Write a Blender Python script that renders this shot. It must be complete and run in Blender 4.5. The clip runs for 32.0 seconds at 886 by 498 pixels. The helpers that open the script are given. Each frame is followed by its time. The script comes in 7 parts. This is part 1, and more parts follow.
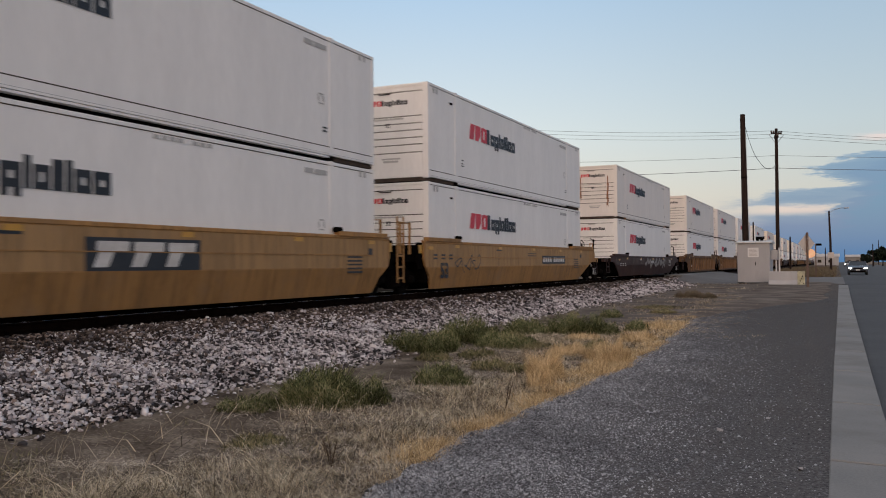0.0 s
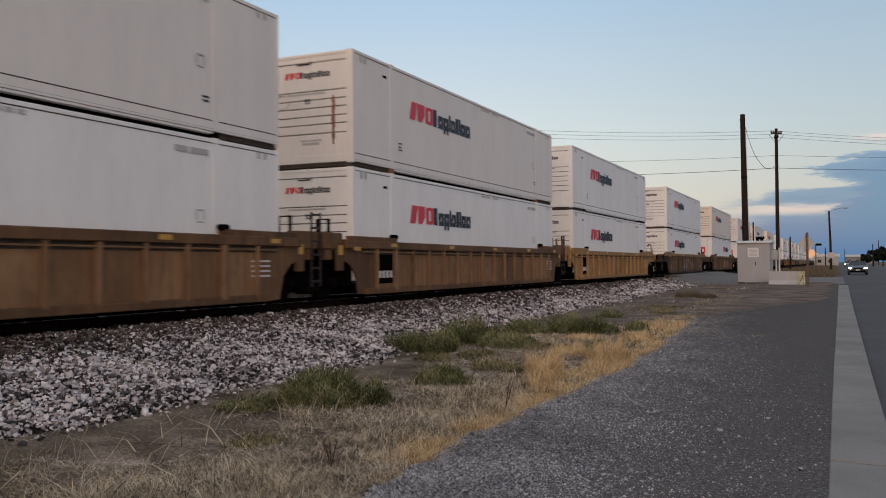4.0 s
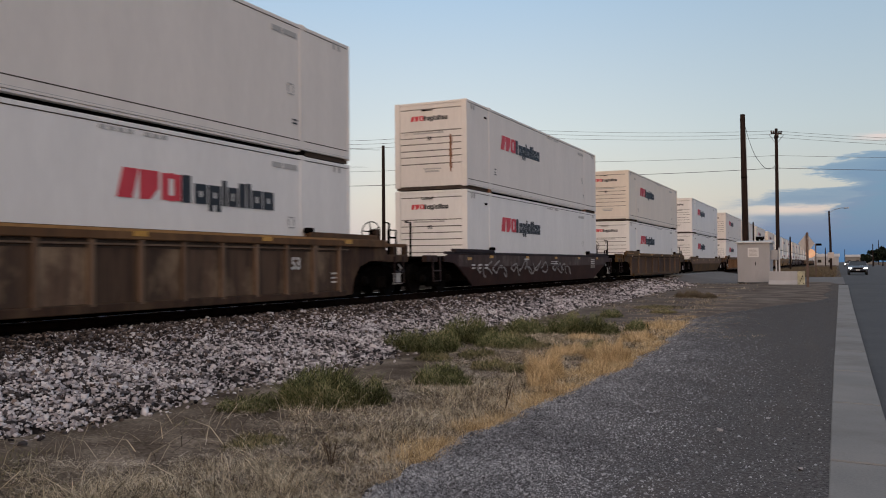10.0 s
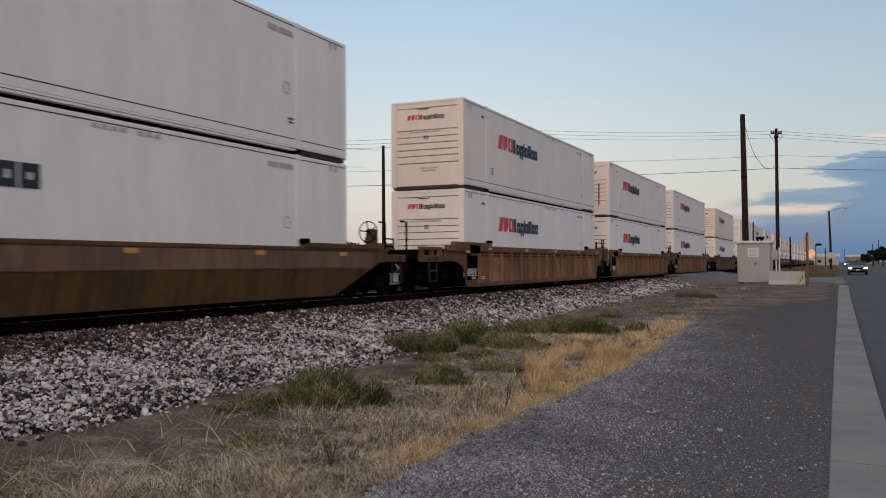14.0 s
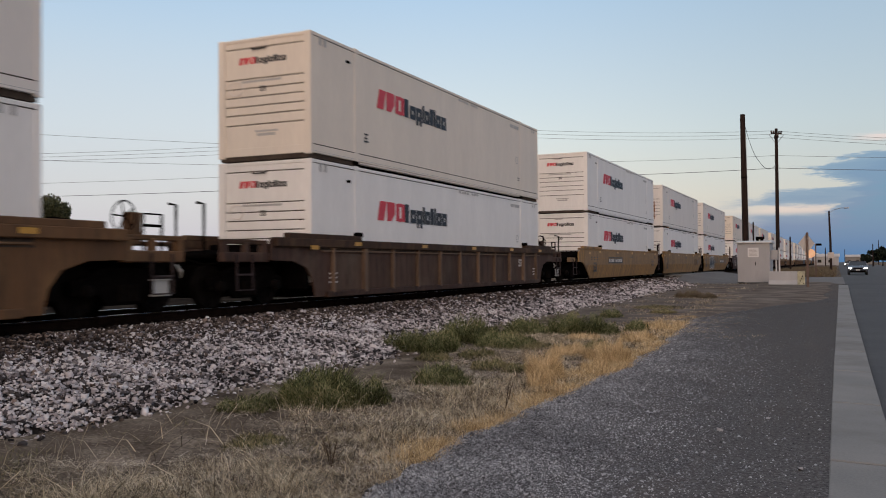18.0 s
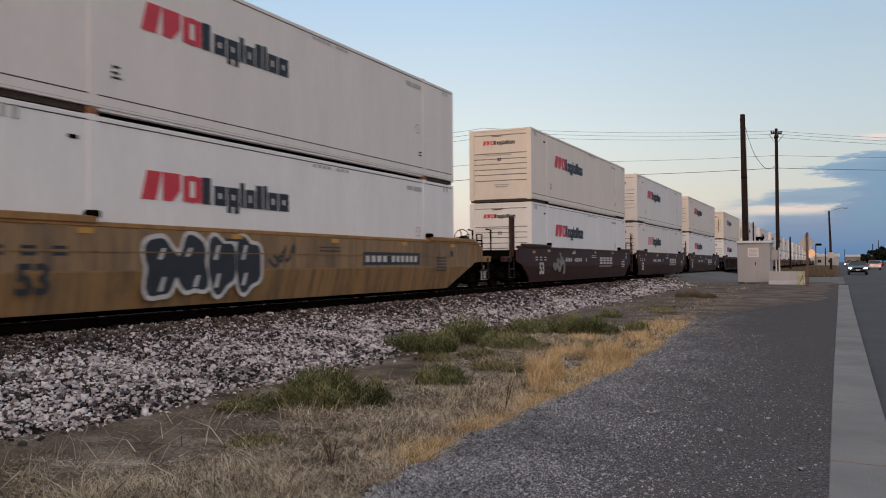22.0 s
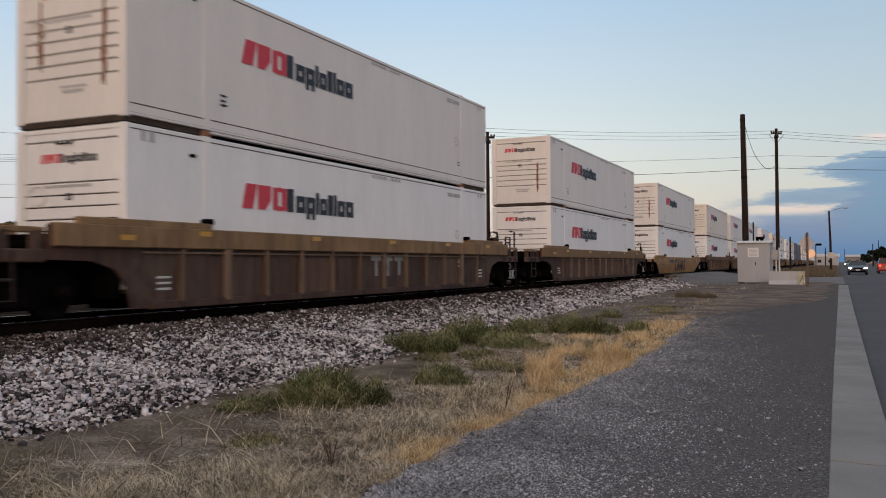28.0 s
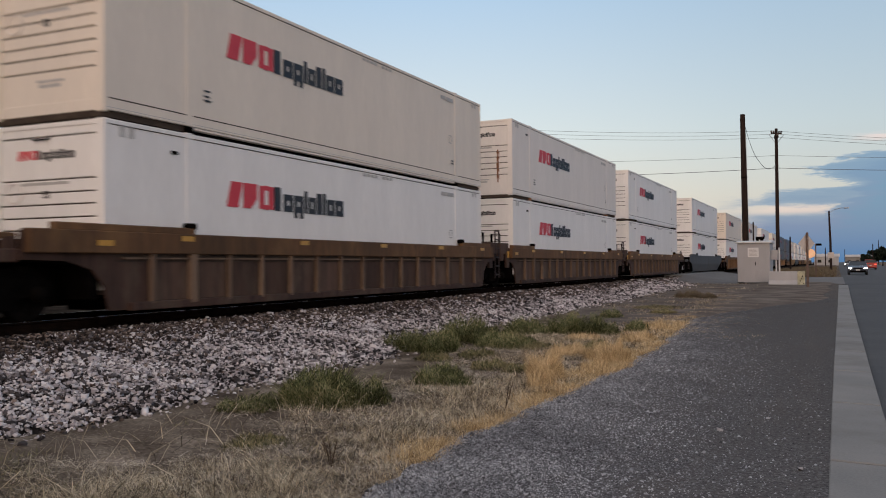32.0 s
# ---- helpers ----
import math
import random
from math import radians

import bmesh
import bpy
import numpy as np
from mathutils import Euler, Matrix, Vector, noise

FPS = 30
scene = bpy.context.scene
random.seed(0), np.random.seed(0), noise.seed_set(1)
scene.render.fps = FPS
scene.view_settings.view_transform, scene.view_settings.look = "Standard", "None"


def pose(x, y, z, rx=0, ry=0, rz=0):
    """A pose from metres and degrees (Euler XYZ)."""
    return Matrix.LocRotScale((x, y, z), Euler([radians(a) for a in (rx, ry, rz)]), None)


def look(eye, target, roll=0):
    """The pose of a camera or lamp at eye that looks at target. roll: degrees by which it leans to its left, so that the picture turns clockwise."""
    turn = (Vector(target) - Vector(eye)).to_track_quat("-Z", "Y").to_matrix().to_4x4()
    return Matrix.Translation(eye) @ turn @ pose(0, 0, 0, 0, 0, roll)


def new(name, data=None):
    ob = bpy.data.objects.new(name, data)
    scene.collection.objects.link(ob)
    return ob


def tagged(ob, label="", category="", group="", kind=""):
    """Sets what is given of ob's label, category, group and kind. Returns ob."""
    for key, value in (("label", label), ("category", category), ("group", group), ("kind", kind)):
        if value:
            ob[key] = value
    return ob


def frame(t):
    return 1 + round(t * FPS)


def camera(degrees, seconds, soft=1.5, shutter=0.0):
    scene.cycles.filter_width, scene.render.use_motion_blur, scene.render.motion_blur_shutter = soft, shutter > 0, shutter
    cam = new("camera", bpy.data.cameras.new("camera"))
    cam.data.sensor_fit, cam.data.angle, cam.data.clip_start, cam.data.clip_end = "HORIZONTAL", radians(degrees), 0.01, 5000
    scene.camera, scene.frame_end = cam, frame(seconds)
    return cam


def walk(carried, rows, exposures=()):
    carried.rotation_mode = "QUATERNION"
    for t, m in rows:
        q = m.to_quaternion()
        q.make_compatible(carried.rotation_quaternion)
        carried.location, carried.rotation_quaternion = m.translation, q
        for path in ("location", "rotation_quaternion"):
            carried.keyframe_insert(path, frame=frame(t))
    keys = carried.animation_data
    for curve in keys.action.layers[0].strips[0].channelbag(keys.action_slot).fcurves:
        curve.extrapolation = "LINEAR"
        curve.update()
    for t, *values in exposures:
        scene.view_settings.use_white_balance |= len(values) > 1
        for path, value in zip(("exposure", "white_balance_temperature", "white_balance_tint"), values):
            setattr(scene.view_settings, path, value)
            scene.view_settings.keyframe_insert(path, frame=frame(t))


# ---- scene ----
RAIL = 0.75          # top of rail above the shoulder
SPEED = 17.621       # metres a second, towards the camera
SECONDS = 32.0

# ---- camera: it stands still beside the kerb ----
cam = camera(54.40, SECONDS, soft=1.0, shutter=0.22)
CAM = look((12.005, 0, 1.574), (7.846, 9.092, 1.7555), roll=-0.406)
walk(cam, [(0, CAM), (SECONDS, CAM)], [(0, 0.08, 6620, 10), (7, 0.0, 6620, 10), (12, 0.02, 6620, 10), (18, 0.08, 6620, 10), (21, 0.14, 6620, 10), (25, 0.14, 6620, 10), (32, 0.10, 6620, 10)])

# ---- sky and light: dusk, the sun just down behind the viewer ----


def link(nt, a, b):
    nt.links.new(a, b)


def mathn(nt, op, a, b=None, clamp=False):
    n = nt.nodes.new("ShaderNodeMath")
    n.operation, n.use_clamp = op, clamp
    for i, v in enumerate((a, b)):
        if v is None:
            continue
        if isinstance(v, (int, float)):
            n.inputs[i].default_value = v
        else:
            link(nt, v, n.inputs[i])
    return n.outputs[0]


def ramp(nt, fac, stops, smooth=False):
    n = nt.nodes.new("ShaderNodeValToRGB")
    e = n.color_ramp.elements
    while len(e) < len(stops):
        e.new(0.5)
    for el, (p, c) in zip(e, stops):
        el.position, el.color = p, (*c, 1) if len(c) == 3 else c
    if smooth:
        n.color_ramp.interpolation = "EASE"
    link(nt, fac, n.inputs[0])
    return n.outputs[0]


def mixc(nt, fac, a, b, kind="MIX"):
    n = nt.nodes.new("ShaderNodeMix")
    n.data_type, n.blend_type = "RGBA", kind
    for s, v in ((n.inputs[0], fac), (n.inputs[6], a), (n.inputs[7], b)):
        if isinstance(v, (int, float)):
            s.default_value = v
        elif isinstance(v, tuple):
            s.default_value = (*v, 1)
        else:
            link(nt, v, s)
    return n.outputs[2]


def make_world():
    w = bpy.data.worlds.new("dusk_sky")
    w.use_nodes = True
    scene.world = w
    nt = w.node_tree
    nt.nodes.clear()
    tc = nt.nodes.new("ShaderNodeTexCoord")
    sep = nt.nodes.new("ShaderNodeSeparateXYZ")
    link(nt, tc.outputs["Generated"], sep.inputs[0])
    x, y, z = sep.outputs
    base = ramp(nt, z, [(0.0, (0.48, 0.45, 0.51)), (0.035, (0.59, 0.53, 0.535)), (0.075, (0.64, 0.61, 0.59)),
                        (0.15, (0.585, 0.65, 0.705)), (0.31, (0.365, 0.525, 0.73)), (0.6, (0.36, 0.42, 0.52)), (1.0, (0.40, 0.42, 0.48))])
    # the afterglow fills the sky behind the viewer
    back = mathn(nt, "MULTIPLY", mathn(nt, "SUBTRACT", 0.42, y), 1.1, True)
    lower = mathn(nt, "SUBTRACT", 1.15, mathn(nt, "MULTIPLY", z, 0.9), True)
    base = mixc(nt, mathn(nt, "MULTIPLY", back, lower), base, (1.13, 0.915, 0.815))

    def smooth(v, a, b):
        n = nt.nodes.new("ShaderNodeMapRange")
        n.interpolation_type = "SMOOTHSTEP"
        n.inputs["From Min"].default_value, n.inputs["From Max"].default_value = a, b
        link(nt, v, n.inputs["Value"])
        return n.outputs[0]

    # ahead the sky dims towards the east, and is lilac low in the west
    ahead = smooth(y, 0.45, 0.85)
    dim = mathn(nt, "MULTIPLY", mathn(nt, "MULTIPLY", smooth(x, -0.45, 0.1), ahead), 0.47)
    base = mixc(nt, dim, base, (0.20, 0.29, 0.40))
    west = mathn(nt, "MULTIPLY", smooth(mathn(nt, "MULTIPLY", x, -1.0), 0.42, 0.62), mathn(nt, "MULTIPLY", mathn(nt, "SUBTRACT", 1.0, mathn(nt, "MULTIPLY", z, 4.0), True), smooth(y, 0.35, 0.6)))
    base = mixc(nt, mathn(nt, "MULTIPLY", west, 0.8), base, (0.44, 0.50, 0.66))

    # a flat cloud bank in front, streaked along the horizon, its top climbing to the east
    mp = nt.nodes.new("ShaderNodeMapping")
    mp.inputs["Scale"].default_value = (9.0, 9.0, 62.0)
    link(nt, tc.outputs["Generated"], mp.inputs[0])
    nz = nt.nodes.new("ShaderNodeTexNoise")
    nz.inputs["Scale"].default_value, nz.inputs["Detail"].default_value = 1.3, 8
    nz.inputs["Roughness"].default_value = 0.6
    link(nt, mp.outputs[0], nz.inputs["Vector"])
    rag = mathn(nt, "SUBTRACT", nz.outputs["Fac"], 0.5)
    def mul(a, b):
        return mathn(nt, "MULTIPLY", a, b)

    def add_(a, b):
        return mathn(nt, "ADD", a, b)

    def sub(a, b):
        return mathn(nt, "SUBTRACT", a, b)

    def low(a, b):
        return mathn(nt, "MINIMUM", a, b)

    def high(a, b):
        return mathn(nt, "MAXIMUM", a, b)

    nf = nt.nodes.new("ShaderNodeTexNoise")
    nf.inputs["Scale"].default_value, nf.inputs["Detail"].default_value, nf.inputs["Roughness"].default_value = 5.0, 6, 0.7
    link(nt, mp.outputs[0], nf.inputs["Vector"])
    frill = sub(nf.outputs["Fac"], 0.5)
    xr = add_(x, add_(mul(rag, 0.06), mul(frill, 0.03)))
    # an upper bank with a ragged tip, a long band below it, and blue murk under a pale slit
    d_up = low(sub(add_(mul(low(xr, 0.3), 0.236), 0.1085), z), sub(z, sub(0.0865, mul(xr, 0.5))))
    d_band = low(sub(add_(mul(high(add_(xr, 0.02), 0.0), 0.22), sub(0.0765, mul(high(sub(-0.04, xr), 0.0), 0.09))), z), sub(z, 0.0580))
    d_low = sub(add_(mul(high(add_(xr, 0.012), 0.0), 0.9), 0.0545), z)
    up = smooth(add_(d_up, add_(mul(rag, 0.034), mul(frill, 0.016))), -0.001, 0.005)
    band = mul(smooth(add_(d_band, add_(mul(rag, 0.022), mul(frill, 0.010))), -0.002, 0.004), smooth(xr, -0.125, -0.07))
    murk = mul(smooth(add_(d_low, mul(rag, 0.012)), -0.003, 0.006), smooth(xr, -0.16, -0.055))
    cf = mul(high(high(up, band), murk), smooth(y, 0.0, 0.3))
    d = high(high(d_up, d_band), mul(d_low, 1.4))
    tint = ramp(nt, add_(d, mul(rag, 0.03)), [(0.0, (0.20, 0.30, 0.47)), (0.006, (0.105, 0.225, 0.42)), (0.02, (0.055, 0.175, 0.395)), (0.05, (0.03, 0.18, 0.40))])
    base = mixc(nt, mul(cf, 0.98), base, tint)
    pz = mathn(nt, "SUBTRACT", 1.0, smooth(mathn(nt, "ABSOLUTE", sub(add_(z, mul(rag, 0.03)), 0.1295)), 0.001, 0.007))
    pf = mul(pz, mul(smooth(x, 0.005, 0.045), smooth(y, 0.0, 0.3)))
    slit = mul(sub(1.0, smooth(mathn(nt, "ABSOLUTE", sub(add_(z, mul(rag, 0.012)), 0.056)), 0.001, 0.006)), mul(smooth(xr, -0.11, -0.06), sub(1.0, smooth(xr, -0.02, 0.0))))
    base = mixc(nt, mul(high(pf, mul(slit, 0.6)), 0.6), base, (0.78, 0.57, 0.57))
    sky = nt.nodes.new("ShaderNodeTexSky")
    sky.sky_type, sky.sun_disc = "NISHITA", False
    sky.sun_elevation, sky.sun_rotation = radians(3), radians(180)
    bg1, bg2 = nt.nodes.new("ShaderNodeBackground"), nt.nodes.new("ShaderNodeBackground")
    link(nt, base, bg1.inputs[0])
    link(nt, sky.outputs[0], bg2.inputs[0])
    bg1.inputs[1].default_value, bg2.inputs[1].default_value = 0.95, 0.05
    add = nt.nodes.new("ShaderNodeAddShader")
    out = nt.nodes.new("ShaderNodeOutputWorld")
    link(nt, bg1.outputs[0], add.inputs[0])
    link(nt, bg2.outputs[0], add.inputs[1])
    link(nt, add.outputs[0], out.inputs[0])


make_world()
sun = new("sun", bpy.data.lights.new("sun", "SUN"))
sun.data.energy, sun.data.angle, sun.data.color = 0.30, radians(30), (1.0, 0.72, 0.64)
sun.matrix_world = look((0, 0, 0), (-0.35, 1.0, -0.16))

# ---- materials ----
MATS = {}


def surface(name, colors, rough=0.7, metal=0.0, scale=6.0, fine=60.0, bump=0.2, stretch=(1, 1, 1), vary=0.0,
            stain=None, stain_amount=0.4, island=False, emit=0.0, coords="Object", dist=0.01, spec=0.5, wear=None):
    """A worn surface: colours mixed by a broad and a fine noise, a stain in patches, and fine relief."""
    m = bpy.data.materials.new(name)
    m.use_nodes = True
    nt = m.node_tree
    bsdf = nt.nodes["Principled BSDF"]
    bsdf.inputs["Specular IOR Level"].default_value = spec
    bsdf.inputs["Roughness"].default_value, bsdf.inputs["Metallic"].default_value = rough, metal
    tc = nt.nodes.new("ShaderNodeTexCoord")
    mp = nt.nodes.new("ShaderNodeMapping")
    mp.inputs["Scale"].default_value = stretch
    link(nt, tc.outputs[coords], mp.inputs[0])
    if vary:
        info = nt.nodes.new("ShaderNodeObjectInfo")
        comb = nt.nodes.new("ShaderNodeCombineXYZ")
        r = mathn(nt, "MULTIPLY", info.outputs["Random"], 37.0)
        for i in range(3):
            link(nt, r, comb.inputs[i])
        link(nt, comb.outputs[0], mp.inputs["Location"])
    big, small = nt.nodes.new("ShaderNodeTexNoise"), nt.nodes.new("ShaderNodeTexNoise")
    for n, s, d in ((big, scale, 4), (small, fine, 3)):
        n.inputs["Scale"].default_value, n.inputs["Detail"].default_value = s, d
        link(nt, mp.outputs[0], n.inputs["Vector"])
    fac = mathn(nt, "ADD", mathn(nt, "MULTIPLY", big.outputs["Fac"], 0.6), mathn(nt, "MULTIPLY", small.outputs["Fac"], 0.4))
    if island:
        geo = nt.nodes.new("ShaderNodeNewGeometry")
        fac = mathn(nt, "ADD", mathn(nt, "MULTIPLY", big.outputs["Fac"], 0.9), mathn(nt, "MULTIPLY", geo.outputs["Random Per Island"], 0.8))
        fac = mathn(nt, "SUBTRACT", fac, 0.35, True)
        col = ramp(nt, fac, [(0.1 + 0.8 * i / max(1, len(colors) - 1), c) for i, c in enumerate(colors)])
    else:
        col = ramp(nt, fac, [(0.36 + 0.28 * i / max(1, len(colors) - 1), c) for i, c in enumerate(colors)])
    if stain:
        sm = nt.nodes.new("ShaderNodeTexNoise")
        sm.inputs["Scale"].default_value, sm.inputs["Detail"].default_value = scale * 0.45, 6
        sm.inputs["Roughness"].default_value = 0.65
        link(nt, mp.outputs[0], sm.inputs["Vector"])
        f = mathn(nt, "MULTIPLY", mathn(nt, "SUBTRACT", sm.outputs["Fac"], 0.62 - 0.25 * stain_amount), 6.0, True)
        col = mixc(nt, mathn(nt, "MULTIPLY", f, min(1.0, stain_amount + 0.2)), col, stain)
    if wear:
        # long grime runs down the plate, then worn and dusty patches
        for c, sc, st, cut, amt in ((stain, 1.0, (0.5, 7.0, 0.5), 0.47, 0.85), (wear, 1.0, (2.6, 1.1, 3.4), 0.51, 0.9)):
            m2, n2 = nt.nodes.new("ShaderNodeMapping"), nt.nodes.new("ShaderNodeTexNoise")
            m2.inputs["Scale"].default_value = st
            link(nt, mp.outputs[0] if st[2] > 1 else tc.outputs[coords], m2.inputs[0])
            if vary:
                link(nt, comb.outputs[0], m2.inputs["Location"])
            n2.inputs["Scale"].default_value, n2.inputs["Detail"].default_value, n2.inputs["Roughness"].default_value = sc, 7, 0.7
            link(nt, m2.outputs[0], n2.inputs["Vector"])
            f2 = mathn(nt, "MULTIPLY", mathn(nt, "SUBTRACT", n2.outputs["Fac"], cut), 5.0, True)
            col = mixc(nt, mathn(nt, "MULTIPLY", f2, amt), col, c)
    if vary:
        hv = nt.nodes.new("ShaderNodeHueSaturation")
        link(nt, mathn(nt, "ADD", mathn(nt, "MULTIPLY", info.outputs["Random"], vary), 1 - vary / 2), hv.inputs["Value"])
        link(nt, col, hv.inputs["Color"])
        col = hv.outputs[0]
    link(nt, col, bsdf.inputs["Base Color"])
    bp = nt.nodes.new("ShaderNodeBump")
    bp.inputs["Strength"].default_value, bp.inputs["Distance"].default_value = bump, dist
    link(nt, small.outputs["Fac"], bp.inputs["Height"])
    link(nt, bp.outputs[0], bsdf.inputs["Normal"])
    rr = mathn(nt, "ADD", mathn(nt, "MULTIPLY", big.outputs["Fac"], 0.2), rough - 0.1)
    link(nt, rr, bsdf.inputs["Roughness"])
    if emit:
        bsdf.inputs["Emission Strength"].default_value = emit
        link(nt, col, bsdf.inputs["Emission Color"])
    MATS[name] = m
    return m


STREAK = (1.0, 0.9, 0.16)   # dirt runs down the sides
DUST = (0.20, 0.16, 0.13)


def paint(name, c, dirt=0.35, stain=DUST, rough=0.55, vary=0.0, wear=None):
    d = tuple(v * (0.95 if dirt < 0.3 else 0.74) for v in c)
    return surface(name, [d, c, tuple(min(1, v * 1.06) for v in c)], rough, 0.0, 1.6, 22, 0.06, STREAK, (vary or 0.24) if wear else vary, stain, dirt, spec=0.12 if wear else 0.3, wear=wear)


WHITE = paint("white_container_paint", (0.80, 0.78, 0.755), 0.04, (0.50, 0.46, 0.42), 0.45)
CREAM = paint("cream_container_paint", (0.75, 0.675, 0.585), 0.06, (0.46, 0.38, 0.30), 0.5)
PINK = paint("faded_white_paint", (0.745, 0.70, 0.655), 0.07, (0.48, 0.41, 0.36), 0.5)
GREYBOX = paint("dark_grey_container_paint", (0.10, 0.11, 0.13), 0.2)
# joint dirt; on overhangs and chord slots it stands in for shade
GROOVE = surface("groove_dirt_shade", [(0.05, 0.04, 0.035), (0.09, 0.07, 0.055)], 0.9, 0, 8, 60, 0.1, spec=0.0)
RUST = surface("rust_stain", [(0.16, 0.06, 0.03), (0.30, 0.14, 0.07), (0.10, 0.045, 0.03)], 0.85, 0, 7, 50, 0.2)
YELLOW = paint("ochre_car_paint", (0.355, 0.192, 0.072), 0.42, (0.165, 0.098, 0.046), 0.6, wear=(0.27, 0.165, 0.085))
DUSTYEL = paint("dust_greyed_ochre_paint", (0.31, 0.185, 0.078), 0.42, (0.10, 0.078, 0.062), 0.65, wear=(0.22, 0.14, 0.075))
TAN = paint("faded_tan_car_paint", (0.145, 0.077, 0.039), 0.55, (0.07, 0.044, 0.027), 0.65, wear=(0.22, 0.125, 0.058))
BROWN = paint("weathered_brown_car_paint", (0.066, 0.038, 0.024), 0.5, (0.024, 0.017, 0.014), 0.7, wear=(0.15, 0.095, 0.055))
OLIVE = paint("dull_olive_brown_paint", (0.115, 0.066, 0.026), 0.45, (0.045, 0.031, 0.022), 0.65, wear=(0.145, 0.075, 0.034))
MAROON = paint("maroon_car_paint", (0.055, 0.026, 0.021), 0.35, (0.028, 0.019, 0.016), 0.55, wear=(0.075, 0.04, 0.03))
GALV = surface("galvanised_steel", [(0.28, 0.29, 0.30), (0.38, 0.39, 0.40)], 0.5, 0.6, 6, 50, 0.1)
DARKMAR = paint("dark_purple_brown_paint", (0.033, 0.0231, 0.02475), 0.4, (0.02, 0.015, 0.015), 0.6, wear=(0.065, 0.048, 0.042))
GREYBR = paint("grey_brown_car_paint", (0.080, 0.047, 0.036), 0.5, (0.03, 0.022, 0.019), 0.7, wear=(0.12, 0.085, 0.062))
# rib paints lighter than the body: light on proud ribs, plus wear
RIBTAN = paint("dusty_lit_tan_rib_paint", (0.235, 0.138, 0.076), 0.4, (0.10, 0.062, 0.038), 0.7, wear=(0.29, 0.18, 0.098))
RIBYEL = paint("worn_lit_ochre_rib_paint", (0.45, 0.26, 0.115), 0.4, (0.20, 0.12, 0.06), 0.65, wear=(0.36, 0.24, 0.13))
RIBLIT = paint("dusty_lit_rib_paint", (0.165, 0.112, 0.078), 0.4, (0.07, 0.049, 0.036), 0.7, wear=(0.22, 0.155, 0.105))
BAYTAN = paint("patchy_tan_bay_paint", (0.22, 0.118, 0.058), 0.45, (0.10, 0.06, 0.036), 0.65, 0.45, wear=(0.29, 0.172, 0.085))
BAYBROWN = paint("patchy_brown_bay_paint", (0.098, 0.062, 0.042), 0.5, (0.032, 0.023, 0.018), 0.7, 0.8, wear=(0.26, 0.185, 0.12))
BAYOLIVE = paint("patchy_rust_brown_bay_paint", (0.088, 0.050, 0.030), 0.45, (0.045, 0.029, 0.020), 0.65, 0.4, wear=(0.135, 0.076, 0.043))
BAYYEL = paint("patchy_ochre_bay_paint", (0.34, 0.185, 0.075), 0.45, (0.17, 0.098, 0.046), 0.6, 0.4, wear=(0.29, 0.175, 0.088))
BAYGREY = paint("patchy_grey_brown_bay_paint", (0.100, 0.060, 0.044), 0.45, (0.038, 0.028, 0.023), 0.7, 0.5, wear=(0.125, 0.09, 0.066))
CHORDTAN = paint("dusty_tan_chord_paint", (0.235, 0.145, 0.075), 0.35, (0.12, 0.078, 0.046), 0.65, wear=(0.28, 0.185, 0.10))
SLATE = paint("slate_grey_car_paint", (0.078, 0.081, 0.084), 0.4, (0.048, 0.042, 0.036), 0.65)
# DARK and WHEELM carry the shade under the cars in their colour
DARK = surface("grimy_shade_black_steel", [(0.0022, 0.002, 0.0018), (0.006, 0.005, 0.0046)], 0.8, 0.0, 8, 60, 0.25, spec=0.0)
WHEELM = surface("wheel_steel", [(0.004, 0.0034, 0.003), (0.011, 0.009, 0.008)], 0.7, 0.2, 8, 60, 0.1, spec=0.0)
SHINE = surface("polished_rail_head", [(0.62, 0.62, 0.64), (0.75, 0.75, 0.76)], 0.25, 1.0, 3, 40, 0.02)
# rust darkened further by the train's shade, put into the colour
RAILRUST = surface("rusty_shaded_rail_web", [(0.006, 0.0042, 0.0036), (0.014, 0.009, 0.007)], 0.85, 0.0, 6, 50, 0.2, spec=0.0)
RED = surface("red_logo_paint", [(0.56, 0.035, 0.05), (0.64, 0.06, 0.075)], 0.5, 0, 3, 40, 0.02)
FADED = surface("faded_red_logo_paint", [(0.60, 0.26, 0.25), (0.66, 0.36, 0.34)], 0.55, 0, 3, 40, 0.02)
BLACK = surface("black_logo_paint", [(0.015, 0.015, 0.017), (0.03, 0.03, 0.032)], 0.5, 0, 3, 40, 0.02)
GREYM = surface("grey_stencil_paint", [(0.38, 0.37, 0.355), (0.46, 0.45, 0.43)], 0.6, 0, 5, 40, 0.02)
WHITEM = surface("white_stencil_paint", [(0.48, 0.46, 0.43), (0.62, 0.60, 0.57)], 0.6, 0, 5, 40, 0.02)
GRAFF = surface("worn_spray_paint", [(0.13, 0.115, 0.10), (0.30, 0.28, 0.26)], 0.65, 0, 5, 40, 0.02)
REFLECT = surface("yellow_reflector_tape", [(0.46, 0.24, 0.035), (0.56, 0.31, 0.05)], 0.4, 0, 5, 40, 0.02)

# ---- mesh helpers ----
CACHE = {}


def finish(bm, name):
    me = bpy.data.meshes.new(name)
    bm.to_mesh(me)
    bm.free()
    me.materials.append(None)
    return me


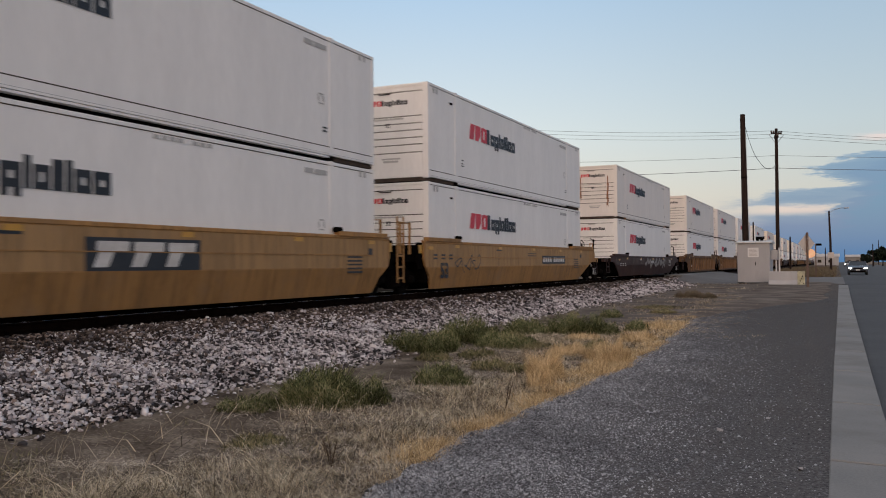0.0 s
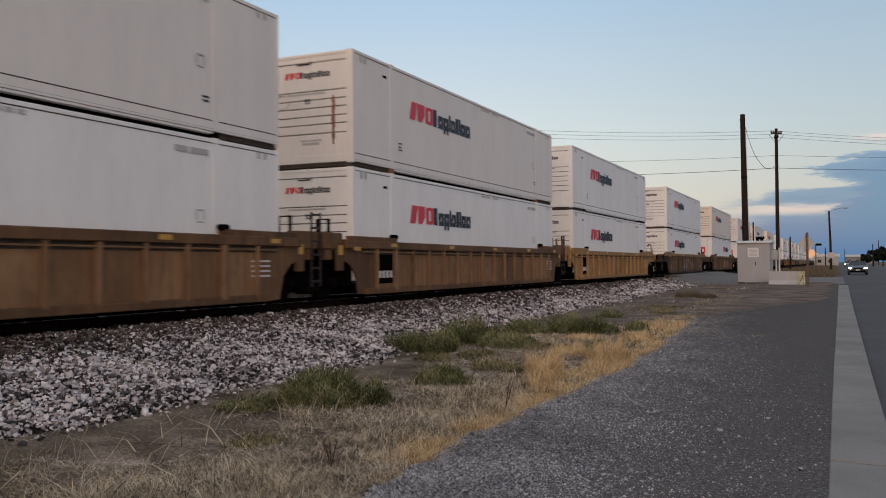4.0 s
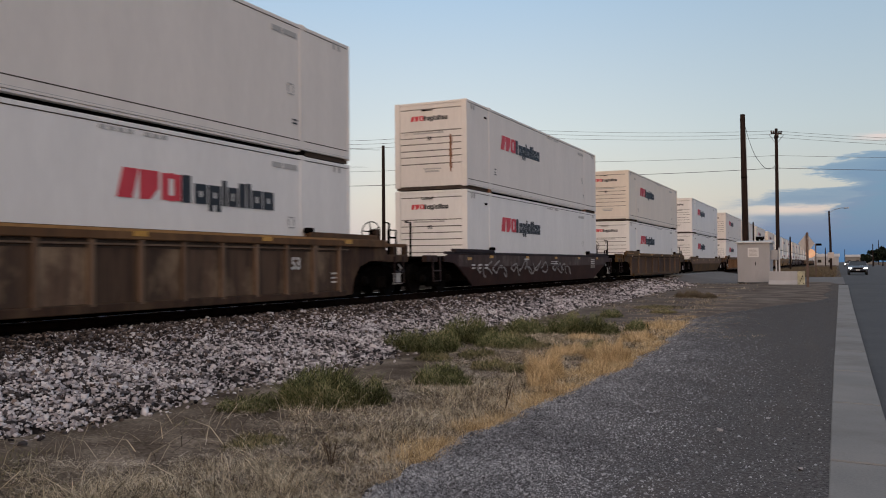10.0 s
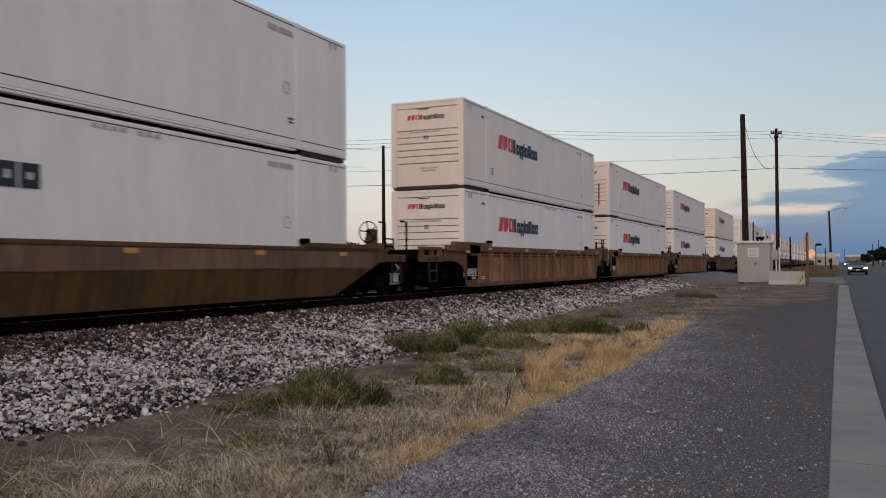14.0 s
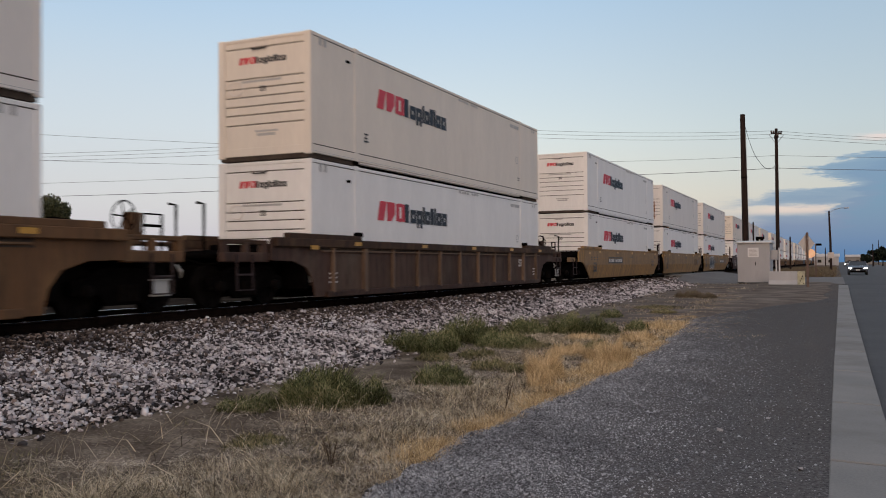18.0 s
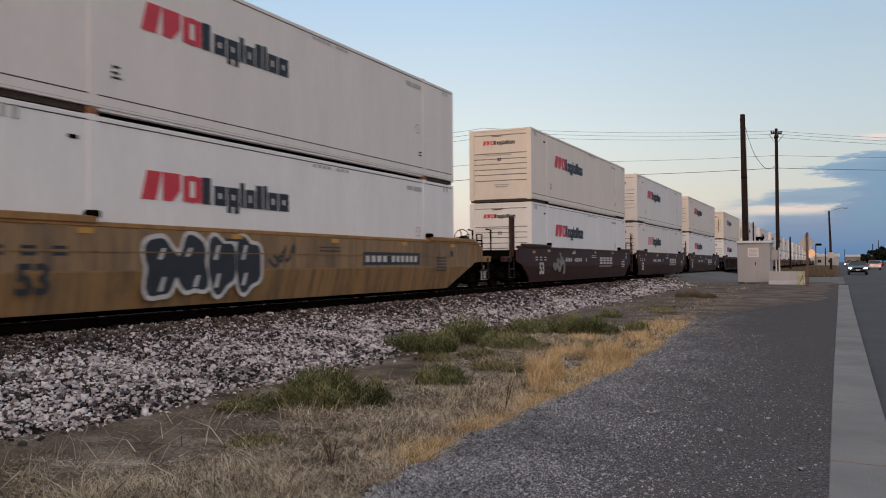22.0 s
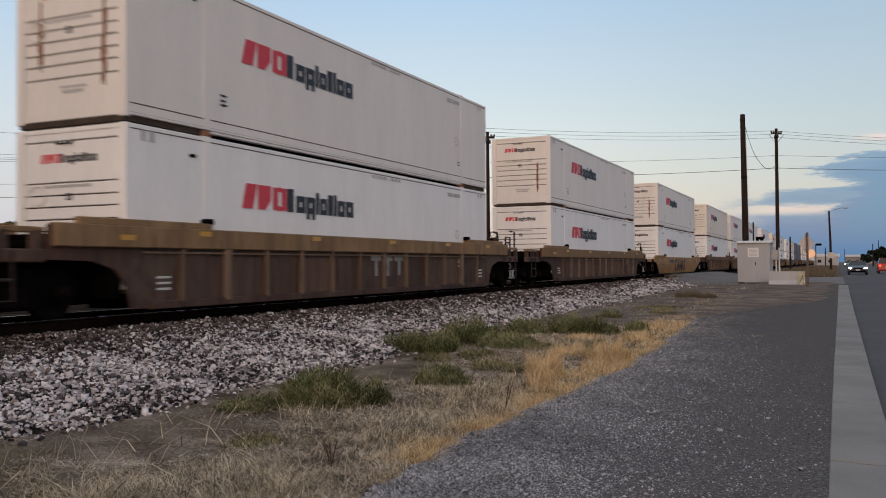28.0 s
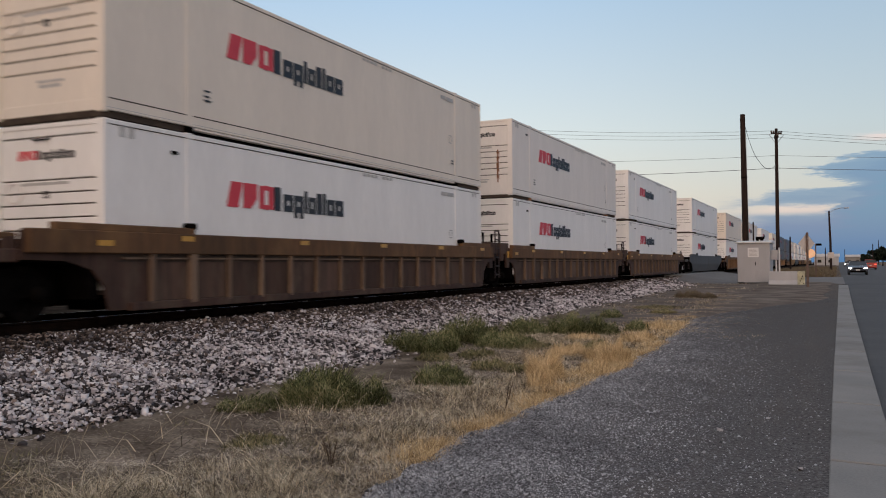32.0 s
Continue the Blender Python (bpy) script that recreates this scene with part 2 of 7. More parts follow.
def add_box(bm, x0, x1, y0, y1, z0, z1, bevel=0.0):
    vs = [bm.verts.new((x, y, z)) for x in (x0, x1) for y in (y0, y1) for z in (z0, z1)]
    fs = [bm.faces.new([vs[i] for i in f]) for f in ((0, 1, 3, 2), (4, 6, 7, 5), (0, 4, 5, 1), (2, 3, 7, 6), (0, 2, 6, 4), (1, 5, 7, 3))]
    if bevel:
        es = list({e for f in fs for e in f.edges})
        bmesh.ops.bevel(bm, geom=es, offset=bevel, segments=1, affect="EDGES", profile=0.5)


def box_mesh(name, bounds, bevel=0.0):
    """One cached mesh of one or more boxes (x0, x1, y0, y1, z0, z1)."""
    key = (tuple(bounds) if isinstance(bounds[0], tuple) else (tuple(bounds),), bevel)
    if key not in CACHE:
        bm = bmesh.new()
        for b in key[0]:
            add_box(bm, *b, bevel)
        CACHE[key] = finish(bm, name)
    return CACHE[key]


def add_tube(bm, pts, r, sides=6):
    rings = []
    pts = [Vector(p) for p in pts]
    for i, p in enumerate(pts):
        d = (pts[min(i + 1, len(pts) - 1)] - pts[max(i - 1, 0)]).normalized()
        a = d.orthogonal().normalized()
        b = d.cross(a)
        rr = r[i] if isinstance(r, (list, tuple)) else r
        rings.append([bm.verts.new(p + (a * math.cos(t) + b * math.sin(t)) * rr) for t in (2 * math.pi * k / sides for k in range(sides))])
    for q, s in zip(rings, rings[1:]):
        # keep the rings in step
        best = min(range(sides), key=lambda o: (q[0].co - s[o].co).length)
        s[:] = s[best:] + s[:best]
        for k in range(sides):
            bm.faces.new((q[k], q[(k + 1) % sides], s[(k + 1) % sides], s[k]))
    bm.faces.new(rings[0][::-1])
    bm.faces.new(rings[-1])
    bmesh.ops.recalc_face_normals(bm, faces=bm.faces)


def tube_mesh(name, paths, r, sides=6):
    key = ("tube", tuple(tuple(map(tuple, p)) for p in paths), str(r), sides)
    if key not in CACHE:
        bm = bmesh.new()
        for p in paths:
            add_tube(bm, p, r, sides)
        CACHE[key] = finish(bm, name)
    return CACHE[key]


def prism_mesh(name, outline, x0, x1, bevel=0.0):
    """An outline in (y, z), given thickness along x."""
    key = ("prism", tuple(outline), x0, x1, bevel)
    if key not in CACHE:
        bm = bmesh.new()
        a = [bm.verts.new((x0, y, z)) for y, z in outline]
        b = [bm.verts.new((x1, y, z)) for y, z in outline]
        bm.faces.new(a), bm.faces.new(b[::-1])
        n = len(outline)
        for i in range(n):
            bm.faces.new((a[i], b[i], b[(i + 1) % n], a[(i + 1) % n]))
        bmesh.ops.recalc_face_normals(bm, faces=bm.faces)
        if bevel:
            bmesh.ops.bevel(bm, geom=list(bm.edges), offset=bevel, segments=1, affect="EDGES", profile=0.5)
        CACHE[key] = finish(bm, name)
    return CACHE[key]


def lathe_mesh(name, profile, sides=20):
    """A profile of (x, radius) turned round the x axis."""
    key = ("lathe", tuple(profile), sides)
    if key not in CACHE:
        bm = bmesh.new()
        rings = [[bm.verts.new((x, r * math.cos(t), r * math.sin(t))) for t in (2 * math.pi * k / sides for k in range(sides))] for x, r in profile]
        for q, s in zip(rings, rings[1:]):
            for k in range(sides):
                bm.faces.new((q[k], q[(k + 1) % sides], s[(k + 1) % sides], s[k]))
        bm.faces.new(rings[0]), bm.faces.new(rings[-1][::-1])
        bmesh.ops.recalc_face_normals(bm, faces=bm.faces)
        CACHE[key] = finish(bm, name)
    return CACHE[key]


def text_mesh(word, size):
    """Lettering, built flat on the (y, z) plane and facing +x."""
    key = ("text", word, size)
    if key not in CACHE:
        cu = bpy.data.curves.new("lettering", "FONT")
        cu.body, cu.size, cu.extrude, cu.offset = word, size, 0.003, size * 0.03
        ob = new("lettering", cu)
        me = bpy.data.meshes.new_from_object(ob.evaluated_get(bpy.context.evaluated_depsgraph_get()))
        bpy.data.objects.remove(ob)
        me.transform(Matrix(((0, 0, 1, 0), (1, 0, 0, 0), (0, 1, 0, 0), (0, 0, 0, 1))))
        me.materials.clear()
        me.materials.append(None)
        CACHE[key] = me
    return CACHE[key]


def fast_mesh(name, verts, faces, mat, smooth=False):
    """A large mesh from arrays; faces all have the same number of corners."""
    me = bpy.data.meshes.new(name)
    nv, (nf, k) = len(verts), faces.shape
    me.vertices.add(nv)
    me.vertices.foreach_set("co", verts.astype(np.float32).ravel())
    me.loops.add(nf * k)
    me.loops.foreach_set("vertex_index", faces.astype(np.int32).ravel())
    me.polygons.add(nf)
    me.polygons.foreach_set("loop_start", np.arange(0, nf * k, k, dtype=np.int32))
    me.polygons.foreach_set("loop_total", np.full(nf, k, dtype=np.int32))
    me.update(calc_edges=True)
    me.validate()
    me.materials.append(mat)
    return me


def part(name, mesh, material, parent, label="", at=None):
    """Links a mesh as one part under a thing or a part."""
    if isinstance(mesh, bmesh.types.BMesh):
        mesh = finish(mesh, name)
    ob = new(name, mesh)
    if len(ob.material_slots):
        ob.material_slots[0].link = "OBJECT"
        ob.material_slots[0].material = material
    ob.parent = parent
    if at is not None:
        ob.matrix_basis = at if isinstance(at, Matrix) else Matrix.Translation(at)
    return tagged(ob, label, kind="stuff" if name in ("stencil", "small_number", "sticker", "plate_bar", "brand_block", "graffiti", "spring_nest", "painted_block", "end_panels", "rust_streak", "graffiti_slit") else "")


def thing(name, label, category, group="", kind="", at=None):
    ob = new(name)
    ob.empty_display_size = 0.3
    if at is not None:
        ob.matrix_basis = at
    return tagged(ob, label, category, group, kind)


# ---- ground ----
def rise(y):
    t = min(1.0, max(0.0, (y - 30.0) / 28.0))
    return 0.25 * t * t * (3 - 2 * t)


DIRT = surface("dry_dirt", [(0.058, 0.046, 0.037), (0.135, 0.110, 0.088), (0.29, 0.245, 0.20)], 0.95, 0, 1.4, 30, 0.6,
               stain=(0.17, 0.14, 0.112), stain_amount=0.4, dist=0.03, spec=0.0)


def shoulder_material():
    """Packed grey stone chips by the verge that give way to dark, dusty worn asphalt towards the kerb."""
    m = bpy.data.materials.new("gravelly_asphalt_shoulder")
    m.use_nodes = True
    nt = m.node_tree
    bsdf = nt.nodes["Principled BSDF"]
    bsdf.inputs["Specular IOR Level"].default_value = 0.05
    bsdf.inputs["Roughness"].default_value = 0.95
    tc, sep = nt.nodes.new("ShaderNodeTexCoord"), nt.nodes.new("ShaderNodeSeparateXYZ")
    link(nt, tc.outputs["Object"], sep.inputs[0])

    def tex(kind, scale, detail=4, stretch=None):
        n = nt.nodes.new(kind)
        n.inputs["Scale"].default_value = scale
        if kind == "ShaderNodeTexNoise":
            n.inputs["Detail"].default_value, n.inputs["Roughness"].default_value = detail, 0.65
        if stretch:
            mp = nt.nodes.new("ShaderNodeMapping")
            mp.inputs["Scale"].default_value = stretch
            link(nt, tc.outputs["Object"], mp.inputs[0])
            link(nt, mp.outputs[0], n.inputs["Vector"])
        else:
            link(nt, tc.outputs["Object"], n.inputs["Vector"])
        return n

    cells, patch, streak, fine = tex("ShaderNodeTexVoronoi", 88.0), tex("ShaderNodeTexNoise", 0.55, 6), tex("ShaderNodeTexNoise", 1.0, 6, (2.2, 0.28, 1.0)), tex("ShaderNodeTexNoise", 34.0, 5)
    grey = nt.nodes.new("ShaderNodeSeparateColor")
    link(nt, cells.outputs["Color"], grey.inputs[0])
    chip = ramp(nt, grey.outputs[0], [(0.0, (0.032, 0.032, 0.035)), (0.45, (0.105, 0.105, 0.111)), (0.8, (0.19, 0.19, 0.20)), (1.0, (0.40, 0.40, 0.415))])
    worn = ramp(nt, fine.outputs["Fac"], [(0.3, (0.045, 0.043, 0.043)), (0.5, (0.105, 0.100, 0.099)), (0.68, (0.20, 0.19, 0.187))])
    away = mathn(nt, "MULTIPLY", mathn(nt, "SUBTRACT", sep.outputs[0], 9.3), 0.45, True)
    away = mathn(nt, "ADD", away, mathn(nt, "MULTIPLY", mathn(nt, "SUBTRACT", sep.outputs[1], 9.0), 0.05))
    away = mathn(nt, "ADD", away, mathn(nt, "MULTIPLY", mathn(nt, "SUBTRACT", patch.outputs["Fac"], 0.5), 1.8), True)
    col = mixc(nt, mathn(nt, "MULTIPLY", away, 0.9), chip, worn)
    dusty = mathn(nt, "MULTIPLY", mathn(nt, "SUBTRACT", streak.outputs["Fac"], 0.50), 4.0, True)
    col = mixc(nt, mathn(nt, "MULTIPLY", dusty, 0.45), col, (0.135, 0.118, 0.108))
    far = mathn(nt, "ADD", mathn(nt, "MULTIPLY", mathn(nt, "SUBTRACT", sep.outputs[1], 34.0), 0.07), mathn(nt, "MULTIPLY", mathn(nt, "SUBTRACT", patch.outputs["Fac"], 0.5), 3.0), True)
    col = mixc(nt, mathn(nt, "MULTIPLY", far, 0.8), col, (0.14, 0.123, 0.112))
    link(nt, col, bsdf.inputs["Base Color"])
    bp = nt.nodes.new("ShaderNodeBump")
    bp.inputs["Strength"].default_value, bp.inputs["Distance"].default_value = 0.8, 0.02
    hgt = mathn(nt, "ADD", grey.outputs[0], mathn(nt, "MULTIPLY", fine.outputs["Fac"], 1.2))
    link(nt, hgt, bp.inputs["Height"])
    link(nt, bp.outputs[0], bsdf.inputs["Normal"])
    return m


GRAVELM = shoulder_material()
ASPHALT = surface("worn_asphalt", [(0.055, 0.056, 0.06), (0.085, 0.086, 0.09)], 0.85, 0, 0.6, 70, 0.4, stain=(0.11, 0.11, 0.11), stain_amount=0.3, spec=0.25)
PALEASPHALT = surface("dusty_pale_asphalt", [(0.13, 0.125, 0.125), (0.18, 0.175, 0.17)], 0.9, 0, 0.6, 40, 0.3, stain=(0.20, 0.185, 0.17), stain_amount=0.4, spec=0.2)
CONCRETE = surface("kerb_concrete", [(0.17, 0.17, 0.167), (0.235, 0.232, 0.224)], 0.9, 0, 1.2, 50, 0.4, stain=(0.135, 0.125, 0.115), stain_amount=0.5)


def strip(name, xs, ys, zf, mat, label, category):
    """A sheet over the grid xs x ys, with zf(x, y) as its height."""
    v = np.array([(x, y, zf(x, y)) for y in ys for x in xs])
    n = len(xs)
    f = np.array([(j * n + i, j * n + i + 1, (j + 1) * n + i + 1, (j + 1) * n + i) for j in range(len(ys) - 1) for i in range(n - 1)])
    ob = new(name, fast_mesh(name, v, f, mat))
    for p in ob.data.polygons:
        p.use_smooth = True
    return tagged(ob, label, category, kind="structure")


def spaced(*runs):
    out = []
    for a, b, n in runs:
        out += list(np.linspace(a, b, n, endpoint=False))
    return out + [runs[-1][1]]


YS = spaced((-400, -20, 8), (-20, 0, 8), (0, 30, 45), (30, 70, 30), (70, 300, 20), (300, 3500, 12))


def bumpy(x, y):
    if -30 < y < 62 and 2 < x < 10:
        return 0.03 * noise.noise(Vector((x * 0.9, y * 0.9, 0.3))) + 0.015 * noise.noise(Vector((x * 3.1, y * 3.1, 4.3)))
    return 0.0


strip("ground", spaced((-3000, -60, 10), (-60, 2, 20), (2, 10, 28), (10, 60, 12), (60, 3000, 10)), YS,
      lambda x, y: rise(y) + bumpy(x, y) - (0.03 if 9.3 < x < 12.2 else 0.2 if 12.2 < x < 27 else 0.0), DIRT, "dry brown dirt ground with sparse grass", "ground")


# ground sheets beyond the track, much darker than the near dirt
FARDARK = surface("dark_far_ground", [(0.012, 0.010, 0.009), (0.026, 0.022, 0.019), (0.045, 0.038, 0.03)], 0.95, 0, 0.8, 14, 0.5, dist=0.03, spec=0.0)
strip("cinder_strip", [-420, -200, -90, -46, -22, -6.2], spaced((-300, 0, 8), (0, 61, 40)), lambda x, y: rise(y) + 0.05, FARDARK, "dark ground beyond the track", "ground")
strip("cinder_field", [-420, -200, -90, -46, -22, -6.2], spaced((87, 600, 20)), lambda x, y: rise(y) + 0.05, FARDARK, "dark soil beyond the track and street", "ground")


def kerb_shift(y):
    """The kerb leaves the track's line a little towards the crossing."""
    return 0.12 * min(1.0, max(0.0, (y - 12.0) / 42.0))


def verge_edge(y):
    return 8.95 + 0.08 * max(0.0, 7.0 - y) + 0.13 * math.exp(-((y - 12.5) / 3) ** 2) - 0.075 * min(12.0, max(0.0, y - 16.0)) + 0.06 * noise.noise(Vector((0.2, y * 0.8, 1.0))) + 0.07 * noise.noise(Vector((5.2, y * 2.6, 1.0)))


def build_shoulder():
    ys = spaced((-60, 0, 15), (0, 30, 70), (30, 56, 26))
    v, f = [], []
    cols = 16
    for y in ys:
        e = verge_edge(y)
        for k in range(cols):
            x = e + (11.93 + kerb_shift(y) - e) * k / (cols - 1)
            v.append((x, y, rise(y) + (0.004 if k == 0 else 0.035) + 0.012 * noise.noise(Vector((x, y * 0.6, 7.0)))))
    for j in range(len(ys) - 1):
        for i in range(cols - 1):
            a = j * cols + i
            f.append((a, a + 1, a + cols + 1, a + cols))
    ob = new("gravel_shoulder", fast_mesh("gravel_shoulder", np.array(v), np.array(f), GRAVELM))
    tagged(ob, "dark grey gravelly asphalt shoulder beside the kerb", "shoulder", kind="structure")


build_shoulder()
strip("road", [12.3, 13.5, 16, 19, 22, 26], YS, lambda x, y: rise(y) - 0.045 if y < 57 else rise(y) + 0.006, ASPHALT, "worn grey asphalt road", "road")
strip("cross_street", [2.4, 3, 4, 5, 6, 9, 12.41], spaced((55.5, 61, 8), (61, 82, 6)), lambda x, y: rise(y) + 0.016 + 0.48 * max(0, (6 - x) / 3.6) * min(1, (y - 55) / 5.5), PALEASPHALT,
      "grey asphalt street crossing the railway", "road")


def build_kerb():
    root = thing("kerb", "pale concrete kerb strip with joints and cracks", "kerb", kind="structure")
    y = 10.37 - 16 * 3.05
    while y < 53.0:
        ln = 3.05 if y < 40 else 3.2
        bm = bmesh.new()
        ya, yb = y + 0.028, y + ln - 0.028
        za, zb = rise(ya), rise(yb)
        co = [(11.93, 12.41, 0.045)]
        for x0, x1, h in co:
            ka, kb = kerb_shift(ya), kerb_shift(yb)
            vs = [bm.verts.new(p) for p in ((x0 + ka, ya, za - 0.2), (x1 + ka, ya, za - 0.2), (x1 + kb, yb, zb - 0.2), (x0 + kb, yb, zb - 0.2),
                                            (x0 + ka, ya, za + h), (x1 + ka, ya, za + h - 0.012), (x1 + kb, yb, zb + h - 0.012), (x0 + kb, yb, zb + h))]
            for q in ((0, 3, 2, 1), (4, 5, 6, 7), (0, 1, 5, 4), (1, 2, 6, 5), (2, 3, 7, 6), (3, 0, 4, 7)):
                bm.faces.new([vs[i] for i in q])
        bmesh.ops.bevel(bm, geom=list(bm.edges), offset=0.008, segments=1, affect="EDGES", profile=0.5)
        part("kerb_slab", bm, CONCRETE, root)
        y += ln


build_kerb()


# ---- railway track ----
def toe(y):
    t = min(1.0, max(0.0, (y - 12.5) / 5.0))
    u = min(1.0, max(0.0, (y - 54.0) / 7.0))
    return 5.0 - 1.15 * t - 1.3 * u + 0.3 * noise.noise(Vector((3.0, y * 0.5, 2.0)))


# bed colour kept near-black as the shade between the stones
BALLAST_BED = surface("shade_dark_fines", [(0.014, 0.012, 0.011), (0.03, 0.026, 0.024), (0.055, 0.048, 0.045)], 0.95, 0, 3, 40, 0.8, dist=0.03, spec=0.0)
# oil stain and the train's shade together in one dark colour
OILSHADE = surface("oil_and_shade_ballast", [(0.005, 0.0044, 0.0044), (0.015, 0.0135, 0.012)], 0.95, 0, 3, 40, 0.8, dist=0.03, spec=0.0)
STONE = surface("crushed_stone", [(0.018, 0.016, 0.017), (0.075, 0.066, 0.068), (0.37, 0.332, 0.336), (0.56, 0.515, 0.52), (0.76, 0.72, 0.72)], 0.9, 0, 0.9, 60, 0.4, island=True, spec=0.2)
GRIMY = surface("brake_dusted_stone", [(0.012, 0.009, 0.008), (0.05, 0.036, 0.03), (0.12, 0.09, 0.075), (0.26, 0.205, 0.175)], 0.9, 0, 0.9, 60, 0.4, island=True, spec=0.15)
PEBBLE = surface("shoulder_pebble", [(0.04, 0.04, 0.043), (0.14, 0.142, 0.152), (0.30, 0.302, 0.318), (0.52, 0.522, 0.54)], 0.9, 0, 0.9, 60, 0.3, island=True, spec=0.2)
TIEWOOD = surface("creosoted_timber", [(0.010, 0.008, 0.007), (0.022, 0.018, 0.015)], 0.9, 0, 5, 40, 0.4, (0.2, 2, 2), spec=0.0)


def bed_z(x, y):
    """Height of the ballast bank on the road's side."""
    t, r = toe(y), rise(y)
    ps = [(1.15, 0.565), (1.45, 0.555), (1.85, 0.50), ((1.85 + t) / 2, max(0.27, r + 0.135)), (t, max(0.03, r + 0.015)), (t + 0.18, r - 0.05)]
    for (a, za), (b, zb) in zip(ps, ps[1:]):
        if x <= b:
            return za + (zb - za) * max(0.0, (x - a) / (b - a))
    return r


def build_bed():
    ys = spaced((-400, -5, 12), (-5, 64, 90), (64, 1500, 24))
    prof = lambda y: [(-6.5, -0.02), (-5.2, 0.02), (-1.9, 0.52), (-1.3, 0.565), (1.15, 0.565), (1.45, 0.555), (1.85, 0.50),
                      ((1.85 + toe(y)) / 2, 0.27), (toe(y), 0.03), (toe(y) + 0.18, -0.06)]
    v, f = [], []
    n = 10
    for y in ys:
        for i, (x, z) in enumerate(prof(y)):
            v.append((x, y, max(z, rise(y) + z * 0.5 if 0 < z < 0.3 else z)))
    for j in range(len(ys) - 1):
        for i in range(n - 1):
            a = j * n + i
            f.append((a, a + 1, a + n + 1, a + n))
    me = fast_mesh("ballast_bed", np.array(v), np.array(f), BALLAST_BED)
    # stained, shade-dark material under the train and on the far bank
    me.materials.append(OILSHADE)
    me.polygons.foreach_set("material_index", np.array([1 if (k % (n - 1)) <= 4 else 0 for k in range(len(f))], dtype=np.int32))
    tagged(new("ballast_bed", me), "pale crushed-stone ballast bank under the track", "ballast", kind="structure")


build_bed()
PALEDIRT = surface("pale_dusty_dirt", [(0.095, 0.081, 0.072), (0.155, 0.134, 0.119), (0.225, 0.196, 0.175)], 0.95, 0, 0.9, 26, 0.5,
                   stain=(0.12, 0.10, 0.085), stain_amount=0.4, dist=0.03, spec=0.0)


def build_apron():
    """Pale trodden dirt between the bank's toe and the shoulder, fanning out towards the crossing."""
    ys = spaced((19.0, 30, 30), (30, 59.5, 40))
    v, f = [], []
    cols = 14
    for y in ys:
        open_ = min(1.0, (y - 19.0) / 9.0)
        mid = 7.2 + 0.4 * noise.noise(Vector((1.0, y * 0.4, 3.0)))
        a = mid + (toe(y) - 0.15 - mid) * open_
        b = min(11.86, mid + (verge_edge(y) + 0.05 + 3.6 * min(1.0, max(0.0, (y - 23) / 15)) ** 1.3 - mid) * min(1.0, open_ * 1.4) + 0.3 * noise.noise(Vector((8.0, y * 0.9, 3.0))))
        for k in range(cols):
            x = a + (b - a) * k / (cols - 1)
            z = max(rise(y) + bumpy(x, y), bed_z(x, y) if x < toe(y) + 0.4 else -1, rise(y) + 0.048 if x > verge_edge(y) - 0.3 else -1) + 0.012
            v.append((x, y, z - (0.03 if k in (0, cols - 1) else 0)))
    for j in range(len(ys) - 1):
        for i in range(cols - 1):
            q = j * cols + i
            f.append((q, q + 1, q + cols + 1, q + cols))
    tagged(new("dirt_apron", fast_mesh("dirt_apron", np.array(v), np.array(f), PALEDIRT, True)), "pale trodden dusty dirt before the crossing", "dirt", kind="structure")


build_apron()


def stones(name, xs, ys, zs, sizes, mat, label, category, seed):
    """Loose stones: eight-cornered lumps, each with its own shape and turn."""
    rng = np.random.default_rng(seed)
    n = len(xs)
    cube = np.array([(x, y, z) for x in (-1, 1) for y in (-1, 1) for z in (-1, 1)], float)
    p = cube[None] * rng.uniform(0.36, 1.0, (n, 8, 3))
    p *= sizes[:, None, None] * rng.uniform(0.65, 1.5, (n, 1, 3)) * np.array([1, 1, 0.66])
    a, b = rng.uniform(0, 6.28, n), rng.uniform(-0.95, 0.95, n)
    ca, sa, cb, sb = np.cos(a)[:, None], np.sin(a)[:, None], np.cos(b)[:, None], np.sin(b)[:, None]
    y1, z1 = p[..., 1] * cb - p[..., 2] * sb, p[..., 1] * sb + p[..., 2] * cb
    q = np.stack([p[..., 0] * ca - y1 * sa, p[..., 0] * sa + y1 * ca, z1], -1)
    q += np.stack([xs, ys, zs], -1)[:, None]
    quads = np.array(((0, 1, 3, 2), (4, 6, 7, 5), (0, 4, 5, 1), (2, 3, 7, 6), (1, 5, 7, 3)))   # the buried underside stays open
    f = (np.arange(n)[:, None, None] * 8 + quads[None]).reshape(-1, 4)
    return tagged(new(name, fast_mesh(name, q.reshape(-1, 3), f, mat)), label, category, kind="stuff")


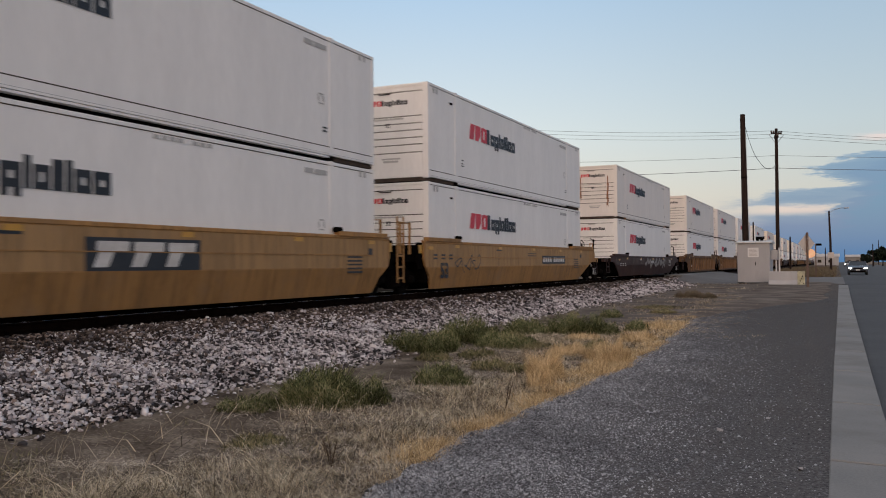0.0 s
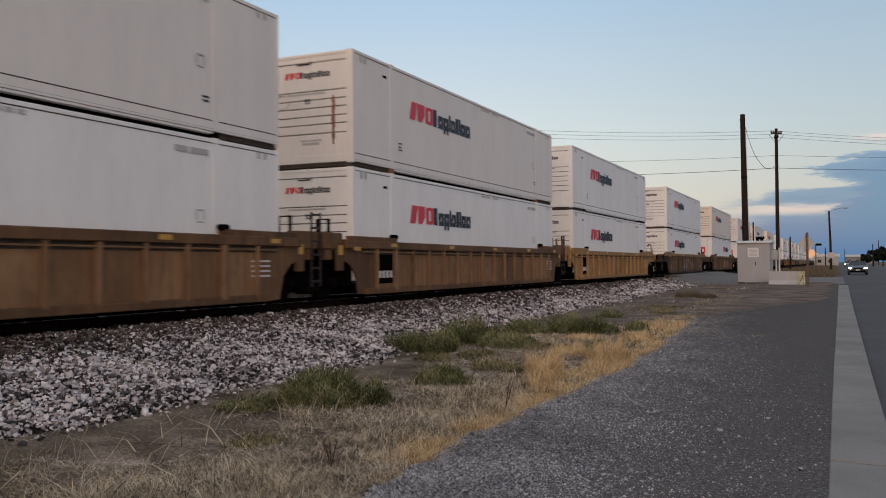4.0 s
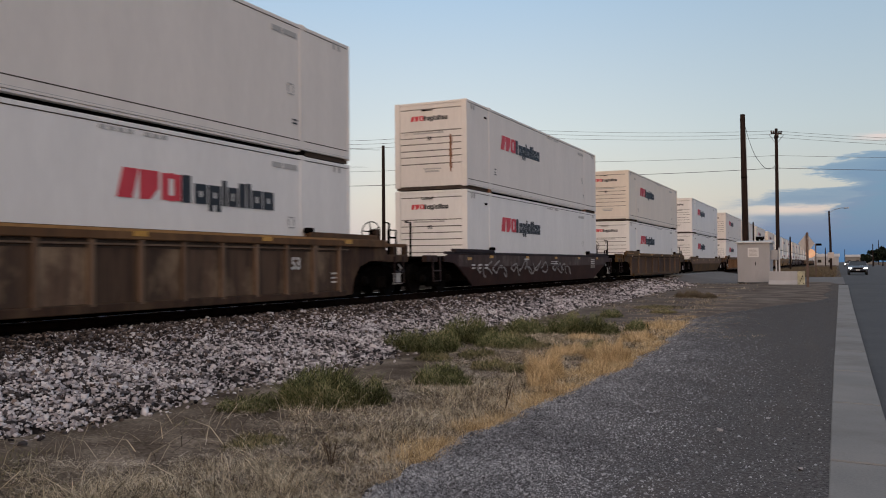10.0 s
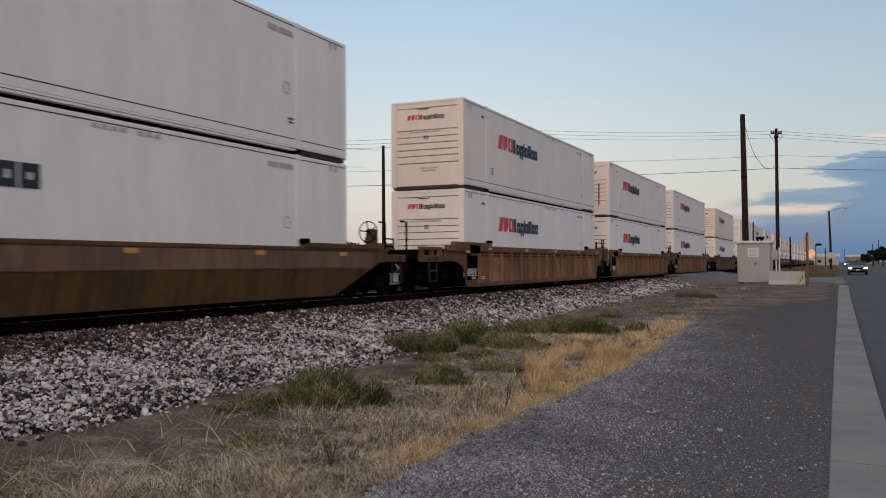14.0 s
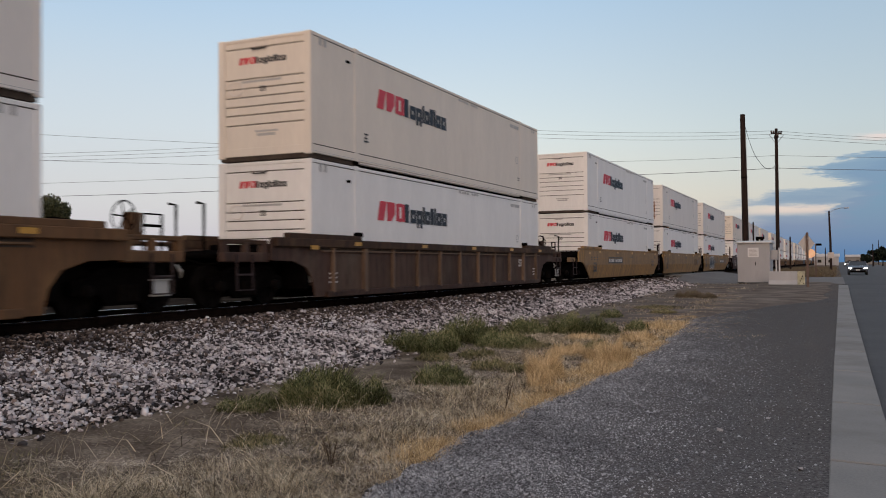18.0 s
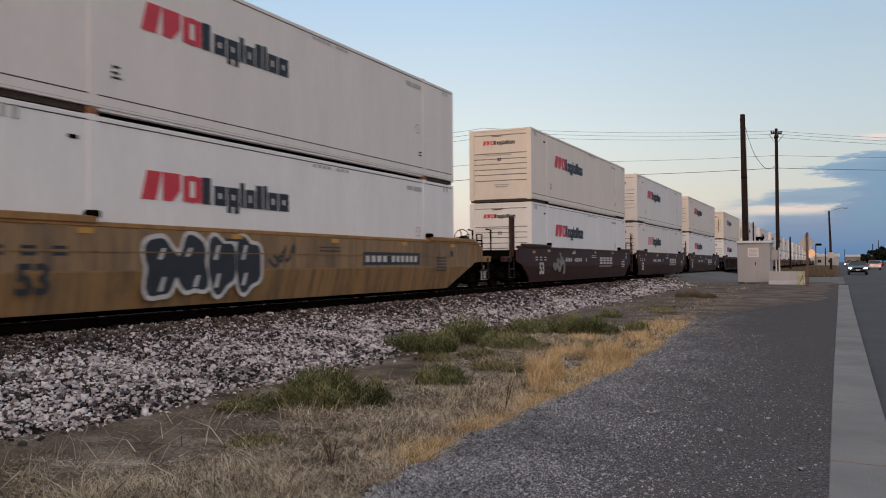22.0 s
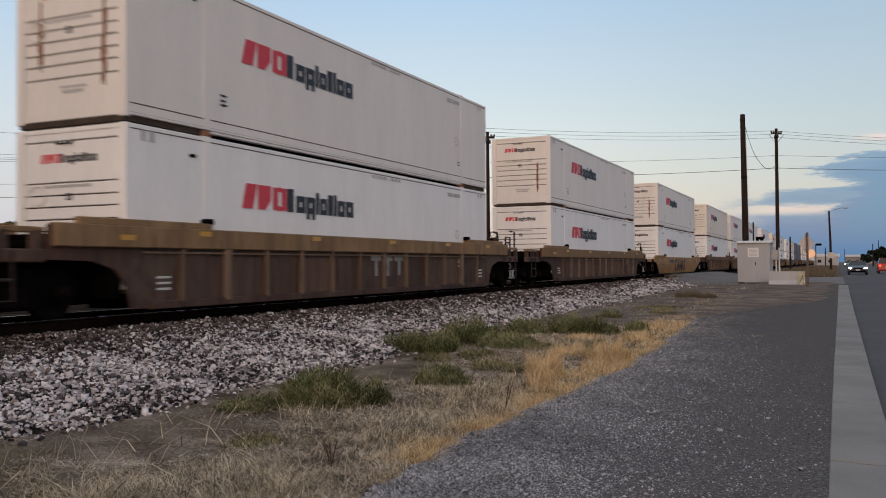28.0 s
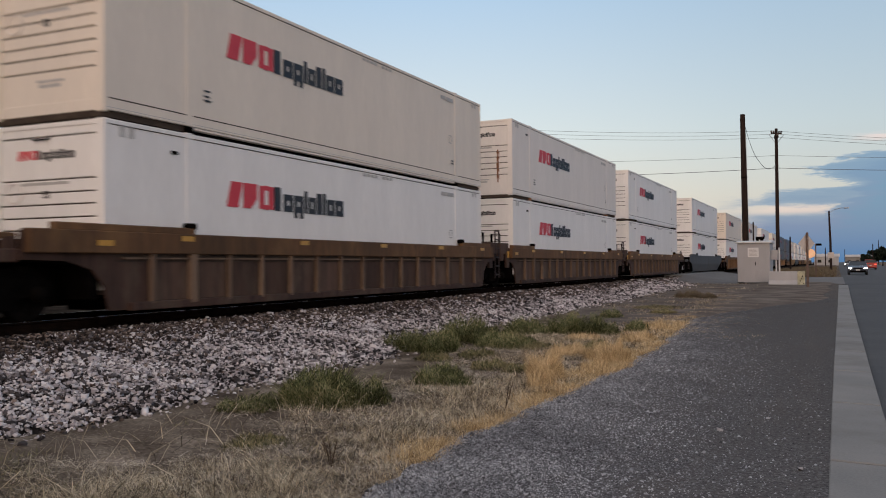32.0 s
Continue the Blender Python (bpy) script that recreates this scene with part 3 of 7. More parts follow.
def build_stones():
    rng = np.random.default_rng(5)
    xs, ys, zs, ss = [], [], [], []
    for y0, y1, dens, s in ((1.5, 12, 930, 0.0192), (12, 24, 650, 0.0218), (24, 40, 280, 0.031), (40, 62, 150, 0.042)):
        n = int((y1 - y0) * 4.2 * dens)
        y = rng.uniform(y0, y1, n)
        x = rng.uniform(1.18, 5.5, n)
        t = np.array([toe(v) for v in y])
        keep = x < t + rng.exponential(0.12, n)
        x, y, t = x[keep], y[keep], t[keep]
        z = np.array([max(bed_z(a, b), rise(b)) for a, b in zip(x, y)]) + rng.uniform(-0.016, 0.034, len(x))
        xs.append(x), ys.append(y), zs.append(z), ss.append(s * rng.lognormal(0, 0.33, len(x)))
    xs, ys, zs, ss = (np.concatenate(k) for k in (xs, ys, zs, ss))
    # towards the rails more and more of them are brown with brake dust
    grimy = rng.random(len(xs)) < np.clip((3.1 - xs) / 1.7, 0.05, 0.8)
    stones("ballast_stones", *(k[~grimy] for k in (xs, ys, zs, ss)), STONE, "pale grey and pinkish crushed ballast stones", "stones", 6)
    stones("grimy_stones", *(k[grimy] for k in (xs, ys, zs, ss)), GRIMY, "brown brake-dusted ballast stones near the rails", "stones", 9)
    # stones between and beside the rails, darkened by grime and painted shade
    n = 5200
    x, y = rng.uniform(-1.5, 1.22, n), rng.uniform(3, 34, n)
    stones("oily_stones", x, y, np.full(n, 0.565) + rng.uniform(-0.01, 0.015, n), 0.03 * rng.lognormal(0, 0.25, n), OILSHADE,
           "ballast stones blackened by oil and painted shade between the rails", "stones", 7)
    # small chips bedded all over the shoulder
    n = 90000
    y = 4.2 + rng.exponential(5.5, n)
    y = y[y < 36]
    n = len(y)
    e = np.array([verge_edge(v) for v in y])
    x = e + rng.exponential(0.7, n)
    x, y = x[x < 11.9], y[x < 11.9]
    n = len(x)
    sz = 0.0056 * rng.lognormal(0, 0.5, n) * (1 + y / 60)
    tet = np.array([(1, 0, -0.3), (-0.5, 0.87, -0.3), (-0.5, -0.87, -0.3), (0, 0, 0.55)])
    a = rng.uniform(0, 6.283, n)
    p = tet[None] * rng.uniform(0.6, 1.3, (n, 4, 3)) * sz[:, None, None]
    q = np.stack([p[..., 0] * np.cos(a)[:, None] - p[..., 1] * np.sin(a)[:, None] + x[:, None], p[..., 0] * np.sin(a)[:, None] + p[..., 1] * np.cos(a)[:, None] + y[:, None],
                  p[..., 2] + np.array([rise(b) + 0.037 + 0.012 * noise.noise(Vector((a, b * 0.6, 7.0))) for a, b in zip(x, y)])[:, None]], -1)
    f = (np.arange(n)[:, None, None] * 4 + np.array(((0, 1, 3), (1, 2, 3), (2, 0, 3)))[None]).reshape(-1, 3)
    tagged(new("shoulder_chips", fast_mesh("shoulder_chips", q.reshape(-1, 3), f, PEBBLE)), "fine grey stone chips of the shoulder", "gravel", kind="stuff")
    # pebbles strewn on the shoulder
    n = 3000
    y = 4 + rng.exponential(7.0, n)
    x = np.array([verge_edge(v) for v in y]) + rng.exponential(0.8, n)
    keep = x < 11.9
    x, y = x[keep], y[keep]
    stones("shoulder_pebbles", x, y, np.array([rise(v) for v in y]) + 0.035, 0.0062 * rng.lognormal(0, 0.5, len(x)), PEBBLE,
           "small pale pebbles loose on the shoulder", "pebbles", 8)


build_stones()


def build_track():
    track = thing("track", "steel rails with polished heads on dark timber ties", "railway track", kind="structure")
    web = [(-0.07, 0.0), (0.07, 0.0), (0.07, 0.02), (0.012, 0.05), (0.012, 0.135), (0.036, 0.145), (0.036, 0.172), (-0.036, 0.172), (-0.036, 0.145), (-0.012, 0.135), (-0.012, 0.05), (-0.07, 0.02)]
    for s in (-1, 1):
        bm = bmesh.new()
        a = [bm.verts.new((s * 0.755 + x, -300, RAIL - 0.178 + z)) for x, z in web]
        b = [bm.verts.new((s * 0.755 + x, 1500, RAIL - 0.178 + z)) for x, z in web]
        for i in range(len(web)):
            j = (i + 1) % len(web)
            bm.faces.new((a[i], a[j], b[j], b[i]))
        bm.faces.new(a[::-1]), bm.faces.new(b)
        bmesh.ops.recalc_face_normals(bm, faces=bm.faces)
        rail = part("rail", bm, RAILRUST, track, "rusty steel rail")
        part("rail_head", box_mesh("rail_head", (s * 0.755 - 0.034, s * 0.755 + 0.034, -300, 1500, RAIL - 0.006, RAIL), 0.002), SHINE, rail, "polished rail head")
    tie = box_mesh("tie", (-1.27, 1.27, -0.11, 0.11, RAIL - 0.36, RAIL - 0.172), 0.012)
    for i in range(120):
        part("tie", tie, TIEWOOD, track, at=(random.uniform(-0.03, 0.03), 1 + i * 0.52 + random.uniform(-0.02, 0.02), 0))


build_track()


def build_crossing():
    x = thing("crossing_panels", "grey concrete level-crossing panels between the rails", "level crossing", kind="structure")
    for i in range(9):
        for x0, x1 in ((-2.6, -0.84), (-0.66, 0.66), (0.84, 2.4)):
            part("panel", box_mesh("panel", (x0, x1, 0.01, 2.41, RAIL - 0.16, RAIL - 0.004), 0.01), CONCRETE, x, at=(0, 62 + 2.43 * i, 0))


build_crossing()


# ---- containers ----
CL, CW, CH = 16.15, 1.295, 2.895          # length, half width, height
POST0, POST1 = 2.03, 14.12                # lifting posts
LINES = (0.08, 0.33, 0.405, 0.475, 0.55, 0.62, 0.70, 0.90)   # joints of the end wall, from the top


def corrugated_side():
    """The container's shell: flat ends, sides with very shallow vertical flutes between sill and top rail."""
    key = "shell"
    if key in CACHE:
        return CACHE[key]
    bm = bmesh.new()
    ys = [0.10]
    y = 0.16
    while y < CL - 0.2:
        ys += [y, y + 0.012, y + 0.16, y + 0.172]
        y += 0.344
    ys.append(CL - 0.10)
    ds = [0.012]
    for k in range((len(ys) - 2) // 4):
        ds += [0.012, 0.0105, 0.0105, 0.012]
    ds.append(0.012)
    low, top = 0.336, CH - 0.07
    sides = []
    for s in (-1, 1):
        sides.append([(bm.verts.new((s * (CW - d), y, low)), bm.verts.new((s * (CW - d), y, top))) for y, d in zip(ys, ds)])
        for p, q in zip(sides[-1], sides[-1][1:]):
            bm.faces.new((p[0], q[0], q[1], p[1]) if s > 0 else (p[1], q[1], q[0], p[0]))
    l, r = sides
    bm.faces.new([r[0][0], r[0][1], l[0][1], l[0][0]])
    bm.faces.new([r[-1][1], r[-1][0], l[-1][0], l[-1][1]])
    for k in (0, 1):
        for (a, b), (c, d) in zip(zip(l, l[1:]), zip(r, r[1:])):
            q = [a[k], b[k], d[k], c[k]]
            bm.faces.new(q if k else q[::-1])
    bmesh.ops.recalc_face_normals(bm, faces=bm.faces)
    CACHE[key] = finish(bm, "shell")
    return CACHE[key]


def logo(parent, y, z, h, long, red, group_face="side", x=CW + 0.004):
    """The operator's mark as plain blocks: three red ones, then a row of dark ones of unequal height."""
    w = long
    darks = ((0.355, 0.054, 0, 1), (0.432, 0.080, 0, 0.74), (0.522, 0.080, -0.25, 0.74), (0.612, 0.028, 0, 0.98),
             (0.650, 0.068, 0, 0.74), (0.728, 0.048, 0, 0.95), (0.786, 0.028, 0, 0.98), (0.824, 0.075, 0, 0.74), (0.910, 0.080, 0, 0.74))
    key = ("logo", y, z, h, long, group_face, round(x, 4))
    if key not in CACHE:
        out = []
        for nm in ("red", "dark"):
            bm = bmesh.new()

            def poly(pts):
                lo, hi = (x - 0.006, x) if group_face == "side" else (x + 0.006, x)
                rings = []
                for dd in (lo, hi):
                    rings.append([bm.verts.new((dd, y + a, z + b) if group_face == "side" else (y + a, dd, z + b)) for a, b in pts])
                bm.faces.new(rings[1])
                for i in range(len(pts)):
                    k = (i + 1) % len(pts)
                    bm.faces.new((rings[0][i], rings[0][k], rings[1][k], rings[1][i]))

            def rect(p, q, u, v):
                poly([(p, u), (q, u), (q, v), (p, v)])

            if nm == "red":
                b = 0.112 * w
                t = b * 0.36
                # a slanted block, an upright block, a hollow block
                poly([(0, 0), (b * 0.72, 0), (b, h), (b * 0.28, h)])
                o = b * 1.06
                poly([(o, 0), (o + b * 0.5, 0), (o + b * 0.9, h * 0.4), (o + b * 0.9, h), (o, h)])
                o = b * 2.12
                for p, q, u, v in ((0, t, h * 0.03, h * 0.97), (b - t, b, h * 0.03, h * 0.97), (t, b - t, h * 0.8, h), (t, b - t, 0, h * 0.2)):
                    rect(o + p, o + q, u, v)
            else:
                for a, bw, lo, hi in darks:
                    p, q, u, v = a * w, (a + bw) * w, lo * h, hi * h
                    if bw < 0.055 or hi < 0.5:
                        rect(p, q, u, v)
                    else:
                        t = (q - p) * 0.37
                        for r4 in ((p, p + t, u, v), (q - t, q, u, v), (p + t, q - t, v - t, v), (p + t, q - t, max(u, 0), max(u, 0) + t)):
                            rect(*r4)
            bmesh.ops.recalc_face_normals(bm, faces=bm.faces)
            out.append(finish(bm, nm + "_mark"))
        CACHE[key] = out
    for me, mat, nm in zip(CACHE[key], (red, BLACK), ("red_mark", "dark_mark")):
        tagged(part(nm, me, mat, parent), kind="stuff")


def bars(rows, face, depth):
    """Illegible small writing, as rows of plain bars (along, up, length, height)."""
    if face == "side":
        return box_mesh("stencil", tuple((depth - 0.005, depth, a, a + l, u, u + h) for a, u, l, h in rows))
    return box_mesh("stencil", tuple((a, a + l, depth, depth + 0.005, u, u + h) for a, u, l, h in rows))


def container(mat, end="wall", logo_at=3.07, red=None, stains=(), lite=False):
    red = red or RED
    look_word = "cream" if mat is CREAM else "dark grey" if mat is GREYBOX else "off white"
    how = "doors facing forward" if end == "door" else "rust-streaked end wall" if stains else "ribbed end wall"
    root = thing("shipping_container", f"{look_word} shipping container with {how} on a well car", "shipping container", "containers on the train")
    part("shell", corrugated_side(), mat, root)
    # sill between the lifting posts, near-black boxes as painted shade under the overhangs, a thin joint above; a cap
    # rail on top
    part("bottom_rail", box_mesh("bottom_rail", (-CW, CW, 0.02, CL - 0.02, 0.135, 0.323), 0.006), mat, root)
    part("sill", box_mesh("sill", (-CW + 0.01, CW - 0.01, POST0, POST1, 0.085, 0.128), 0.004), mat, root)
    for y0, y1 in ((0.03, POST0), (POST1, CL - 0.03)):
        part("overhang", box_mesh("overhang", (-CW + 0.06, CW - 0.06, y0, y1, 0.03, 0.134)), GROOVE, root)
    part("sill_joint", box_mesh("sill_joint", (-CW + 0.004, CW - 0.004, 0.06, CL - 0.06, 0.324, 0.345)), GROOVE, root)
    if not lite:
        part("sill_line", box_mesh("sill_line", (-CW - 0.0015, CW + 0.0015, 0.06, CL - 0.06, 0.176, 0.184)), GREYM, root)
    part("top_rail", box_mesh("top_rail", (-CW + 0.003, CW - 0.003, 0.02, CL - 0.02, CH - 0.085, CH - 0.006), 0.008), mat, root)
    part("rail_joint", box_mesh("rail_joint", (-CW + 0.004, CW - 0.004, 0.1, CL - 0.1, CH - 0.098, CH - 0.084)), GROOVE, root)
    for s in (-1, 1):
        for y0, y1 in ((0.0, 0.11), (CL - 0.11, CL)):
            a, b = sorted((s * CW, s * (CW - 0.19)))
            part("corner_post", box_mesh("corner_post", (a, b, y0, y1, 0.1, CH), 0.012), mat, root)
        if s < 0 and not lite:
            rows = [(-CW - 0.003, -CW + 0.05, y - 0.09, y + 0.09, 0.14, CH - 0.1) for y in (POST0, POST1)]
            rows += [(-CW - 0.008, -CW + 0.16, y - 0.10, y + 0.10, z, z + 0.125) for y in (POST0, POST1) for z in (0.0, CH - 0.105)]
            tagged(part("lifting_frame", box_mesh("lifting_frame", tuple(rows)), mat, root), kind="stuff")
        for y in (POST0, POST1) if s > 0 else ():
            a, b = sorted((s * (CW + 0.003), s * (CW - 0.05)))
            part("lift_post", box_mesh("lift_post", (a, b, y - 0.09, y + 0.09, 0.14, CH - 0.1), 0.006), mat, root)
            for z0, z1, nm in ((0.0, 0.125, "bottom_casting"), (CH - 0.105, CH + 0.02, "top_casting")):
                a, b = sorted((s * (CW + 0.008), s * (CW - 0.16)))
                part(nm, box_mesh(nm, (a, b, y - 0.10, y + 0.10, z0, z1), 0.015), RUST if stains and z0 == 0 else DARK if z0 == 0 else mat, root)
    part("underframe", box_mesh("underframe", (-1.15, 1.15, 0.25, CL - 0.25, 0.03, 0.13)), DARK, root)
    for face in (0,) if lite else (0, 1):
        fz = -1 if face == 0 else 1
        door = end == "door" if face == 0 else end != "door"
        y_in, y_out = (0.10, 0.035) if face == 0 else (CL - 0.10, CL - 0.035)
        ya, yb = sorted((y_in, y_out))
        yo = (-0.004 if face == 0 else CL - 0.002)
        if not door:
            hs = [CH * (1 - f) for f in LINES]
            edges = [CH - 0.02] + hs + [0.12]
            part("end_joint", box_mesh("end_joint", (-CW + 0.20, CW - 0.20, min(y_in, y_in + fz * 0.025), max(y_in, y_in + fz * 0.025), 0.14, CH - 0.1)), GROOVE, root)
            if lite:
                part("end_panels", box_mesh("end_panels", tuple((-CW + 0.185, CW - 0.185, ya, yb, lo + 0.012, hi - 0.012) for hi, lo in zip(edges, edges[1:])), 0.008), mat, root)
            for hi, lo in () if lite else zip(edges, edges[1:]):
                part("end_panel", box_mesh("end_panel", (-CW + 0.185, CW - 0.185, ya, yb, lo + 0.012, hi - 0.012), 0.008), mat, root)
            if face == 0:
                o = y_out - 0.005
                logo(root, -0.72, CH * 0.79, 0.16, 1.35, red, "end", o)
                part("stencil", bars(((-0.62, CH * 0.64, 1.1, 0.05), (-0.25, CH * 0.235, 0.62, 0.045), (-0.2, CH * 0.205, 0.5, 0.06)), "end", o), GREYM, root)
                part("number", text_mesh("53", 0.17), BLACK, root, at=Matrix.Translation((-0.12, y_out - 0.004, CH * 0.565)) @ pose(0, 0, 0, 0, 0, -90))
                part("grab_handle", tube_mesh("grab_handle", [[(-0.35, o, CH * 0.925), (-0.32, o - 0.03, CH * 0.905), (0.05, o - 0.03, CH * 0.905), (0.08, o, CH * 0.925)]], 0.015), DARK, root)
                part("hose_ring", tube_mesh("hose_ring", [[(-0.78 + 0.2 * math.cos(t * 0.5), o - 0.01, CH * 0.60 + 0.17 * math.sin(t * 0.5)) for t in range(14)]], 0.012), PINK, root)
                for sx, z0, z1, w in stains:
                    part("rust_streak", rust_mesh(sx, z0, z1, w, o), RUST, root, "dark rust streaks")
        else:
            for sx in (-1, 1):
                a, b = sorted((sx * 0.008, sx * (CW - 0.12)))
                leaf = part("door", box_mesh("door", (a, b, ya, yb, 0.16, CH - 0.12), 0.01), mat, root)
                for rx in (0.28, 0.92):
                    part("lock_rod", tube_mesh("lock_rod", [[(sx * rx * 0.95 + 0.0, yo - 0.02 * (1 if face == 0 else -1), 0.15), (sx * rx * 0.95, yo - 0.02 * (1 if face == 0 else -1), CH - 0.1)]], 0.022, 8), PINK, leaf)
                    for z in (0.25, 1.15, 2.6) if face == 0 else ():
                        part("rod_keeper", box_mesh("rod_keeper", (sx * rx * 0.95 - 0.05, sx * rx * 0.95 + 0.05, yo - 0.03, yo + 0.03, z - 0.05, z + 0.05)), GREYM, leaf)
                for z in (0.5, 1.1, 1.8, 2.5) if face == 0 else ():
                    part("hinge", box_mesh("hinge", (sx * (CW - 0.1) - 0.06, sx * (CW - 0.1) + 0.06, yo - 0.02, yo + 0.04, z - 0.06, z + 0.06), 0.01), mat, leaf)
            if face == 0:
                for i in range(3):
                    x0 = -0.72 + i * 0.5
                    part("red_mark", box_mesh("red_mark", (x0, x0 + 0.4, 0.016, 0.024, 1.35, 1.98), 0.002), red, root)
                    part("red_mark_core", box_mesh("red_mark_core", (x0 + 0.14, x0 + 0.26, 0.012, 0.02, 1.5 + 0.07 * (i % 2), 1.8)), mat, root)
                part("stencil", bars(tuple((-0.9 + 1.0 * (k % 2), 0.45 + 0.13 * (k // 2), 0.7, 0.05) for k in range(6)), "end", 0.022), GREYM, root)
    # writing along the side that faces the road
    logo(root, logo_at, 1.63, 0.50, 4.36, red)
    d = CW + 0.0045
    part("stencil", bars(tuple((8.35 + 0.2 * k, 2.70, 0.13, 0.07) for k in range(8) if k != 4) + ((13.0, 2.55, 0.34, 0.11), (13.4, 2.55, 0.5, 0.11), (0.35, 2.62, 0.10, 0.2), (0.55, 2.62, 0.10, 0.2), (15.4, 2.66, 0.08, 0.16), (15.62, 2.66, 0.08, 0.16)), "side", d), GREYM, root)
    if lite:
        return root
    part("small_number", bars(((2.42, 0.66, 0.20, 0.035), (2.42, 0.74, 0.15, 0.035), (2.42, 0.84, 0.18, 0.035), (13.74, 0.66, 0.18, 0.035), (13.74, 0.74, 0.18, 0.035)), "side", d), BLACK, root)
    part("side_marker", box_mesh("side_marker", (d - 0.03, d + 0.012, 1.55, 1.72, 2.47, 2.53), 0.006), DARK, root)
    part("sticker", bars(((13.58, 1.28, 0.2, 0.03), (13.55, 1.34, 0.035, 0.14), (13.76, 1.34, 0.035, 0.14), (13.58, 1.5, 0.2, 0.03)), "side", d), GREYM, root)
    return root


def rust_mesh(sx, z0, z1, w, o):
    """Runs of rust from each joint of the end wall between z0 and z1 (of the wall's height)."""
    key = ("rust", sx, z0, z1, w, round(o, 3))
    if key not in CACHE:
        rng = random.Random(int(sx * 100 + z0 * 1000 + w * 77))
        bs = [(sx - w * 0.35, sx + w * 0.35, o - 0.003, o, z0 * CH, z1 * CH)]
        for f in LINES:
            z = (1 - f) * CH
            if z0 * CH < z <= z1 * CH + 0.05:
                for k in range(4):
                    x = sx + rng.uniform(-w, w) * 0.8
                    bs.append((x - w * 0.14, x + w * 0.14, o - 0.004 - 0.001 * k, o, z - rng.uniform(0.1, 0.3), z - 0.01))
        bm = bmesh.new()
        for b in bs:
            add_box(bm, *b)
        CACHE[key] = finish(bm, "rust_streak")
    return CACHE[key]


# ---- well cars ----
def swirl(parent, mat, y0, y1, z0, z1, x, seed, thick=0.035, n=5, name="graffiti", label=""):
    """Sprayed lettering that cannot be read: loops and strokes of paint lying on the steel."""
    key = ("swirl", y0, y1, z0, z1, x, seed, thick, n)
    if key not in CACHE:
        rng = random.Random(seed)
        bm = bmesh.new()
        for k in range(n):
            c = y0 + (y1 - y0) * (k + 0.5) / n
            w = (y1 - y0) / n * 0.5
            ph, tw = rng.uniform(0, 6.28), rng.choice((1, 2, 2, 3))
            pts = []
            for i in range(26):
                t = i / 25 * 2 * math.pi * 0.86 + ph
                pts.append((c + w * 0.95 * math.cos(t) + 0.2 * w * math.sin(tw * t), (z0 + z1) / 2 + (z1 - z0) * 0.42 * math.sin(tw * t * 0.5 + ph) * (0.6 + 0.4 * math.cos(t))))
            prev = None
            for i, (py, pz) in enumerate(pts):
                qy, qz = pts[min(i + 1, 25)]
                ry, rz = pts[max(i - 1, 0)]
                d = Vector((qy - ry, qz - rz)).normalized()
                nx = Vector((-d.y, d.x)) * thick
                xx = x + 0.0006 * k
                cur = (bm.verts.new((xx, py + nx.x, pz + nx.y)), bm.verts.new((xx, py - nx.x, pz - nx.y)))
                if prev:
                    bm.faces.new((prev[0], prev[1], cur[1], cur[0]))
                prev = cur
        CACHE[key] = finish(bm, name)
    part(name, CACHE[key], mat, parent, label)


def bubbles(parent, y0, y1, z0, z1, x, seed, n=4):
    """Fat sprayed letters that cannot be read: white-edged black blobs with white slits."""
    rng = random.Random(seed)
    w = (y1 - y0) / n
    mesh = {}
    for nm, grow in (("graffiti_edge", 1.0), ("graffiti_fill", 0.78), ("graffiti_slit", 0.0)):
        mesh[nm] = bmesh.new()
    for k in range(n):
        c, cz = y0 + w * (k + 0.5), (z0 + z1) / 2 + rng.uniform(-0.05, 0.05)
        ph = [rng.uniform(0, 6.28) for _ in range(3)]
        shape = []
        for i in range(28):
            t = i / 28 * 2 * math.pi
            r = 1 + 0.10 * math.sin(3 * t + ph[0]) + 0.07 * math.sin(5 * t + ph[1])
            e = 2.6
            ct, st = math.cos(t), math.sin(t)
            q = (abs(ct) ** e + abs(st) ** e) ** (-1 / e)
            shape.append((w * 0.60 * q * r * ct, (z1 - z0) * 0.5 * q * r * st))
        for nm, inset, lift in (("graffiti_edge", 0.0, 0.0), ("graffiti_fill", 0.085, 0.004)):
            bm = mesh[nm]
            pts = [(a * (1 - inset / max(0.2, math.hypot(a, b))), b * (1 - inset / max(0.2, math.hypot(a, b)))) for a, b in shape]
            bm.faces.new([bm.verts.new((x + lift + 0.0004 * k, c + a, cz + b)) for a, b in pts])
        for j in range(2):
            a, b, hh = c + rng.uniform(-0.18, 0.18) * w, cz + (0.2 if j else -0.26) * (z1 - z0), (z1 - z0) * rng.uniform(0.06, 0.13)
            bm = mesh["graffiti_slit"]
            bm.faces.new([bm.verts.new((x + 0.008, a + u * 0.055 + v * 0.05, b + v * hh)) for u, v in ((-1, -1), (1, -1), (0.8, 1), (-0.8, 1))])
    for nm, mat in (("graffiti_edge", WHITEM), ("graffiti_fill", BLACK), ("graffiti_slit", WHITEM)):
        part(nm, mesh[nm], mat, parent, "fat white-edged black sprayed letters" if nm == "graffiti_fill" else "")


WHEEL_R = 0.42
PALE = 2.26         # place of the pale step behind the box's end
WHEELSETS = []


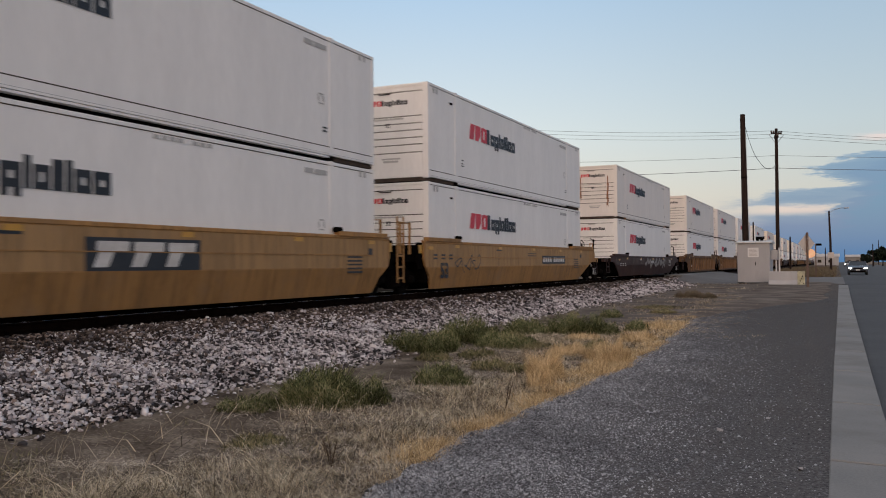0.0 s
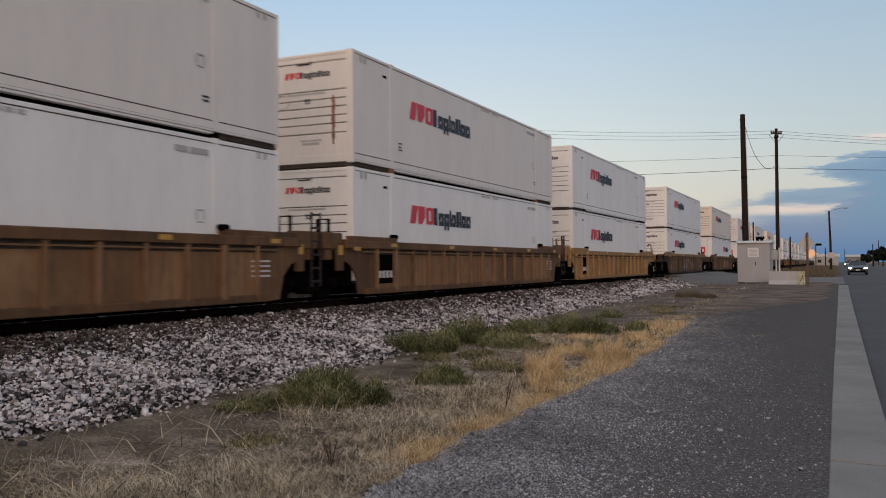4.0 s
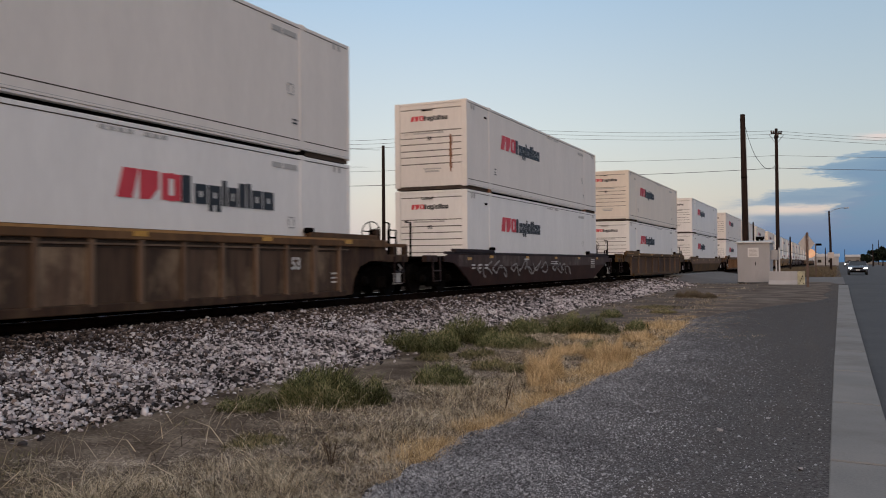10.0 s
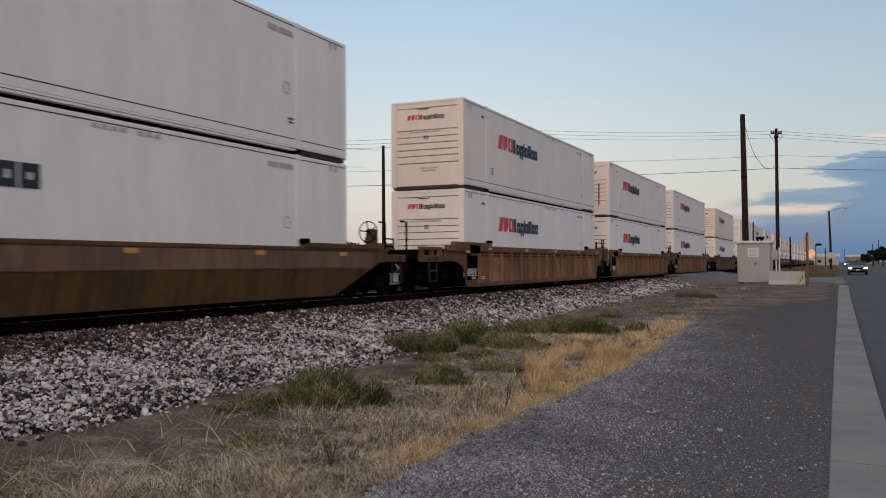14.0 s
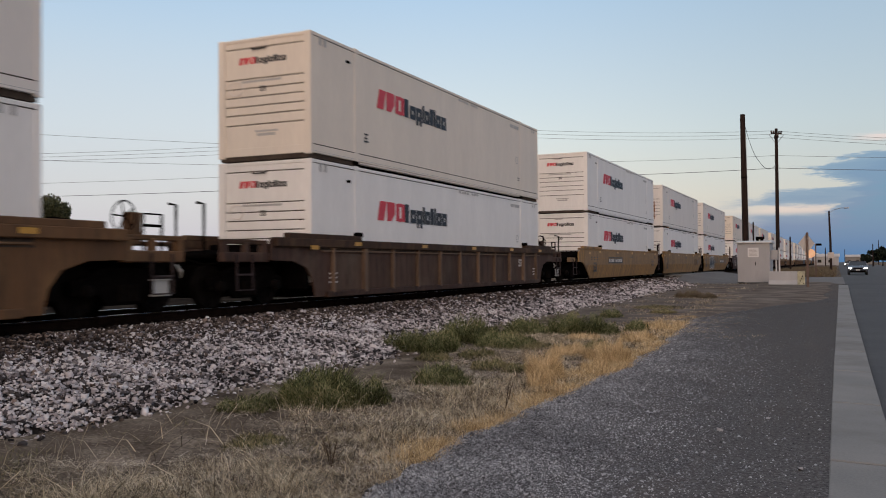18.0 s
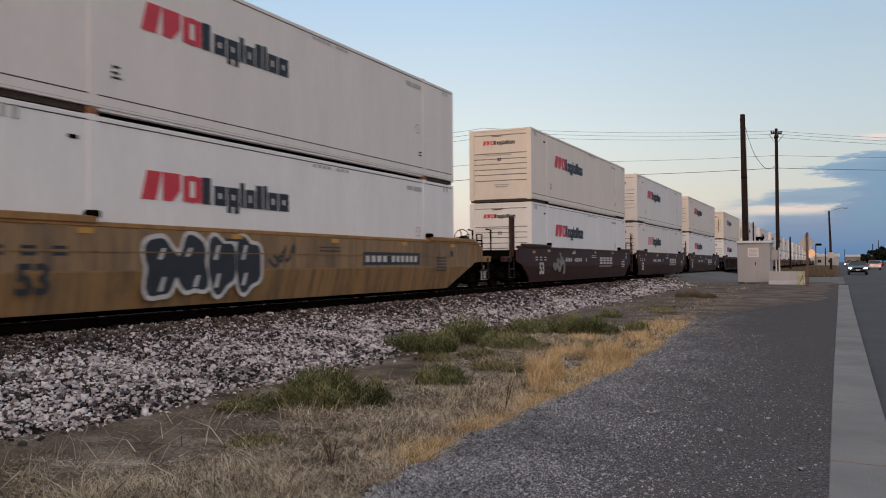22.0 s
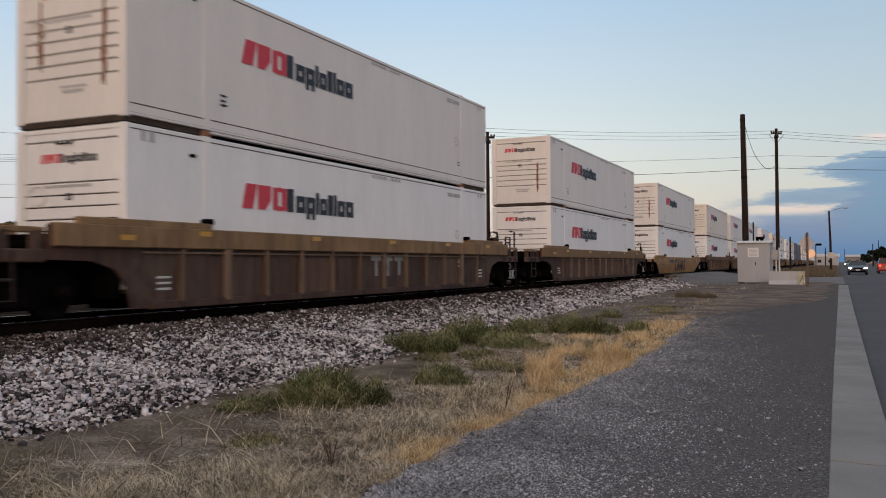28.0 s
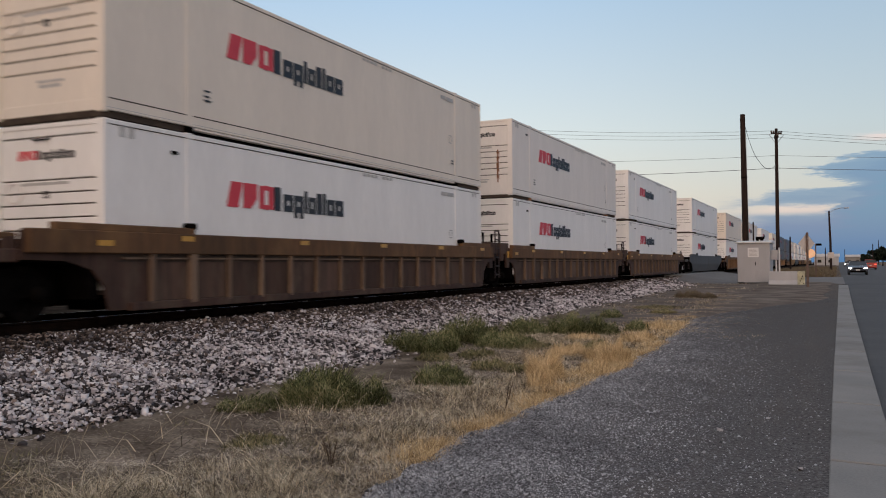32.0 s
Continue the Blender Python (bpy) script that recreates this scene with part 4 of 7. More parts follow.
def truck(parent, y, lite=False):
    """A two-axle bogie: cast side frames, bolster, springs and two wheelsets that roll."""
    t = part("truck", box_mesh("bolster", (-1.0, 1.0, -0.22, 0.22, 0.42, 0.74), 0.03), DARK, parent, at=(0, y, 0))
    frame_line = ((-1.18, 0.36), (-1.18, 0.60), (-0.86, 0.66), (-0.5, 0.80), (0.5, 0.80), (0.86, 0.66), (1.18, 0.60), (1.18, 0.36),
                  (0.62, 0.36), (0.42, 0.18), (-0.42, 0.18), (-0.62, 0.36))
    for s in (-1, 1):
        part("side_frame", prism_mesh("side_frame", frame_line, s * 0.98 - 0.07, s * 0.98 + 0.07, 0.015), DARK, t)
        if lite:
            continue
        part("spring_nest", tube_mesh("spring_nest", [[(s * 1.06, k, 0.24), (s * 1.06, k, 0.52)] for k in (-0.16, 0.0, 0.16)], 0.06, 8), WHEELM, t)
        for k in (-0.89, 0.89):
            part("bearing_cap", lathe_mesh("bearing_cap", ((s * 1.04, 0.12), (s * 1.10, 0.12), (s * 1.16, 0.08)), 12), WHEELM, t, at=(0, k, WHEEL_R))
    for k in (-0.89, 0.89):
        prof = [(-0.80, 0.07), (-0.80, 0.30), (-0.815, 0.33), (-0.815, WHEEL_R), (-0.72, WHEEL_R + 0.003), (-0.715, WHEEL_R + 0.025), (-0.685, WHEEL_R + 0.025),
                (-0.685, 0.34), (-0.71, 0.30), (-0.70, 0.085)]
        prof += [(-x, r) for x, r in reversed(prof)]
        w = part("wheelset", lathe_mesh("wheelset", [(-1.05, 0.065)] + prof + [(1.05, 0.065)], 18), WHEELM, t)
        w.matrix_parent_inverse = Matrix.Translation((0, k, WHEEL_R))
        WHEELSETS.append(w)
    return t


def ladder(parent, mat, x, y, z0, z1, w=0.42):
    part("ladder", tube_mesh("ladder", [[(x, y - w / 2, z0), (x, y - w / 2, z1)], [(x, y + w / 2, z0), (x, y + w / 2, z1)]]
                             + [[(x, y - w / 2, z), (x, y + w / 2, z)] for z in np.arange(z0 + 0.12, z1, 0.3).round(3).tolist()], 0.026, 5), mat, parent)


def hand_brake(parent, mat, x, y, z):
    stand = part("brake_stand", box_mesh("brake_stand", (x - 0.12, x + 0.12, y - 0.14, y + 0.14, z - 0.1, z + 0.5), 0.03), mat, parent)
    part("brake_wheel", tube_mesh("brake_wheel", [[(x + 0.28 * math.cos(t * 0.4488), y - 0.2, z + 0.42 + 0.28 * math.sin(t * 0.4488)) for t in range(15)]]
                                  + [[(x, y - 0.18, z + 0.42), (x + 0.28 * math.cos(a), y - 0.2, z + 0.42 + 0.28 * math.sin(a))] for a in (0.5, 1.76, 3.0, 4.3, 5.5)], 0.016, 5), DARK, stand, "dark spoked hand-brake wheel")


def side_plate(outline, a, b, folded):
    """The car's side; a smooth one is folded, its lower half leaning inwards."""
    key = ("plate", outline, a, b, folded)
    if key not in CACHE:
        me = prism_mesh("side_plate", outline, a, b).copy()
        if folded:
            bm = bmesh.new()
            bm.from_mesh(me)
            bmesh.ops.triangulate(bm, faces=[f for f in bm.faces if len(f.verts) > 4])
            bmesh.ops.bisect_plane(bm, geom=bm.verts[:] + bm.edges[:] + bm.faces[:], plane_co=(0, 0, 0.74), plane_no=(0, 0, 1))
            for v in bm.verts:
                if v.co.z < 0.735:
                    v.co.x -= math.copysign(0.15 * (0.74 - v.co.z) / 0.62, v.co.x)
            bm.to_mesh(me)
            bm.free()
        CACHE[key] = me
    return CACHE[key]


BANDS = {MAROON: paint("scuffed_maroon_band_paint", (0.078, 0.053, 0.046), 0.5, (0.036, 0.026, 0.023), 0.65, 0.3, wear=(0.175, 0.145, 0.125)),
         YELLOW: paint("dusty_ochre_band_paint", (0.37, 0.225, 0.105), 0.42, (0.21, 0.135, 0.073), 0.65, 0.3, wear=(0.31, 0.205, 0.115)),
         OLIVE: paint("dusty_grey_brown_band_paint", (0.150, 0.094, 0.062), 0.45, (0.085, 0.058, 0.044), 0.65, 0.3, wear=(0.20, 0.135, 0.095)),
         DUSTYEL: paint("dusty_greyed_band_paint", (0.30, 0.195, 0.105), 0.42, (0.12, 0.092, 0.072), 0.65, 0.3, wear=(0.22, 0.155, 0.098))}
BAYS = {BROWN: BAYBROWN, GREYBR: BAYGREY, TAN: BAYTAN, OLIVE: BAYOLIVE, YELLOW: BAYYEL}
# lit copies of the body paints for the ribs and shelf rails
RIBS = {BROWN: RIBLIT, GREYBR: RIBLIT, TAN: RIBTAN, OLIVE: RIBLIT, YELLOW: RIBYEL}


def well_car(style, mat, chord, top, ends, word, ribs=14, pitch=1.07, lite=False):
    """One unit. Its container stands from y = 0 to 16.15; ends: 'c' a coupler, 'a' shared with the next unit. z = 0 is the rail."""
    root = thing("well_car", f"{word} steel well car under stacked containers", "railway car", "well cars of the train")
    smooth = style == "smooth"
    shapes = {("smooth", "c"): ((-0.5, 0.12), (0.6, 0.58), (1.35, 0.88), (2.05, 0.92), (2.05, top - 0.16), (1.55, top)),
              ("ribbed", "c"): ((-0.05, 0.12), (0.05, 0.5), (0.3, 0.78), (0.8, 0.92), (1.62, 0.94), (1.62, top - 0.05), (1.55, top)),
              ("smooth", "a"): ((-0.12, 0.12), (0.1, 0.5), (0.5, 0.8), (0.58, 1.0), (0.58, top)),
              ("ribbed", "a"): ((-0.1, 0.12), (0.02, 0.6), (0.3, 0.85), (0.6, 0.95), (0.6, top))}
    if mat is MAROON and top > 1.4:
        shapes["smooth", "c"] = ((0.25, 0.12), (0.45, 0.34), (1.6, 0.82), (2.05, 0.92), (2.05, top - 0.16), (1.55, top))
    outline = tuple((-o, z) for o, z in shapes[style, ends[0]]) + tuple((CL + o, z) for o, z in reversed(shapes[style, ends[1]]))
    reach = [(1.9 if smooth else 1.55) if k == "c" else 0.57 for k in ends]
    e0, e1 = -reach[0], CL + reach[1]
    tall = 0.36 if mat is GREYBR and ribs != 11 else 0.19   # depth of the top chord
    for s in (-1, 1):
        a, b = (1.37, 1.42) if smooth else (1.33, 1.375)
        a, b = sorted((s * a, s * b))
        part("side_plate", side_plate(outline, a, b, smooth), mat, root)
        if smooth:
            a, b = sorted((s * 1.32, s * 1.435))
            part("top_chord", box_mesh("top_chord", (a, b, e0, e1, top - 0.06, top + 0.02), 0.012), chord, root)
            if mat in BANDS and (mat is not MAROON or top < 1.4) and not lite:
                a, b = sorted((s * 1.416, s * 1.4223))
                o0, o1 = (1.0 if k == "c" else 0.46 for k in ends)
                part("upper_band", box_mesh("upper_band", (a, b, -o0, CL + o1, 0.765, top - 0.075)), BANDS[mat], root, "dustier upper band of the side")
            a, b = sorted((s * 1.36, s * 1.435))
            part("belt_line", box_mesh("belt_line", (a, b, 0.3, CL - 0.3, top - 0.46, top - 0.44)), mat, root)
        else:
            a, b = sorted((s * 1.31, s * 1.485))
            part("top_chord", box_mesh("top_chord", (a, b, e0, e1, top - tall, top + 0.0), 0.015), chord, root)
            a, b = sorted((s * 1.33, s * 1.46))
            part("bottom_chord", box_mesh("bottom_chord", (a, b, 0.45, CL - 0.45, 0.10, 0.24), 0.012), mat, root)
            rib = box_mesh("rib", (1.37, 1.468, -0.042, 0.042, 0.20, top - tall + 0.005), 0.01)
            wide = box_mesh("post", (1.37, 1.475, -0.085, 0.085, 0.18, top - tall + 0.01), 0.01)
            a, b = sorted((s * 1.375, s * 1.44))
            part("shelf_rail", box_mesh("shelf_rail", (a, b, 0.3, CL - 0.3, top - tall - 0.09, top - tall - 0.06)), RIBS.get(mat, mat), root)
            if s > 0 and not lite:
                # dark strip paints the chord's shadow into its slot
                part("chord_slot", box_mesh("chord_slot", (1.37, 1.382, 0.2, CL - 0.2, top - tall - 0.062, top - tall + 0.002)), GROOVE, root, "dark strip for slot and shadow under the top chord")
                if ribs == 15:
                    part("chord_slot", box_mesh("lower_slot", (1.37, 1.382, 0.2, CL - 0.2, top - tall - 0.135, top - tall - 0.105)), GROOVE, root, "dark strip for slot and shadow under the top chord")
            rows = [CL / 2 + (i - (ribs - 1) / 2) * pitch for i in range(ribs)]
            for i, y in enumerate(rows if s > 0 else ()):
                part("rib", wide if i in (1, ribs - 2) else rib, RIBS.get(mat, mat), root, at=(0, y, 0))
            if s > 0 and not lite:
                bay = box_mesh("bay_panel", (1.370, 1.3778, 0.05, pitch - 0.05, 0.25, top - tall - 0.14))
                for y in rows[:-1]:
                    part("bay_panel", bay, BAYS.get(mat, mat), root, at=(0, y, 0))
            if s < 0:
                row = box_mesh("rib_row", tuple((-1.465, -1.37, y - 0.045, y + 0.045, 0.25, top - 0.185) for y in rows))
                tagged(part("rib_row", row, mat, root), kind="stuff")
        for y0, y1 in ((e0 * 0.7, POST0 - 0.05), (POST1 + 0.05, CL + reach[1] * 0.7)):
            a, b = sorted((s * 1.305, s * 1.47))
            ri = part("end_riser", box_mesh("end_riser", (a, b, y0, y1, top - 0.01, top + 0.11), 0.015), DARK if chord is DARK else chord, root)
            yk = y1 - 0.05 if y0 < 0 else y0 + 0.05
            part("guide_block", box_mesh("guide_block", (a, b, yk - 0.12, yk + 0.12, top + 0.08, top + 0.2), 0.03), DARK, ri)
    # floor with an added keel that closes off the bright ground beyond
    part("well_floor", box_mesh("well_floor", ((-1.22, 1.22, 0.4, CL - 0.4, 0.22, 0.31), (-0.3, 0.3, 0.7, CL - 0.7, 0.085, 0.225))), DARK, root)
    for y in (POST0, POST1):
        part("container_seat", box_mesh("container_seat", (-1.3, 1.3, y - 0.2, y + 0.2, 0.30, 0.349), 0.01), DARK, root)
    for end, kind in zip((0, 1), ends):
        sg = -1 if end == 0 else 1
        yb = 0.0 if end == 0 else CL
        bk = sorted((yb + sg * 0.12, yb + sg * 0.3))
        # near-black bulkhead: the shade of the wheel arch is in its colour
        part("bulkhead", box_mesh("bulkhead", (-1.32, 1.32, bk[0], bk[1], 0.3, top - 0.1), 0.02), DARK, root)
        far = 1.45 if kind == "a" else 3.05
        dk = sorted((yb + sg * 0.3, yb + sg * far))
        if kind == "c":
            # platform kept near-black to stand in for the shade around it
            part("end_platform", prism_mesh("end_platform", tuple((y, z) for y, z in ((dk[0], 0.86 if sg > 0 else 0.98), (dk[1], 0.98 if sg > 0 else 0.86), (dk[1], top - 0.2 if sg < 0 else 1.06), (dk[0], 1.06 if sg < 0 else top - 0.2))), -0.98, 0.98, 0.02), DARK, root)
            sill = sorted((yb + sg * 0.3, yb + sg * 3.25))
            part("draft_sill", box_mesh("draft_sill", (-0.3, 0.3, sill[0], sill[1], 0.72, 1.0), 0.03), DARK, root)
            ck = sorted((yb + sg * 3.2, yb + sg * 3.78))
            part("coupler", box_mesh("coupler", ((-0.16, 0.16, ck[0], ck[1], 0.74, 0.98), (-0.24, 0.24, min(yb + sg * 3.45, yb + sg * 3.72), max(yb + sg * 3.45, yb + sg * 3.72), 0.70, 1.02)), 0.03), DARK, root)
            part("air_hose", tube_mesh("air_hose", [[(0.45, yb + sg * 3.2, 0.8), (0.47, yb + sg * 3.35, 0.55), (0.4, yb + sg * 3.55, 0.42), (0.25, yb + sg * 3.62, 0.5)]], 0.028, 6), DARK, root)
            if not lite:
                part("uncoupling_lever", tube_mesh("uncoupling_lever", [[(1.3, yb + sg * 3.05, 0.9), (0.9, yb + sg * 3.15, 0.86), (0.3, yb + sg * 3.2, 1.02)]], 0.016, 5), DARK, root)
            if not lite and end == 1:
                # pale grey stands in for the gleam on the coupling
                part("hose_coupling", tube_mesh("hose_coupling", [[(0.85, yb + sg * 3.35, 0.86), (0.9, yb + sg * 3.42, 0.74), (0.8, yb + sg * 3.52, 0.62)]], [0.02, 0.035, 0.02], 7), GREYM, root, "hose coupling coloured pale for its gleam")
            for s in (-1, 1):
                part("step", tube_mesh("step", [[(s * 1.34, yb + sg * 2.2, 1.05), (s * 1.36, yb + sg * 2.2, 0.35), (s * 1.36, yb + sg * 2.7, 0.35), (s * 1.34, yb + sg * 2.7, 1.05)],
                                               [(s * 1.36, yb + sg * 2.2, 0.65), (s * 1.36, yb + sg * 2.7, 0.65)]], 0.024, 5), DARKMAR, root)
                inner, outer = yb + sg * (2.3 if smooth else 1.6), yb + sg * 3.05
                part("end_fascia", box_mesh("end_fascia", (s * 1.24 - 0.08, s * 1.24 + 0.08, min(inner, outer), max(inner, outer), 0.90, 1.10), 0.02), mat, root)
                if not smooth and not lite:
                    part("end_rail", box_mesh("end_rail", (s * 1.22 - 0.07, s * 1.22 + 0.07, min(inner, outer), max(inner, outer), top - 0.16, top - 0.07), 0.015), chord, root)
                    for k, wd in ((1.72, 0.1), (2.3, 0.07), (2.97, 0.08)) if s > 0 else ():
                        yk = yb + sg * k
                        part("end_post", box_mesh("end_post", (s * 1.24 - 0.06, s * 1.24 + 0.06, yk - wd, yk + wd, 1.08, top - 0.12), 0.012), mat, root)
            if not lite and end == 1:
                for s in (-1, 1):
                    part("grab_post", tube_mesh("grab_post", [[(s * 1.15, yb + 2.2, 1.1), (s * 1.15, yb + 2.2, top + 0.3), (s * 1.15, yb + 2.65, top + 0.3), (s * 1.15, yb + 2.65, 1.1)],
                                                              [(s * 1.15, yb + 2.2, top + 0.1), (s * 1.15, yb + 2.65, top + 0.1)]], 0.028, 5), mat if mat is YELLOW else DARK, root)
            elif not lite:
                for px in (0.75, 0.05):
                    part("end_handle", tube_mesh("end_handle", [[(px, -2.95, 1.0), (px, -2.95, 2.05), (px - 0.18, -2.95, 2.08)]], 0.034, 6), DARK, root, "dark upright handle post")
                if mat is MAROON and top > 1.4:
                    part("end_gate", box_mesh("end_gate", ((1.11, 1.19, -2.06, -1.96, 1.1, 2.55), (1.11, 1.19, -1.76, -1.66, 1.1, 2.55), (1.11, 1.19, -2.06, -1.66, 2.48, 2.58), (1.11, 1.19, -1.97, -1.75, 1.9, 1.95)), 0.01), mat, root)
            if not lite and end == 1:
                part("pale_step", box_mesh("pale_step", ((1.24, 1.30, yb + PALE, yb + PALE + 0.46, 0.31, 0.35), (1.255, 1.275, yb + PALE + 0.03, yb + PALE + 0.43, 0.35, 0.58), (1.24, 1.30, yb + PALE, yb + PALE + 0.46, 0.58, 0.61)), 0.006), GREYM, root, "pale grey worn step plate")
            if end == 1:
                hand_brake(root, DARKMAR if mat in (YELLOW, DUSTYEL) else mat, 0.55, yb + 2.55, 1.3)
            # solid dark box added to fill the truck gap with shade
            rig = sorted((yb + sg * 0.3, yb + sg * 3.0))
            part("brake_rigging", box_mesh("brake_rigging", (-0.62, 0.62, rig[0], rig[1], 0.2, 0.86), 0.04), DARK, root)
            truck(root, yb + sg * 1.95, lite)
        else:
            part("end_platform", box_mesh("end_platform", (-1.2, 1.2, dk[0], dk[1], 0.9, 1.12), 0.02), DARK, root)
            # dark filler box added here too, in place of shade
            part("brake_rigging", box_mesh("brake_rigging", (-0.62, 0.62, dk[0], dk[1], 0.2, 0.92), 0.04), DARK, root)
            if end == 1:
                ladder(root, mat if mat is YELLOW else DARKMAR, 1.33, yb + 1.35, 0.35, top + (1.05 if mat is MAROON else 0.6), 0.36)
            part("end_panel", box_mesh("end_panel", (1.28, 1.36, min(yb + sg * 0.56, yb + sg * 0.85), max(yb + sg * 0.56, yb + sg * 0.85), 0.7, top - 0.05), 0.01), DARK if smooth else mat, root)
            if not smooth and not lite:
                ya, yc = sorted((yb + sg * 0.575, yb + sg * 1.4))
                part("end_cap", box_mesh("end_cap", ((1.06, 1.34, ya, yc, top - 0.22, top + 0.17), (1.10, 1.31, min(yb + sg * 1.0, yb + sg * 1.3), max(yb + sg * 1.0, yb + sg * 1.3), 0.95, top - 0.2)), 0.02), mat, root)
            part("reflector", box_mesh("reflector", (1.355, 1.365, min(yb + sg * 0.6, yb + sg * 0.8), max(yb + sg * 0.6, yb + sg * 0.8), top - 0.35, top - 0.12)), REFLECT, root)
            part("article_joint", box_mesh("article_joint", (-0.35, 0.35, min(yb + sg * 0.8, yb + sg * 1.575), max(yb + sg * 0.8, yb + sg * 1.575), 0.7, 0.95), 0.03), DARK, root)
            part("grab_post", tube_mesh("grab_post", [[(1.05, yb + sg * 0.75, 1.1), (1.05, yb + sg * 0.75, top + 0.5), (0.75, yb + sg * 0.75, top + 0.5), (0.75, yb + sg * 0.75, 1.1)]], 0.045, 5), mat if mat is YELLOW else DARK, root)
            if end == 1:
                truck(root, yb + 1.575, lite)
    # reflectors along the side
    x = 1.43 if smooth else 1.49
    for y, z in ((-0.3, top - 0.24),) + tuple((k, top - 0.17 if smooth else top - 0.13) for k in (1.6, 5.3, 8.9, 12.4, 15.6)) if not lite else ():
        part("reflector", box_mesh("reflector", (x - 0.004, x + 0.002, 0, 0.32, 0, 0.09)), REFLECT, root, at=(0, y, z))
    return root


def side_marks(car, mat, top, number=True, plate=None, plate_y=10.1, brand=None, stencils=True, smooth=True, nmat=None):
    x = 1.424 if smooth else 1.386
    if number:
        part("number", text_mesh("53", 0.62), nmat or mat, car, at=(x, 0.5, 0.44))
    if plate == "box":
        y = plate_y
        pl = part("plate", box_mesh("plate", (x - 0.004, x + 0.001, y, y + 3.15, 0.83, 1.15)), BLACK, car)
        part("plate_bar", box_mesh("plate_bar", tuple((x, x + 0.004, y + 0.12 + k * 0.3, y + 0.32 + k * 0.3, 0.90, 1.08) for k in range(4)) + tuple((x, x + 0.004, y + 1.5 + k * 0.26, y + 1.67 + k * 0.26, 0.90, 1.08) for k in range(6))), WHITEM, pl)
    elif plate == "plain":
        part("plate_bar", box_mesh("plate_bar", tuple((x, x + 0.004, 4.1 + k * 0.26, 4.1 + k * 0.26 + 0.17, 0.92, 1.08) for k in range(4)) + tuple((x, x + 0.004, 5.5 + k * 0.2, 5.5 + k * 0.2 + 0.14, 0.92, 1.08) for k in range(6)) + ((x, x + 0.004, 7.4, 7.52, 0.92, 1.08),)), mat, car)
    if brand == "slab":
        pl = part("brand_panel", box_mesh("brand_panel", (x - 0.004, x + 0.001, 6.74, 9.4, 0.76, 1.30)), BLACK, car)
        for k in range(3):
            y = 6.9 + 0.8 * k
            part("brand_block", prism_mesh("brand_block", ((y, 0.82), (y + 0.3, 0.82), (y + 0.44, 1.08), (y + 0.75, 1.08), (y + 0.78, 1.24), (y + 0.08, 1.24), (y + 0.06, 1.1), (y + 0.12, 1.08)), x, x + 0.004), WHITEM, pl)
    elif brand == "wide":
        part("brand_block", box_mesh("brand_block", tuple((x, x + 0.004, 9.95 + k * 0.66, 9.95 + k * 0.66 + 0.52, z, z + 0.09) for k in range(4) for z in (0.80, 0.93, 1.04)) + ((x, x + 0.004, 9.75, 12.3, 0.68, 0.72),)), mat, car)
    elif brand == "faded":
        part("brand_block", box_mesh("brand_block", tuple((x, x + 0.003, 8.1 + k * 0.62, 8.1 + k * 0.62 + 0.5, 0.93, 1.05) for k in range(3)) + tuple((x, x + 0.003, 8.28 + k * 0.62, 8.28 + k * 0.62 + 0.15, 0.55, 0.93) for k in range(3))), GRAFF, car)
    if stencils:
        rows = [(0.05 + 0.55 * (k % 3), top - 0.42 - 0.1 * (k // 3), 0.26, 0.05) for k in range(6)] + [(14.6, 1.0 - 0.09 * k, 0.7, 0.04) for k in range(5)] + [(15.6, 1.08, 0.2, 0.16), (5.1, top - 0.22, 0.5, 0.05), (8.4, top - 0.3, 0.9, 0.03), (8.4, top - 0.38, 0.9, 0.03)]
        part("stencil", box_mesh("stencil", tuple((x - 0.003, x + 0.003, a, a + l, u, u + h) for a, u, l, h in rows)), mat, car)


# ---- the train ----
TRAIN = []   # (thing, its place along the track at the start, its height)
RUST_BOTH = ((-0.72, 0.40, 0.78, 0.07), (0.78, 0.25, 0.80, 0.08))
RUST_ONE = ((0.72, 0.2, 0.62, 0.07),)
STAIN_L = ((-0.8, 0.3, 0.72, 0.08),)

